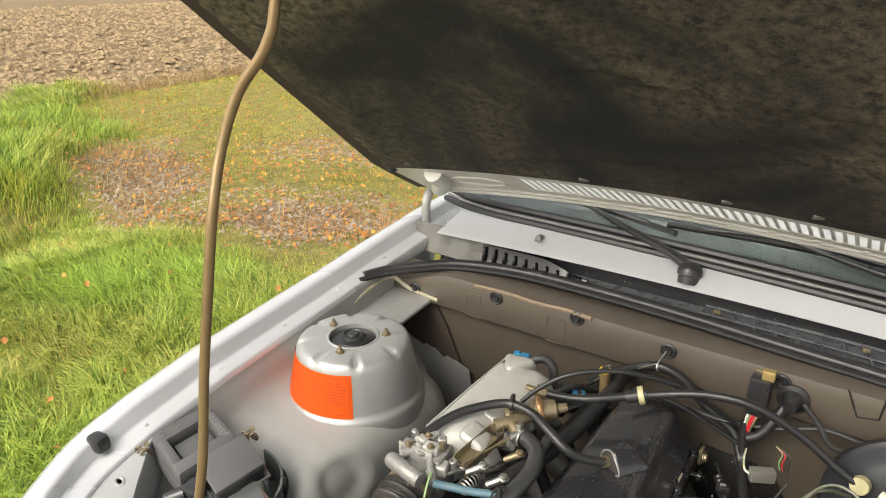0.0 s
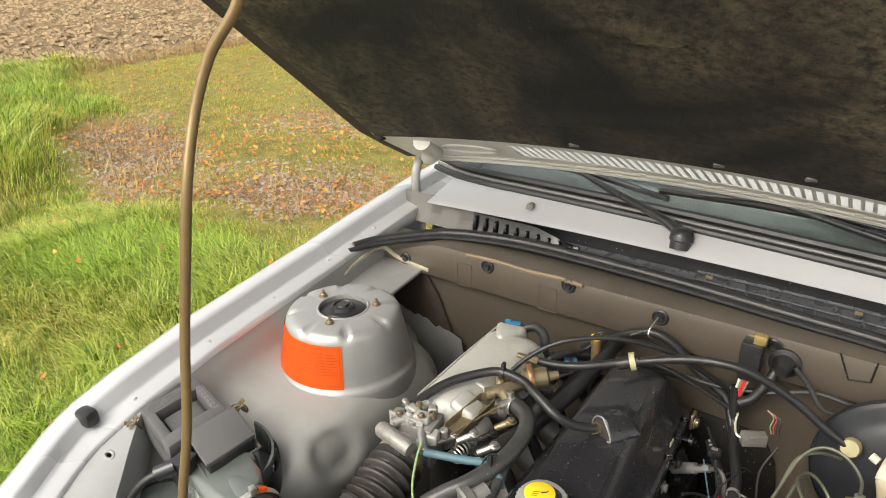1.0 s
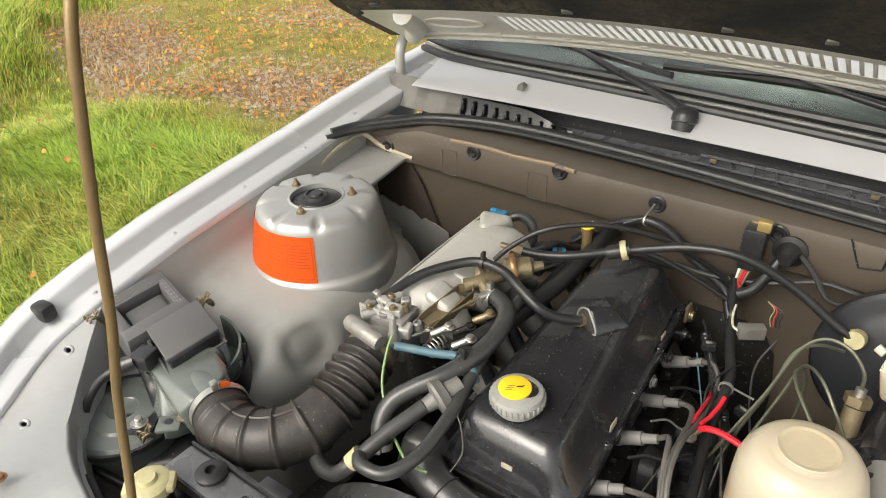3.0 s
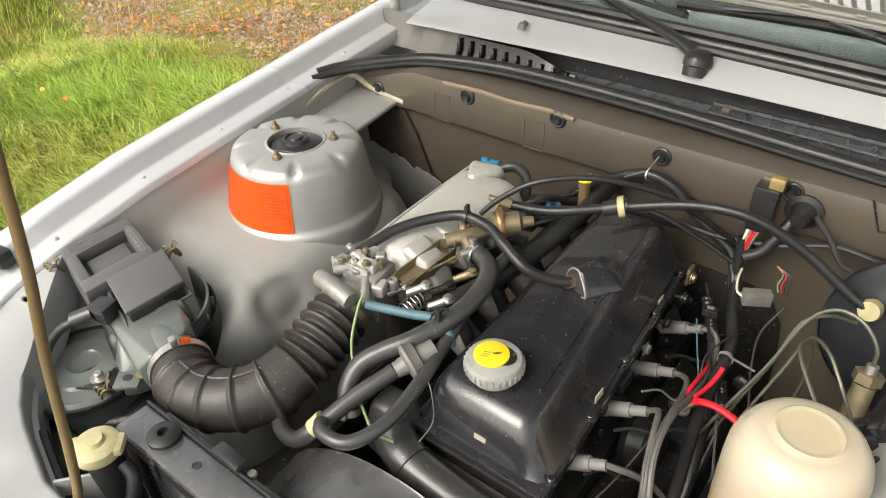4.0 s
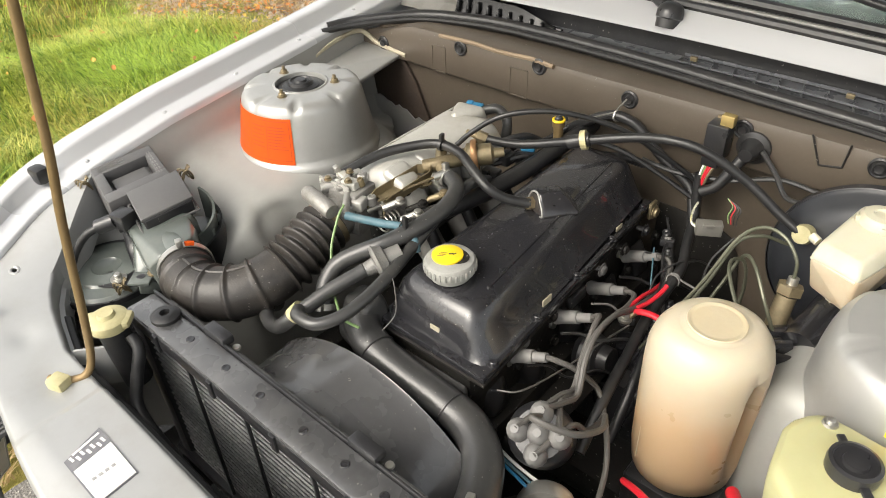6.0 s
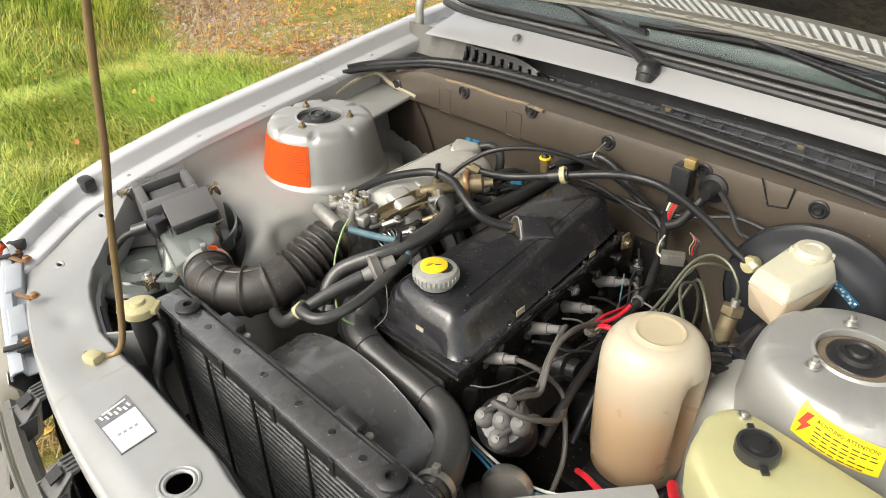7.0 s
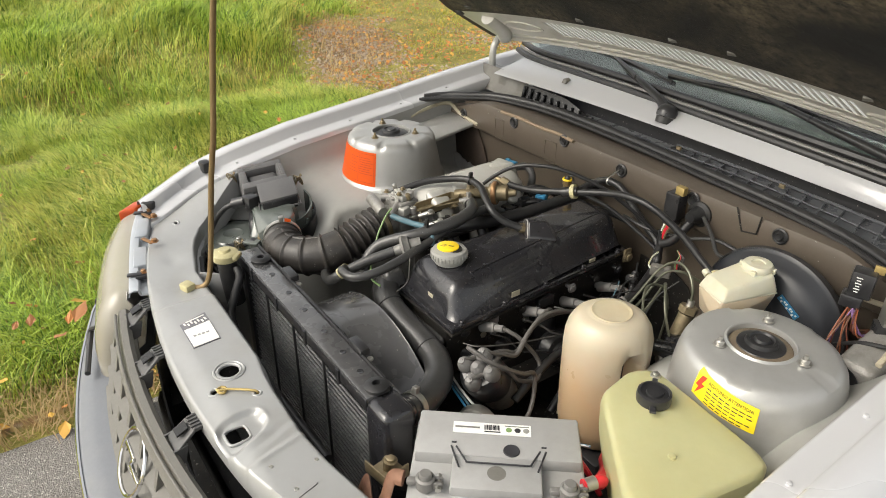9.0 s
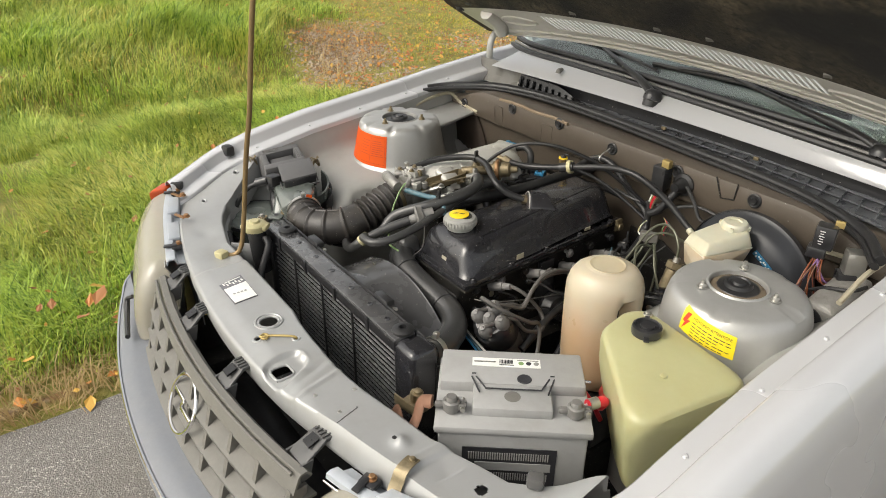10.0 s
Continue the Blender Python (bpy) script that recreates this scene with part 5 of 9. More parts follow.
# oil filler cap
cap = part("oil_cap", None or lathe([(0.028, 0.797), (0.0285, 0.805), (0.034, 0.806), (0.0345, 0.809), (0.0345, 0.819), (0.032, 0.823), (0.026, 0.825), (0.0, 0.8255)], 48, Matrix.Translation((0.011, -0.189, 0.004))), CAPGREY, VC, "grey ribbed oil filler cap with a yellow disc")
for k in range(30):
    a = 2 * math.pi * k / 30
    part("cap_rib", box((0.011 + 0.0347 * math.cos(a), -0.189 + 0.0347 * math.sin(a), 0.8175), (0.003, 0.0034, 0.010), 0.0008, math.degrees(a), 1), CAPGREY, cap)
part("grime", lathe([(0.029, 0), (0.029, 0.0004), (0, 0.0005)], 20, Matrix.Translation((0.015, -0.183, 0.8293)) @ Matrix.Diagonal((0.72, 0.55, 1, 1))), GREASE_AND_GAPS, cap, "dark oily grime")
disc = part("yellow_disc", lathe([(0.021, 0.825), (0.021, 0.8275), (0.019, 0.8285), (0, 0.8288)], 36, Matrix.Translation((0.007, -0.189, 0.004))), CAPYEL, cap, "yellow disc with a worn oil can symbol")
part("oil_symbol", join(box((0.012, -0.187, 0.8332), (0.007, 0.0022, 0.0006), 0.0001, 40), box((0.0155, -0.184, 0.8332), (0.005, 0.0014, 0.0006), 0.0001, 75)), INK, disc)
for k in range(3):
    part("print_bar", box((0.003, -0.195 - 0.004 * k + 0.004, 0.8331), (0.009, 0.0010, 0.0005), 0, 30), BRASS, disc)

# spark plug boots and their leads
BOOTS = [((0.094, 0.155, 0.664), (0.154, 0.150, 0.694)), ((0.096, 0.045, 0.668), (0.155, 0.044, 0.693)), ((0.104, -0.066, 0.690), (0.159, -0.060, 0.714)), ((0.105, -0.176, 0.698), (0.155, -0.165, 0.716))]
DIZ = Vector((0.212, -0.262, 0.70))
dist = thing("distributor", "grey distributor cap with rubber booted leads", "distributor", (0.2, -0.25, 0.55))
dm = Matrix.Translation(DIZ) @ pose(0, 0, 0, 34, 16, 0)
part("cap", lathe([(0.0, 0.012), (0.030, 0.010), (0.037, 0.002), (0.041, -0.012), (0.042, -0.05), (0.036, -0.052), (0.034, -0.075), (0.0, -0.075)], 32, dm), PLASTIC, dist)
part("body", lathe([(0.036, -0.07), (0.034, -0.13), (0.02, -0.17), (0.0, -0.17)], 24, dm), ALU, dist)
part("vacuum_unit", lathe([(0, 0), (0.035, 0.002), (0.038, 0.012), (0.034, 0.024), (0.012, 0.03), (0, 0.03)], 24, Matrix.Translation((0.245, -0.285, 0.62)) @ pose(0, 0, 0, 75, 20, 20)), STEEL, dist)
for k in range(5):
    a = radians(90 * k + 30)
    r = 0.0 if k == 4 else 0.024
    p0 = dm @ Vector((r * math.cos(a), r * math.sin(a), 0.004))
    p1 = dm @ Vector((r * math.cos(a) * 1.1, r * math.sin(a) * 1.1, 0.034))
    part("boot", tube([p0, p0.lerp(p1, 0.25), p0.lerp(p1, 0.5), p0.lerp(p1, 0.8), p1], 0.011, 14, 4, radii=lambda t: 0.0148 * math.sqrt(max(0.12, 1 - (1.05 * t) ** 2.6))), GREYLEAD, dist)
    if k in (0, 2, 4):
        part("red_collar", tube([p0 - (p1 - p0) * 0.25, p0 + (p1 - p0) * 0.06], 0.0122, 12, 1, curve=False), ORANGE, dist)
ENDS = [dm @ Vector((0.0264 * math.cos(radians(90 * k + 30)), 0.0264 * math.sin(radians(90 * k + 30)), 0.032)) for k in range(4)]
LEADS = [
    [(0.22, -0.24, 0.735), (0.216, -0.22, 0.722), (0.215, -0.184, 0.705), (0.201, -0.147, 0.728), (0.194, -0.113, 0.742), (0.192, -0.067, 0.740), (0.193, 0.0, 0.711), (0.191, 0.070, 0.690), (0.188, 0.105, 0.684), (0.182, 0.135, 0.690), (0.170, 0.149, 0.697), (0.152, 0.150, 0.694)],
    [(0.215, -0.24, 0.735), (0.210, -0.215, 0.715), (0.209, -0.180, 0.698), (0.196, -0.143, 0.720), (0.188, -0.108, 0.732), (0.187, -0.06, 0.730), (0.184, -0.01, 0.714), (0.178, 0.024, 0.706), (0.168, 0.040, 0.698), (0.153, 0.044, 0.693)],
    [(0.205, -0.24, 0.735), (0.203, -0.21, 0.715), (0.204, -0.176, 0.70), (0.192, -0.140, 0.717), (0.183, -0.105, 0.733), (0.177, -0.078, 0.738), (0.170, -0.064, 0.728), (0.157, -0.060, 0.714)],
    [(0.225, -0.26, 0.735), (0.238, -0.235, 0.71), (0.243, -0.20, 0.672), (0.238, -0.150, 0.650), (0.215, -0.130, 0.668), (0.19, -0.150, 0.705), (0.170, -0.163, 0.718), (0.153, -0.165, 0.716)],
]
for (b0, b1), path in zip(BOOTS, LEADS):
    end = min(ENDS, key=lambda e: (e - Vector(path[0])).length)
    ENDS.remove(end)
    path = [tuple(end)] + path[1:]
    lead = thing("ignition_lead", "grey ignition lead with a rubber plug boot", "ignition lead", b0, "ignition leads")
    b0, b1 = Vector(b0), Vector(b1)
    boot = part("boot", tube([b0, b0.lerp(b1, 0.3), b0.lerp(b1, 0.62), b0.lerp(b1, 0.66), b1], 0.010, 14, 6, radii=lambda t: 0.0105 - 0.0012 * t - (0.0025 if t > 0.64 else 0) + (0.0012 if t < 0.12 else 0)), GREYLEAD, lead)
    part("tip", tube([b0.lerp(b1, -0.10), b0], 0.0055, 10, curve=False), CREAM, boot, "pale boot tip")
    part("cable", tube(path, 0.0040, 8), LEADGREY, lead)
lead = thing("ignition_lead", "dark coil lead looping off the distributor cap", "ignition lead", (0.21, -0.26, 0.72), "ignition leads")
part("cable", tube([(0.213, -0.266, 0.738), (0.225, -0.30, 0.775), (0.265, -0.28, 0.76), (0.27, -0.22, 0.715), (0.25, -0.17, 0.675), (0.275, -0.2, 0.62), (0.30, -0.28, 0.60), (0.325, -0.33, 0.60)], 0.004, 8), LEADGREY, lead)
part("boot", tube([(0.325, -0.33, 0.60), (0.335, -0.345, 0.585)], 0.010, 10, curve=False), GREYLEAD, lead)
def conduit(label, pts, r, group="conduits"):
    t = thing("conduit", label, "conduit", tuple(pts[0]), group)
    part("sleeve", tube(pts, r, 10, 24, radii=lambda u: r * (0.85 + 0.07 * math.sin(u * 330))), PLASTIC, t)
    return t


conduit("corrugated black cable conduit beside the engine", [(0.135, 0.215, 0.70), (0.165, 0.17, 0.675), (0.19, 0.11, 0.66), (0.21, 0.04, 0.64), (0.225, -0.04, 0.60), (0.23, -0.10, 0.54)], 0.0095)
conduit("corrugated black conduit down to the starter", [(0.21, 0.08, 0.68), (0.225, 0.06, 0.63), (0.225, 0.0, 0.57), (0.215, -0.04, 0.51)], 0.008)
for k, pts in enumerate((
        [(0.125, 0.23, 0.715), (0.145, 0.20, 0.70), (0.16, 0.15, 0.705), (0.185, 0.10, 0.69), (0.20, 0.05, 0.70), (0.215, 0.0, 0.68)],
        [(0.15, 0.255, 0.72), (0.175, 0.21, 0.70), (0.19, 0.16, 0.695), (0.20, 0.09, 0.68), (0.225, 0.03, 0.66), (0.25, -0.03, 0.62)],
        [(0.24, 0.22, 0.73), (0.225, 0.18, 0.70), (0.235, 0.13, 0.67), (0.255, 0.07, 0.64), (0.25, 0.0, 0.60)],
        [(0.205, 0.17, 0.70), (0.195, 0.13, 0.715), (0.18, 0.09, 0.705), (0.185, 0.05, 0.68), (0.17, 0.03, 0.655)],
        [(0.13, -0.24, 0.70), (0.155, -0.22, 0.70), (0.165, -0.14, 0.68), (0.17, -0.04, 0.66), (0.18, 0.02, 0.655)])):
    hose("wire", "thin dark loose wire beside the engine", "wire", pts, 0.0022 - 0.0002 * k, (RUBBER, LEADGREY, HOSE)[k % 3], 6, (), "engine wires")
for c, rz in (((0.172, 0.028, 0.655), 40), ((0.232, 0.11, 0.662), -20), ((0.15, 0.185, 0.702), 15)):
    t = thing("connector", "small black plug among the engine wires", "connector", c, "engine plugs")
    part("shell", box(c, (0.022, 0.014, 0.013), 0.002, rz), PLASTIC, t)
    part("latch", box((c[0], c[1], c[2] + 0.0075), (0.010, 0.005, 0.003), 0.0008, rz), GREYLEAD, t)
tw2 = thing("cable_tie", "grey cable tie round the loom with a long tail", "cable tie", (0.205, 0.10, 0.705))
part("tie", join(lathe([(0.0095, -0.003), (0.011, -0.003), (0.011, 0.003), (0.0095, 0.003), (0.0095, -0.003)], 16, Matrix.Translation((0.203, 0.10, 0.704)) @ pose(0, 0, 0, 90, 0, 0)), box((0.226, 0.098, 0.708), (0.036, 0.004, 0.0012), 0.0003, -12)), GREYLEAD, tw2)
conduit("corrugated black conduit behind the intake hoses", [(-0.06, 0.225, 0.79), (-0.02, 0.20, 0.80), (0.02, 0.24, 0.79), (0.05, 0.275, 0.77)], 0.0085)
for k in range(7):
    y = -0.22 + 0.068 * k
    part("head_stud", join(tube([(0.093, y, 0.705), (0.112, y + 0.004, 0.703)], 0.0045, 8, curve=False), hexhead((0.106, y + 0.003, 0.703), 0.0075, 0.006, "x")), (BLACKDULL, GREYLEAD, GREASE_AND_GAPS)[k % 3], ENGINE)
for k, (y, z) in enumerate(((0.157, 0.668), (0.052, 0.668), (-0.055, 0.664), (-0.165, 0.672))):
    part("spark_plug", tube([(0.080, y, z - 0.006), (0.096, y, z - 0.003)], 0.0075, 6, curve=False), STEEL, ENGINE)
part("lifting_eye", join(box((0.10, 0.222, 0.725), (0.006, 0.022, 0.03), 0.002), hexhead((0.104, 0.222, 0.722), 0.008, 0.006, "x")), BRASS, ENGINE, "yellow passivated lifting bracket")
part("bracket", box((0.108, -0.02, 0.700), (0.012, 0.04, 0.022), 0.003), BLACKDULL, ENGINE)
part("oil_filter", lathe([(0.0, 0.09), (0.028, 0.09), (0.036, 0.084), (0.038, 0.0), (0.0, 0.0)], 28, Matrix.Translation((0.125, 0.075, 0.53)) @ pose(0, 0, 0, 0, 70, 0)), BLACKPAINT, ENGINE, "glossy black oil filter")
part("exhaust_shield", hull([(0.12, -0.24, 0.56), (0.17, -0.22, 0.55), (0.12, 0.22, 0.56), (0.17, 0.2, 0.55), (0.125, -0.22, 0.59), (0.125, 0.2, 0.59)], 0.01), GREASE_AND_GAPS, ENGINE)
for k in range(5):
    y = -0.18 + 0.08 * k
    hose("wire", "thin dark wire along the cylinder head", "wire", [(0.135, y, 0.70), (0.15, y + 0.03, 0.685), (0.17, y + 0.05, 0.66 + 0.01 * (k % 2)), (0.19, y + 0.09, 0.655), (0.205, y + 0.12, 0.63)], 0.0018 + 0.0006 * (k % 2), (RUBBER, HOSE, GREYLEAD)[k % 3], 6, (), "engine wires")
hose("wire", "thin pale blue wire beside the plug boots", "wire", [(0.14, 0.16, 0.70), (0.155, 0.13, 0.685), (0.175, 0.09, 0.67), (0.19, 0.06, 0.655)], 0.0014, BLUEHOSE, 6, (), "engine wires")
# lumps on the engine's side: starter, exhaust, mount, brackets
part("starter_motor", tube([(0.19, 0.0, 0.50), (0.19, 0.2, 0.50)], 0.045, 20, curve=False), BLACKDULL, ENGINE)
part("fuel_pump", lathe([(0, 0), (0.035, 0.0), (0.038, 0.01), (0.03, 0.03), (0.022, 0.034), (0.02, 0.05), (0, 0.05)], 20, Matrix.Translation((0.13, -0.02, 0.60)) @ pose(0, 0, 0, 0, 80, 0)), BLACKDULL, ENGINE)
part("engine_mount", box((0.2, -0.08, 0.45), (0.16, 0.1, 0.06), 0.012), GREASE_AND_GAPS, ENGINE)
part("block_plate", lathe([(0, 0.012), (0.012, 0.012), (0.014, 0.004), (0.035, 0.004), (0.04, 0.0)], 16, Matrix.Translation((0.121, 0.0, 0.59)) @ pose(0, 0, 0, 0, 90, 0)), BLACKDULL, ENGINE)
for y, z in ((-0.2, 0.63), (-0.11, 0.61), (0.0, 0.625), (0.11, 0.61), (0.2, 0.63)):
    part("head_lump", hull([(0.085, y - 0.03, z - 0.03), (0.085, y + 0.03, z - 0.03), (0.085, y - 0.03, z + 0.03), (0.085, y + 0.03, z + 0.03), (0.112, y - 0.018, z - 0.02), (0.112, y + 0.018, z - 0.02), (0.112, y, z + 0.018)], 0.005), BLACKDULL, ENGINE)
    part("head_bolt", hexhead((0.10, y + 0.045, z + 0.03), 0.006, 0.008, "x"), GREASE_AND_GAPS, ENGINE)
part("alternator", lathe([(0, 0.06), (0.03, 0.06), (0.055, 0.05), (0.062, 0.035), (0.062, -0.04), (0.05, -0.06), (0, -0.06)], 28, Matrix.Translation((0.235, -0.335, 0.545)) @ pose(0, 0, 0, 90, 0, 0)), ALU, ENGINE, "grey cast alternator")
part("alternator_strap", tube([(0.20, -0.36, 0.61), (0.235, -0.35, 0.615), (0.27, -0.33, 0.60)], 0.006, 6), BLACKDULL, ENGINE)
part("thermostat_housing", hull([(-0.115, -0.30, 0.70), (-0.05, -0.30, 0.70), (-0.115, -0.235, 0.70), (-0.05, -0.235, 0.70), (-0.105, -0.285, 0.765), (-0.06, -0.285, 0.765), (-0.105, -0.245, 0.765), (-0.06, -0.245, 0.765), (-0.09, -0.27, 0.62), (-0.06, -0.25, 0.62)], 0.01), HOSE, ENGINE)
part("timing_cover", hull([(-0.07, -0.30, 0.35), (0.10, -0.30, 0.35), (-0.07, -0.30, 0.66), (0.10, -0.30, 0.66), (-0.07, -0.255, 0.35), (0.10, -0.255, 0.35), (-0.06, -0.255, 0.70), (0.10, -0.255, 0.70)], 0.01), GREASE_AND_GAPS, ENGINE)
part("fan_hub", tube([(0.0, -0.31, 0.50), (0.0, -0.36, 0.50)], 0.04, 20, curve=False), BLACKDULL, ENGINE)
fan = part("fan", tube([(0.0, -0.355, 0.50), (0.0, -0.375, 0.50)], 0.055, 20, curve=False), PLASTIC, ENGINE)
for k in range(6):
    a = radians(60 * k + 15)
    part("blade", hull([Vector((math.cos(a) * r - math.sin(a) * w, yy, math.sin(a) * r + math.cos(a) * w)) + Vector((0, -0.365, 0.50)) for r in (0.05, 0.19) for w, yy in ((-0.035, -0.012), (0.035, 0.012), (-0.033, -0.010), (0.037, 0.014))], 0), PLASTIC, fan)

# ---- intake: plenum, throttle body, regulator ----
PL = thing("intake_plenum", "cast aluminium intake plenum with a throttle body", "intake manifold", (-0.21, 0, 0.62))
rows = []
for k in range(17):
    t = k / 16
    y = -0.125 + 0.265 * t
    xl, xr = -0.264, -0.172 + 0.026 * ease(0.1, 0.75, t)
    top = 0.842 + 0.01 * t
    if k in (0, 16):
        top -= 0.022
        xl, xr = xl + 0.008, xr - 0.008
    if k in (1, 15):
        top -= 0.006
    rows.append([(xl, y, 0.765), (xl, y, 0.80), (xl + 0.003, y, top - 0.014), (xl + 0.013, y, top - 0.003), (xl + 0.03, y, top), (xr - 0.03, y, top + 0.002), (xr - 0.012, y, top - 0.006), (xr - 0.002, y, top - 0.022), (xr, y, 0.80), (xr - 0.012, y, 0.765)])
bm = sheet(rows)
for side in (rows[0], rows[-1]):
    bm.faces.new([bm.verts.new(p) for p in side])
part("plenum", bm, PLENUM, PL, "sand-cast aluminium plenum", 50)
for y in (-0.08, 0.0, 0.08):
    part("runner", tube([(-0.20, y, 0.79), (-0.16, y, 0.765), (-0.12, y, 0.71), (-0.06, y, 0.67)], 0.024, 14), ALU, PL)
for y in (-0.085, -0.02, 0.045, 0.105):
    part("runner_boss", rhull([(-0.190, y - 0.014, 0.838), (-0.190, y + 0.014, 0.838), (-0.165, y - 0.012, 0.826), (-0.165, y + 0.012, 0.826), (-0.145, y - 0.010, 0.795), (-0.145, y + 0.010, 0.795), (-0.19, y, 0.78)], 0.010), PLENUM, PL)
part("end_boss", rhull([(-0.245, 0.135, 0.845), (-0.205, 0.138, 0.847), (-0.245, 0.15, 0.82), (-0.205, 0.15, 0.82), (-0.225, 0.10, 0.846)], 0.010), PLENUM, PL)
part("casting_seam", tube([(-0.258, -0.11, 0.835), (-0.256, 0.0, 0.842), (-0.254, 0.13, 0.845)], 0.002, 6), PLENUM, PL)
part("manifold_wall", box((-0.21, 0.02, 0.69), (0.07, 0.27, 0.16), 0.02), GREASE_AND_GAPS, PL)
tb = part("throttle_body", join(box((-0.222, -0.155, 0.800), (0.066, 0.05, 0.072), 0.003, 8), tube([(-0.226, -0.17, 0.792), (-0.222, -0.205, 0.785)], 0.032, 20, curve=False)), ALU, PL, "cast aluminium throttle body")
for k, (c, d) in enumerate((((-0.252, -0.168, 0.836), (0.016, 0.020, 0.016)), ((-0.236, -0.150, 0.842), (0.020, 0.014, 0.012)), ((-0.212, -0.158, 0.842), (0.026, 0.018, 0.014)), ((-0.205, -0.140, 0.846), (0.014, 0.014, 0.016)), ((-0.228, -0.132, 0.842), (0.014, 0.018, 0.010)), ((-0.186, -0.168, 0.822), (0.018, 0.022, 0.018)), ((-0.262, -0.150, 0.815), (0.010, 0.026, 0.026)), ((-0.196, -0.182, 0.812), (0.014, 0.016, 0.022)))):
    part("lug", box(c, d, 0.003, (8, -14, 10, 32, -8, 20, 5, -25)[k], 3), PLENUM if k % 3 else ALU, tb)
for k, (c, r, h) in enumerate((((-0.245, -0.150, 0.846), 0.006, 0.014), ((-0.220, -0.172, 0.842), 0.0075, 0.012), ((-0.200, -0.150, 0.850), 0.005, 0.012), ((-0.232, -0.165, 0.846), 0.0045, 0.010), ((-0.178, -0.150, 0.828), 0.007, 0.014), ((-0.255, -0.138, 0.838), 0.005, 0.012))):
    part("boss", lathe([(r, -h), (r, 0), (r * 0.8, 0.0015), (r * 0.45, 0.0015), (r * 0.4, -0.002), (0, -0.002)], 18, Matrix.Translation(c) @ pose(0, 0, 0, 12 * (k % 3) - 10, 9 * (k % 2), 0)), (PLENUM, ALU, BRASS)[k % 3], tb)
for c in ((-0.243, -0.176, 0.846), (-0.208, -0.166, 0.8505), (-0.228, -0.145, 0.850)):
    part("set_screw", hexhead(c, 0.0042, 0.005), BRASS, tb)
part("rib", sheet([[(-0.262 + 0.012 * k, -0.178 + 0.001 * k, 0.846 - 0.002 * (k % 2)), (-0.262 + 0.012 * k, -0.178 + 0.001 * k, 0.820)] for k in range(6)], 0.003), PLENUM, tb)
part("nozzle", tube([(-0.215, -0.16, 0.835), (-0.19, -0.19, 0.829), (-0.176, -0.204, 0.824)], 0.006, 10), ALU, tb)
part("nozzle", tube([(-0.25, -0.185, 0.832), (-0.23, -0.16, 0.838)], 0.009, 12, curve=False), ALU, tb)
for pts in ([(-0.185, -0.155, 0.822), (-0.18, -0.14, 0.836), (-0.168, -0.06, 0.846), (-0.15, -0.045, 0.846), (-0.142, -0.06, 0.842), (-0.152, -0.145, 0.83)], [(-0.168, -0.06, 0.846), (-0.168, -0.06, 0.825)], [(-0.152, -0.145, 0.83), (-0.16, -0.145, 0.81)]):
    part("linkage_bracket", sheet([[p, (p[0], p[1], p[2] - 0.015)] for p in pts], 0.0016), BRASS, PL, "dull passivated throttle cable bracket")
part("bracket_floor", sheet([[(-0.180, -0.14, 0.822), (-0.153, -0.14, 0.818)], [(-0.168, -0.065, 0.831), (-0.144, -0.065, 0.829)]], 0.0016), BRASS, PL)
part("dashpot", lathe([(0, 0.03), (0.011, 0.03), (0.0125, 0.026), (0.0125, -0.03), (0.009, -0.036), (0, -0.036)], 20, Matrix.Translation((-0.222, -0.212, 0.832)) @ Vector((0.96, -0.1, -0.12)).normalized().to_track_quat("Z", "Y").to_matrix().to_4x4()), ALU, PL, "grey cast dashpot cylinder")
part("linkage_rod", tube([(-0.165, -0.15, 0.825), (-0.14, -0.09, 0.835), (-0.12, -0.05, 0.842)], 0.002, 6), BRASS, PL)
part("linkage_end", tube([(-0.128, -0.066, 0.84), (-0.115, -0.044, 0.845)], 0.006, 10, curve=False), STEEL, PL)
for k in range(7):
    c = Vector((-0.188 + 0.012 * k, -0.15 + 0.035 * (k % 3), 0.80 + 0.006 * (k % 4)))
    part("linkage_piece", join(tube([c, c + Vector((0.02, 0.014, 0.012))], 0.006, 10, curve=False), hexhead(c + Vector((0.02, 0.014, 0.012)), 0.006, 0.006)), (STEEL, GREASE_AND_GAPS, BRASS)[k % 3], PL)
part("spring", tube([(-0.158 + 0.012 * math.cos(a), -0.155 + a * 0.0012, 0.785 + 0.012 * math.sin(a)) for a in [0.5 * k for k in range(60)]], 0.0016, 6, 1), STEEL, PL)
reg = thing("fuel_regulator", "brass coloured fuel pressure regulator", "regulator", (-0.13, 0.03, 0.80))
q = Matrix.Translation((-0.128, 0.028, 0.836)) @ Vector((0.75, 0.6, 0.12)).normalized().to_track_quat("Z", "Y").to_matrix().to_4x4()
part("body", lathe([(0, -0.035), (0.012, -0.035), (0.014, -0.012), (0.021, -0.008), (0.021, 0.0), (0.024, 0.001), (0.024, 0.006), (0.018, 0.008), (0.017, 0.03), (0.009, 0.034), (0.007, 0.05), (0, 0.05)], 24, q), BRASS, reg)
part("band", lathe([(0.0245, -0.002), (0.026, 0.0), (0.026, 0.006), (0.0245, 0.008)], 24, q), COPPER, reg, "orange rust band")
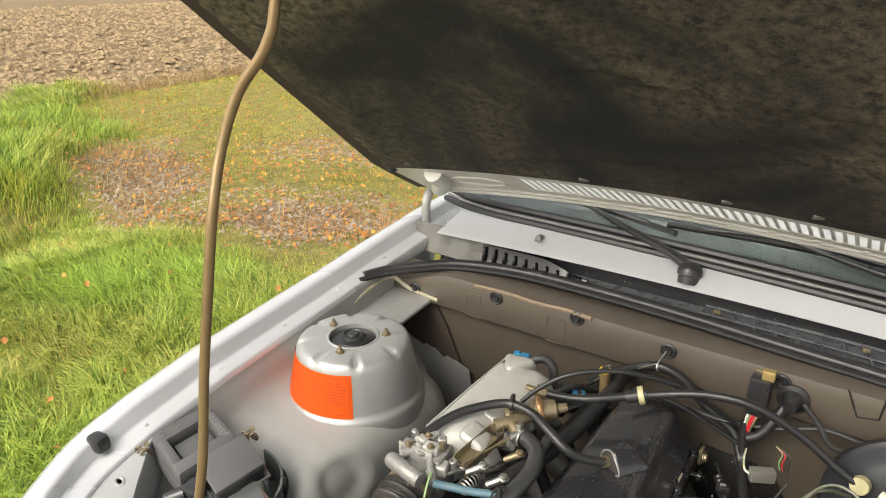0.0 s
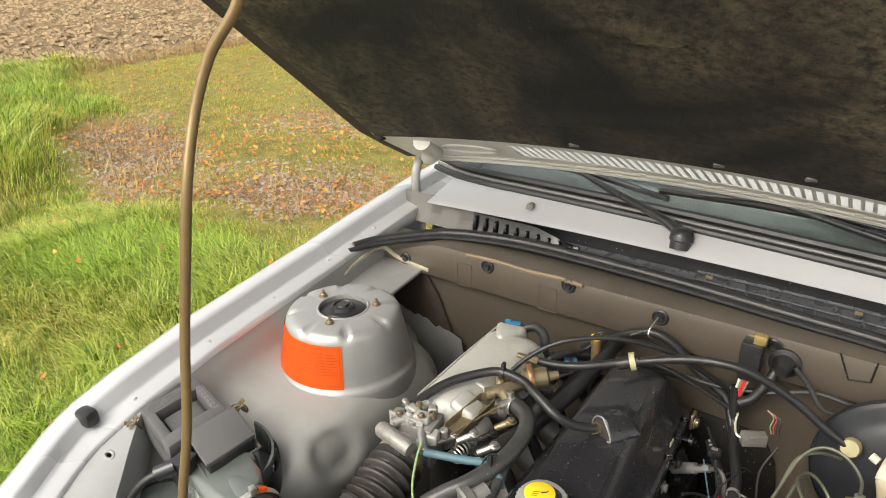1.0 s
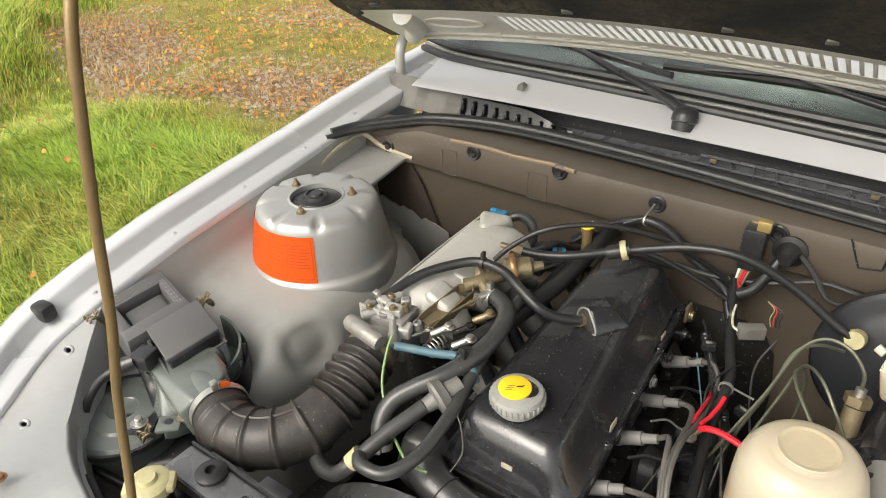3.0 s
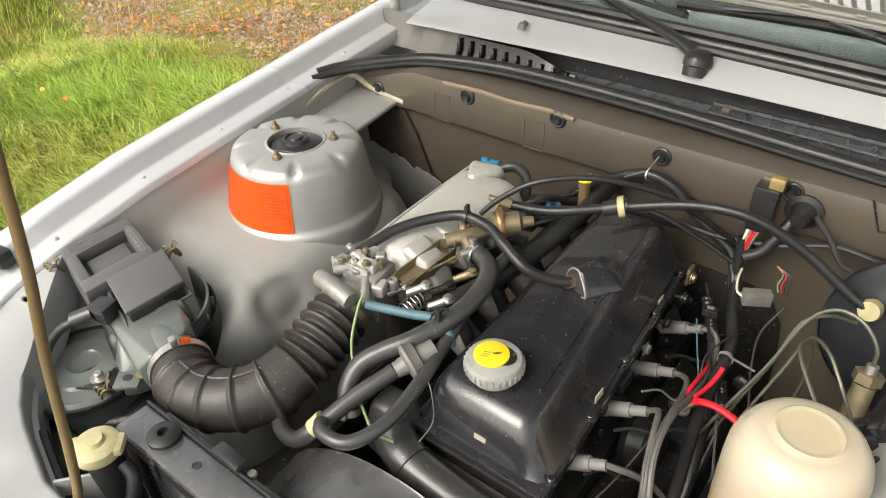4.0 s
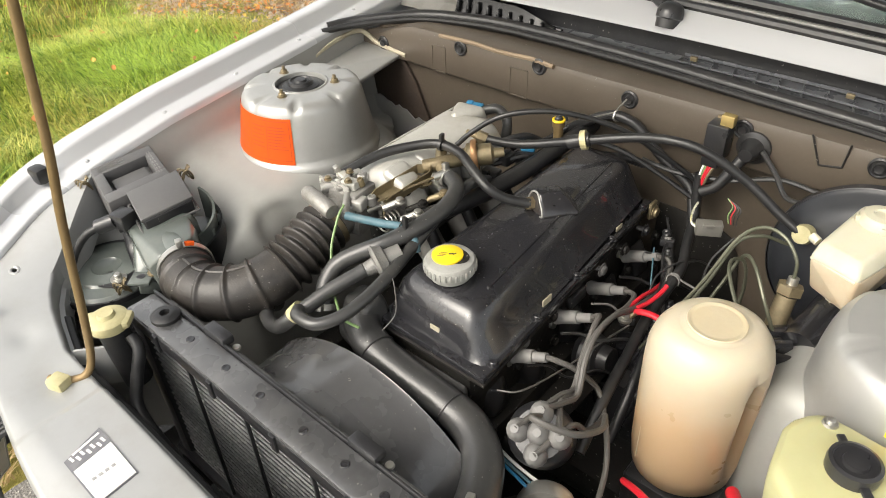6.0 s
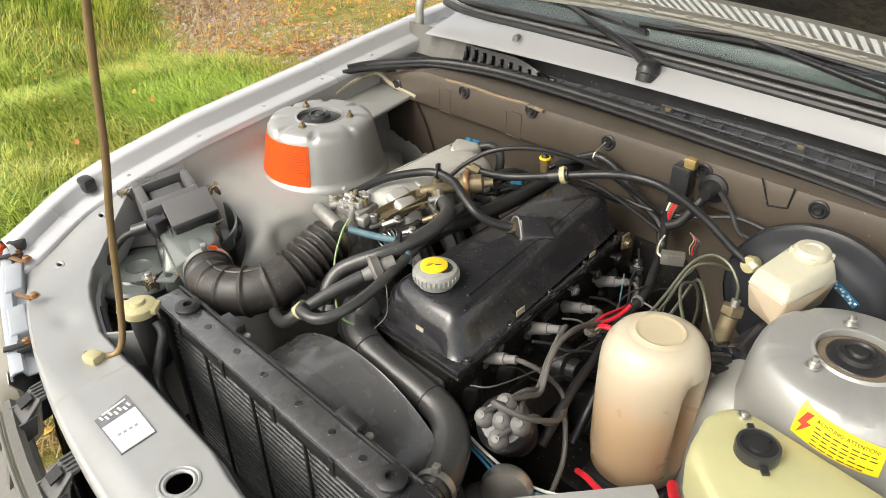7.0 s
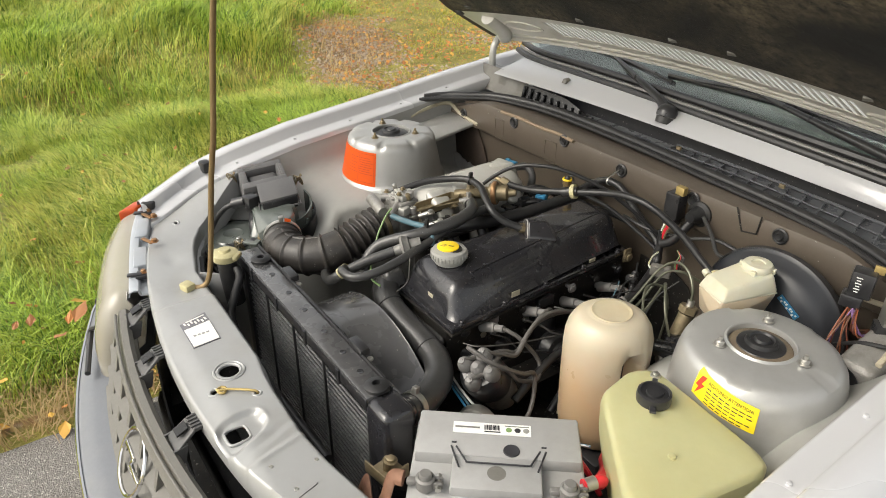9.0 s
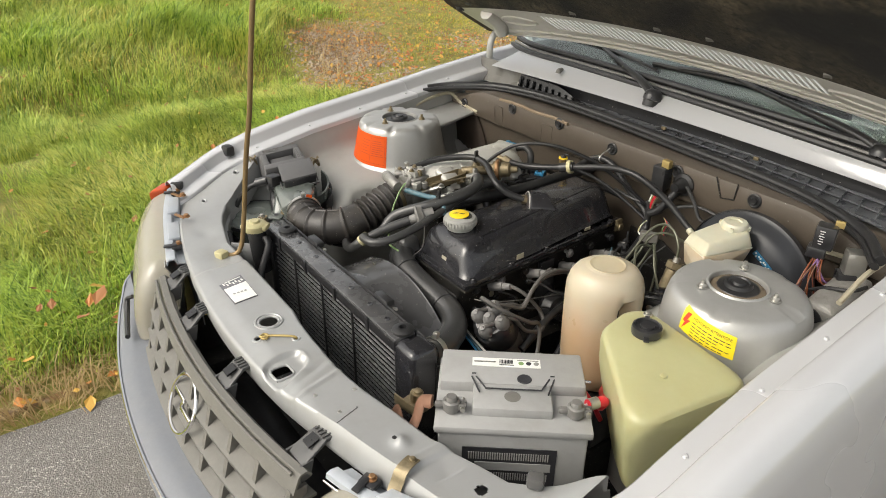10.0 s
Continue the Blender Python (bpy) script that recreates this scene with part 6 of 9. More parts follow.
part("tee", join(tube([(-0.165, -0.05, 0.838), (-0.143, -0.025, 0.842), (-0.13, 0.01, 0.838)], 0.011, 12), tube([(-0.145, -0.03, 0.84), (-0.12, -0.045, 0.835)], 0.011, 12, curve=False), tube([(-0.155, -0.02, 0.84), (-0.165, -0.005, 0.852)], 0.009, 12, curve=False)), BRASS, reg)
part("elbow_nut", join(tube([(-0.155, 0.07, 0.846), (-0.14, 0.077, 0.84)], 0.011, 6, curve=False), tube([(-0.172, 0.065, 0.848), (-0.15, 0.073, 0.844)], 0.006, 12, curve=False)), BRASS, reg)
inj = [(-0.105, -0.11), (-0.10, -0.03), (-0.095, 0.06), (-0.09, 0.14)]
rail = thing("fuel_rail", "dark fuel rail with injectors and plugs", "fuel rail", (-0.1, 0, 0.72))
part("rail", tube([(-0.10, -0.13, 0.785), (-0.095, 0.0, 0.79), (-0.09, 0.18, 0.79)], 0.009, 10), GREASE_AND_GAPS, rail)
for x, y in inj:
    part("injector", tube([(x, y, 0.785), (x + 0.02, y, 0.75), (x + 0.035, y, 0.715)], 0.010, 10), BLACKDULL, rail)
    part("plug", box((x - 0.02, y, 0.79), (0.03, 0.02, 0.024), 0.004, 10), PLASTIC, rail)

# ---- hoses and cables, one thing each ----
hose("breather_hose", "black rubber breather hose to the valve cover", "hose", [(-0.252, -0.155, 0.834), (-0.246, -0.145, 0.840), (-0.222, -0.089, 0.857), (-0.19, -0.048, 0.865), (-0.156, -0.022, 0.869), (-0.114, -0.021, 0.867), (-0.079, -0.035, 0.860), (-0.042, -0.045, 0.846), (-0.020, -0.033, 0.830), (0.0, -0.014, 0.820), (0.009, -0.006, 0.818)], 0.0075, RUBBER, ends=(((-0.248, -0.148, 0.838), (0.1, 0.6, 0.2), 0.008),))
bt = thing("cable_tie", "small black tie round the breather hose", "cable tie", (-0.15, -0.021, 0.869))
clamp((-0.15, -0.021, 0.869), (1, 0.1, -0.05), 0.0078, "band", bt, RUBBER, 0.006)
hose("vacuum_hose", "thick black servo vacuum hose", "hose", [(-0.145, 0.077, 0.841), (-0.11, 0.083, 0.842), (-0.066, 0.095, 0.848), (0.003, 0.129, 0.862), (0.082, 0.155, 0.882), (0.14, 0.16, 0.893), (0.19, 0.168, 0.886), (0.25, 0.183, 0.852), (0.30, 0.187, 0.818), (0.335, 0.186, 0.80)], 0.0072, RUBBER)
joint = thing("hose_joint", "cream plastic non-return valve in the hose", "valve", (0.003, 0.129, 0.862))
part("valve_body", tube([(-0.012, 0.121, 0.858), (0.018, 0.135, 0.867)], 0.011, 14, curve=False), RUBBER, joint)
part("valve_ring", tube([(0.006, 0.130, 0.8635), (0.014, 0.1335, 0.866)], 0.0155, 18, curve=False), CREAM, joint)
hose("throttle_cable", "thin black throttle cable looping to the firewall", "cable", [(-0.155, 0.02, 0.85), (-0.135, 0.035, 0.873), (-0.10, 0.055, 0.9), (-0.06, 0.08, 0.912), (-0.01, 0.115, 0.910), (0.05, 0.165, 0.883), (0.10, 0.215, 0.835), (0.15, 0.26, 0.782), (0.165, 0.29, 0.765)], 0.0042, RUBBER)
hose("coolant_hose", "long dark rubber coolant hose along the engine", "hose", [(-0.125, -0.345, 0.768), (-0.108, -0.358, 0.775), (-0.075, -0.352, 0.776), (-0.055, -0.315, 0.783), (-0.053, -0.255, 0.795), (-0.062, -0.19, 0.807), (-0.072, -0.12, 0.822), (-0.078, -0.06, 0.832), (-0.083, -0.02, 0.828), (-0.10, 0.03, 0.80)], 0.0088, HOSE)
hose("bypass_hose", "short grey rubber hose to the air valve", "hose", [(-0.208, -0.34, 0.735), (-0.19, -0.357, 0.725), (-0.158, -0.362, 0.73), (-0.135, -0.347, 0.752), (-0.115, -0.30, 0.775), (-0.092, -0.25, 0.793)], 0.0105, HOSE)
tape = thing("hose_tape", "cream tape ring holding two hoses", "tape", (-0.125, -0.347, 0.768))
part("ring", tube([(-0.136, -0.349, 0.752), (-0.127, -0.338, 0.765)], 0.0125, 14, curve=False), CREAM, tape)
valve = thing("air_valve", "zinc plated auxiliary air valve", "valve", (-0.085, -0.235, 0.79))
q = Matrix.Translation((-0.083, -0.232, 0.798)) @ Vector((0.42, 0.85, 0.25)).normalized().to_track_quat("Z", "Y").to_matrix().to_4x4()
part("body", lathe([(0, -0.02), (0.010, -0.02), (0.012, -0.006), (0.024, -0.004), (0.027, 0.0), (0.024, 0.004), (0.022, 0.012), (0.015, 0.014), (0.014, 0.035), (0.011, 0.036), (0, 0.036)], 28, q), LEAD, valve)
hose("heater_hose", "grey rubber heater hose bending over the intake", "hose", [(-0.128, -0.30, 0.74), (-0.139, -0.285, 0.765), (-0.137, -0.262, 0.787), (-0.118, -0.238, 0.802), (-0.092, -0.21, 0.815), (-0.07, -0.165, 0.827), (-0.064, -0.115, 0.836), (-0.075, -0.075, 0.841), (-0.105, -0.05, 0.838), (-0.125, -0.045, 0.832)], 0.0125, HOSE, ends=(((-0.13, -0.298, 0.742), (-0.2, 0.4, 0.9), 0.0135), ((-0.118, -0.047, 0.834), (1, -0.1, 0.1), 0.0135)))
hose("heater_hose", "dark heater hose running to the firewall", "hose", [(-0.13, -0.14, 0.79), (-0.10, -0.09, 0.80), (-0.085, 0.0, 0.795), (-0.075, 0.1, 0.795), (-0.07, 0.2, 0.80), (-0.07, 0.3, 0.80)], 0.014, RUBBER)
hose("blue_vacuum_line", "blue-grey rubber vacuum line", "hose", [(-0.176, -0.204, 0.824), (-0.155, -0.195, 0.822), (-0.12, -0.186, 0.824), (-0.085, -0.176, 0.826), (-0.064, -0.178, 0.814), (-0.058, -0.182, 0.80)], 0.0062, BLUEHOSE)
hose("green_wire", "thin green and yellow wire", "wire", [(-0.182, -0.2, 0.838), (-0.178, -0.218, 0.825), (-0.168, -0.245, 0.79), (-0.135, -0.275, 0.76), (-0.10, -0.30, 0.765), (-0.07, -0.315, 0.762), (-0.045, -0.31, 0.757)], 0.002, GREEN, 6)
part_zip = thing("cable_tie", "black cable tie round two hoses", "cable tie", (-0.075, -0.17, 0.82))
part("tie", join(lathe([(0.017, -0.003), (0.0185, -0.003), (0.0185, 0.003), (0.017, 0.003), (0.017, -0.003)], 20, Matrix.Translation((-0.076, -0.172, 0.823)) @ pose(0, 0, 0, 70, 0, 40)), box((-0.075, -0.183, 0.842), (0.007, 0.006, 0.02), 0.001)), RUBBER, part_zip)
# top radiator hose
top = thing("radiator_hose", "thick black top radiator hose", "hose", (0.24, -0.43, 0.6))
part("tube", tube([(-0.085, -0.262, 0.735), (-0.068, -0.285, 0.728), (-0.03, -0.298, 0.716), (0.03, -0.30, 0.706), (0.085, -0.298, 0.698), (0.135, -0.302, 0.692), (0.175, -0.325, 0.687), (0.20, -0.362, 0.686), (0.215, -0.395, 0.692), (0.226, -0.424, 0.702)], 0.0255, 20), HOSE, top)
for c, ax in (((-0.028, -0.298, 0.716), (1, -0.2, -0.2)), ((0.105, -0.299, 0.695), (1, -0.1, -0.1))):
    part("moulding_line", tube([Vector(c) + (Vector(ax).normalized().orthogonal().normalized() * math.cos(a) + Vector(ax).normalized().cross(Vector(ax).normalized().orthogonal().normalized()) * math.sin(a)) * 0.0257 for a in [0.2618 * k for k in range(25)]], 0.0014, 6, 1), RUBBER, top)
clamp((0.220, -0.407, 0.696), (0.35, -0.9, 0.3), 0.027, "clamp", top, STEEL, 0.012)
hose("tie_wire", "thin wire tied round the radiator hose", "wire", [(-0.028, -0.285, 0.744), (-0.025, -0.262, 0.76), (-0.035, -0.25, 0.79), (-0.05, -0.24, 0.80)], 0.0009, LEADGREY, 6)
# blue connector and its bunch of hoses near the firewall
bc = thing("blue_connector", "blue plastic connector on the plenum end", "connector", (-0.235, 0.16, 0.80))
part("housing", join(box((-0.236, 0.168, 0.836), (0.026, 0.018, 0.014), 0.003, 12), box((-0.248, 0.166, 0.842), (0.012, 0.010, 0.008), 0.002, 12)), BLUE, bc)
part("stem", tube([(-0.23, 0.145, 0.81), (-0.228, 0.168, 0.828)], 0.009, 10, curve=False), BLUE, bc)
part("clip", box((-0.226, 0.158, 0.826), (0.018, 0.012, 0.018), 0.003), WHITEPL, bc)
hose("vacuum_hose", "grey hose bending down behind the plenum", "hose", [(-0.222, 0.168, 0.832), (-0.20, 0.182, 0.838), (-0.18, 0.185, 0.822), (-0.175, 0.175, 0.79), (-0.18, 0.15, 0.75)], 0.009, HOSE)
for k, (a, b) in enumerate((((-0.17, 0.10, 0.80), (-0.06, 0.26, 0.80)), ((-0.15, 0.09, 0.78), (-0.02, 0.25, 0.77)), ((-0.16, 0.14, 0.77), (-0.10, 0.27, 0.80)))):
    a, b = Vector(a), Vector(b)
    hose("wire", "black taped wire behind the plenum", "wire", [a, a.lerp(b, 0.35) + Vector((0.01, 0.0, 0.02)), a.lerp(b, 0.7) + Vector((-0.01, 0, -0.012)), b], 0.006 - 0.001 * k, RUBBER, 8, (), "engine wires")
for k, c in enumerate(((-0.13, 0.12, 0.79), (-0.11, 0.155, 0.80), (-0.145, 0.165, 0.795))):
    t = thing("connector", "dark plastic plug behind the plenum", "connector", c, "engine plugs")
    part("shell", box(c, (0.024, 0.03, 0.02), 0.004, 30 * k), (PLASTIC, BLUE, PLASTIC)[k], t)
    part("latch", box((c[0], c[1], c[2] + 0.011), (0.008, 0.018, 0.005), 0.001, 30 * k), PLASTIC, t)
dip = thing("dipstick", "brass dipstick tube with a yellow collar", "dipstick", (-0.085, 0.2, 0.6))
part("guide_tube", join(tube([(-0.075, 0.20, 0.62), (-0.082, 0.205, 0.75), (-0.085, 0.207, 0.838)], 0.0088, 14), lathe([(0.0088, 0.828), (0.0106, 0.829), (0.0106, 0.838), (0.0088, 0.839)], 18, Matrix.Translation((-0.085, 0.207, 0)))), ROD, dip, "olive brown guide tube")
part("collar", lathe([(0.0082, 0.838), (0.0108, 0.8385), (0.0120, 0.8405), (0.0110, 0.8428), (0.0085, 0.8432), (0.0070, 0.842), (0.0066, 0.839)], 22, Matrix.Translation((-0.085, 0.207, 0))), CAPYEL, dip, "thin yellow plastic ring")
part("stopper", lathe([(0.0068, 0.838), (0.0068, 0.8445), (0.005, 0.847), (0, 0.8475)], 16, Matrix.Translation((-0.085, 0.207, 0))), PLASTIC, dip)
part("handle", tube([(-0.085, 0.207, 0.846), (-0.080, 0.2085, 0.851), (-0.074, 0.210, 0.850), (-0.071, 0.211, 0.842)], 0.0022, 8), PLASTIC, dip)

# ---- air filter, flow meter, intake bellows ----
AIR = thing("air_filter_box", "grey-green plastic air filter box with a flow meter", "air filter", (-0.5, -0.36, 0.64))
AO, AA, AB = Vector((-0.645, -0.368, 0.808)), Vector((0.006, 0.110, 0.004)), Vector((0.124, -0.030, -0.006))


def air(a, b, h):
    return AO + AA * a + AB * b + Vector((0, 0, h))


def ablock(a0, a1, b0, b1, h0, h1, bev=0.004, seg=2):
    return hull([air(a, b, h) for a in (a0, a1) for b in (b0, b1) for h in (h0, h1)], bev, seg)


cover = part("control_cover", ablock(0.0, 1.0, 0.0, 0.24, -0.03, 0.0), AIRCOVER, AIR, "dark plastic control box with printed instructions")
part("rim", ablock(0.0, 1.0, 0.72, 0.95, -0.03, 0.0), AIRCOVER, cover)
part("rim", ablock(0.0, 0.16, 0.2, 0.75, -0.03, 0.0), AIRCOVER, cover)
part("rim", ablock(0.84, 1.0, 0.2, 0.75, -0.03, 0.0), AIRCOVER, cover)
part("base", ablock(0.0, 1.02, 0.0, 0.97, -0.06, -0.022), AIRCOVER, cover)
part("recess_panel", ablock(0.22, 0.78, 0.3, 0.66, -0.024, -0.014, 0.002), AIRCOVER, cover)
for k in range(7):
    part("print_line", ablock(0.1, 0.52 - 0.06 * (k % 3), 0.05 + 0.022 * k, 0.058 + 0.022 * k, 0.0, 0.0007, 0), GREYLEAD, cover)
    part("print_line", ablock(0.87, 0.885, 0.2 + 0.09 * k, 0.25 + 0.09 * k, 0.0, 0.0007, 0), GREYLEAD, cover)
    part("print_line", ablock(0.91, 0.925, 0.2 + 0.09 * k, 0.26 + 0.09 * k, 0.0, 0.0007, 0), GREYLEAD, cover)
LID = [Vector(p) for p in ((-0.528, -0.364, 0.806), (-0.456, -0.383, 0.792), (-0.4445, -0.296, 0.798), (-0.517, -0.277, 0.812))]
flap = part("meter_lid", hull([p + Vector((0, 0, h)) for p in LID for h in (0.0, -0.006)], 0.0018), AIRCOVER, AIR, "flat grey plastic flow meter lid")
mid = sum(LID, Vector()) / 4
part("lid_base", hull([mid + (p - mid) * 0.93 + Vector((0.004, 0, h)) for p in LID for h in (-0.005, -0.034)], 0.003), BLACKDULL, flap)
part("lid_rim", tube([mid + (p - mid) * 1.06 + Vector((0.006, -0.002, -0.022)) for p in LID + LID[:1]], 0.0028, 6, curve=False), AIRCOVER, flap)
meter = part("flow_meter", hull([(-0.50, -0.355, 0.782), (-0.432, -0.306, 0.776), (-0.426, -0.340, 0.772), (-0.474, -0.394, 0.768), (-0.392, -0.362, 0.715), (-0.432, -0.428, 0.715), (-0.50, -0.405, 0.69), (-0.395, -0.35, 0.68), (-0.432, -0.432, 0.68), (-0.43, -0.30, 0.69), (-0.51, -0.33, 0.69)], 0.005), AIRBOX, AIR, "grey-green translucent flow meter body")


def arc(r, z0, tops, n=18):
    rows = []
    for k in range(n + 1):
        a = radians(112 - 150 * k / n)
        x, y = -0.468 + r * math.cos(a), -0.309 + r * math.sin(a)
        rows.append([(x, y, z0), (x, y, 0.5 * (z0 + tops(k / n))), (x, y, tops(k / n))])
    return rows


part("meter_wall", sheet(arc(0.047, 0.68, lambda t: 0.783 - 0.05 * t), 0.004), AIRBOX, meter, "curved translucent wall")
part("meter_skirt", sheet(arc(0.054, 0.67, lambda t: 0.762 - 0.052 * t), 0.004), PLASTIC, meter)
for k in range(4):
    a = radians(85 - 32 * k)
    part("wall_rib", box((-0.468 + 0.051 * math.cos(a), -0.309 + 0.051 * math.sin(a), 0.735 - 0.009 * k), (0.008, 0.004, 0.05), 0.001, math.degrees(a)), AIRBOX, meter)
part("outlet_hood", hull([(-0.500, -0.392, 0.772), (-0.452, -0.312, 0.776), (-0.392, -0.420, 0.752), (-0.376, -0.402, 0.772), (-0.376, -0.348, 0.776), (-0.402, -0.325, 0.768), (-0.50, -0.395, 0.70), (-0.45, -0.315, 0.70), (-0.385, -0.41, 0.70), (-0.385, -0.33, 0.70)], 0.004), AIRBOX, meter, "flat grey-green outlet hood")
part("meter_floor", lathe([(0, 0.0), (0.046, 0.0), (0.046, -0.02)], 28, Matrix.Translation((-0.468, -0.309, 0.725))), AIRBOX, meter)
part("tab", box((-0.418, -0.425, 0.722), (0.034, 0.03, 0.006), 0.002, 40), AIRBOX, meter)
# black disc on the uncut tab, painting the dark of its hole
part("hole_shade_disc", lathe([(0.007, 0.0), (0.006, 0.0008), (0, 0.0008)], 16, Matrix.Translation((-0.420, -0.424, 0.7252))), INK, meter)
part("clamp_bolt", hexhead((-0.398, -0.412, 0.735), 0.006, 0.01), BRASS, meter)
part("filter_case", hull([(-0.655, -0.34, 0.63), (-0.62, -0.26, 0.63), (-0.46, -0.29, 0.63), (-0.42, -0.36, 0.63), (-0.46, -0.42, 0.63), (-0.645, -0.345, 0.765), (-0.625, -0.27, 0.765), (-0.50, -0.30, 0.765), (-0.46, -0.37, 0.70), (-0.50, -0.405, 0.73)], 0.012), BLACKDULL, AIR)
part("filter_base", hull([(-0.66, -0.38, 0.615), (-0.61, -0.47, 0.615), (-0.47, -0.485, 0.615), (-0.40, -0.42, 0.615), (-0.40, -0.34, 0.615), (-0.44, -0.27, 0.615), (-0.66, -0.38, 0.645), (-0.61, -0.465, 0.645), (-0.47, -0.48, 0.645), (-0.41, -0.42, 0.645), (-0.41, -0.34, 0.655), (-0.44, -0.27, 0.655)], 0.012), BLACKDULL, AIR)
dish = part("filter_drum", lathe([(0, 0.002), (0.02, 0.003), (0.024, 0.006), (0.05, 0.005), (0.054, 0.001), (0.077, -0.001), (0.082, -0.006), (0.082, -0.05)], 40, Matrix.Translation((-0.535, -0.432, 0.688))), AIRBOX, AIR, "round grey filter housing end")
part("drum_rim", lathe([(0.082, -0.006), (0.089, -0.004), (0.090, -0.012), (0.082, -0.014)], 40, Matrix.Translation((-0.535, -0.432, 0.688))), PLASTIC, dish)
part("stud", join(hexhead((-0.486, -0.436, 0.696), 0.006, 0.008), lathe([(0, 0.0), (0.013, 0.0), (0.013, 0.002), (0, 0.003)], 18, Matrix.Translation((-0.486, -0.436, 0.694)))), STEEL, AIR)
part("stud_plate", box((-0.488, -0.436, 0.691), (0.05, 0.04, 0.004), 0.001, 35), BLACKDULL, AIR)
part("mount_bracket", box((-0.448, -0.248, 0.655), (0.065, 0.045, 0.014), 0.004, -20), PLASTIC, AIR)
part("mount_bolt", join(hexhead((-0.452, -0.246, 0.664), 0.007, 0.008), lathe([(0, 0.0), (0.011, 0.0), (0.011, 0.0015), (0, 0.002)], 18, Matrix.Translation((-0.452, -0.246, 0.662)))), STEEL, AIR)
part("stud", hexhead((-0.30, -0.315, 0.70), 0.008, 0.01), STEEL, AIR)
part("bracket", box((-0.315, -0.32, 0.68), (0.07, 0.05, 0.03), 0.006, 30), BLACKDULL, AIR)
part("outlet", tube([(-0.44, -0.36, 0.735), (-0.405, -0.366, 0.740), (-0.366, -0.373, 0.742)], 0.036, 24), AIRBOX, meter)
for c in ((-0.652, -0.384, 0.785), (-0.452, -0.448, 0.705), (-0.528, -0.262, 0.795)):
    part("wire_clip", join(*[tube([Vector(c) + Vector((0.011 * math.cos(a + k) + 0.005 * k, 0.009 * math.sin(a + k), 0.013 * math.sin(a * 1.5 + k))) for a in [0.6 * j for j in range(12)]], 0.0016, 6, 2) for k in range(3)]), BRASS, AIR, "sprung wire retaining clip")
plug = part("plug", join(box((-0.497, -0.392, 0.783), (0.03, 0.03, 0.026), 0.003, 15), tube([(-0.505, -0.402, 0.782), (-0.526, -0.424, 0.772)], 0.0125, 12, curve=False)), PLASTIC, AIR, "black multi-pin plug")
part("plug_cable", tube([(-0.52, -0.418, 0.775), (-0.542, -0.443, 0.757), (-0.562, -0.468, 0.715), (-0.555, -0.488, 0.675), (-0.51, -0.508, 0.655), (-0.45, -0.50, 0.645)], 0.0065, 10), RUBBER, plug)

BEL = thing("intake_bellows", "ribbed black rubber intake elbow with bellows", "intake hose", (-0.25, -0.35, 0.65))
EP = [(-0.364, -0.374, 0.742), (-0.330, -0.388, 0.741), (-0.290, -0.389, 0.742), (-0.253, -0.372, 0.746), (-0.228, -0.340, 0.752), (-0.217, -0.296, 0.764), (-0.218, -0.25, 0.779), (-0.222, -0.20, 0.790)]


def bel_r(t):
    r = 0.0395 - 0.002 * ease(0.55, 0.75, t)
    if 0.66 < t < 0.96:
        r += 0.0055 * math.cos((t - 0.66) * 2 * math.pi / 0.05)
    for c in (0.10, 0.20, 0.30, 0.41, 0.53):
        r += 0.0042 * math.exp(-((t - c) / 0.008) ** 2)
    return r


part("elbow", tube(EP, 0.045, 32, 26, radii=bel_r), BELLOWS, BEL, "dusty ribbed rubber elbow", 70)
part("seam", tube([(x, y, z + 0.0395) for x, y, z in EP[1:5]], 0.0025, 6), BELLOWS, BEL)
part("spigot", tube([(-0.212, -0.325, 0.72), (-0.205, -0.343, 0.735), (-0.203, -0.347, 0.736)], 0.014, 12), BELLOWS, BEL)
clamp((-0.360, -0.376, 0.742), (1, -0.35, 0), 0.0405, "clamp", BEL, STEEL, 0.012)
part("red_mark", tube([Vector((-0.3595, -0.376, 0.742)) + Vector((0.35, 1, 0)).normalized() * 0.043 * math.cos(a) + Vector((0, 0, 0.043 * math.sin(a))) for a in (1.1, 1.2, 1.3, 1.4)], 0.0045, 6), ORANGE, BEL)
clamp((-0.2215, -0.205, 0.789), (0, 1, 0.25), 0.038, "clamp", BEL, BRASS, 0.012)

# ---- radiator, shroud, filler ----
RAD = thing("radiator", "black painted radiator with dark finned core", "radiator", (-0.03, -0.47, 0.36))
part("top_channel", box((-0.052, -0.468, 0.748), (0.55, 0.044, 0.02), 0.004), SHROUD, RAD, "pressed black steel top channel")
for y, z in ((-0.4895, 0.744), (-0.4440, 0.751)):
    part("channel_lip", box((-0.052, y, z), (0.55, 0.004, 0.021), 0.0015), BLACKDULL, RAD)
for k in range(4):
    part("lip_tab", box((-0.246 + 0.126 * k, -0.4925, 0.742), (0.010, 0.004, 0.028), 0.001), BLACKDULL, RAD)
part("end_tank", box((0.245, -0.462, 0.60), (0.066, 0.058, 0.31), 0.014, 0, 3), BLACKPAINT, RAD, "glossy black side tank")
part("end_tank", box((-0.315, -0.465, 0.60), (0.03, 0.05, 0.3), 0.01), BLACKDULL, RAD)
part("inlet", tube([(0.233, -0.446, 0.710), (0.223, -0.415, 0.699)], 0.024, 18, curve=False), BLACKPAINT, RAD)
part("bottom_channel", box((-0.04, -0.468, 0.445), (0.6, 0.05, 0.02), 0.004), BLACKDULL, RAD)
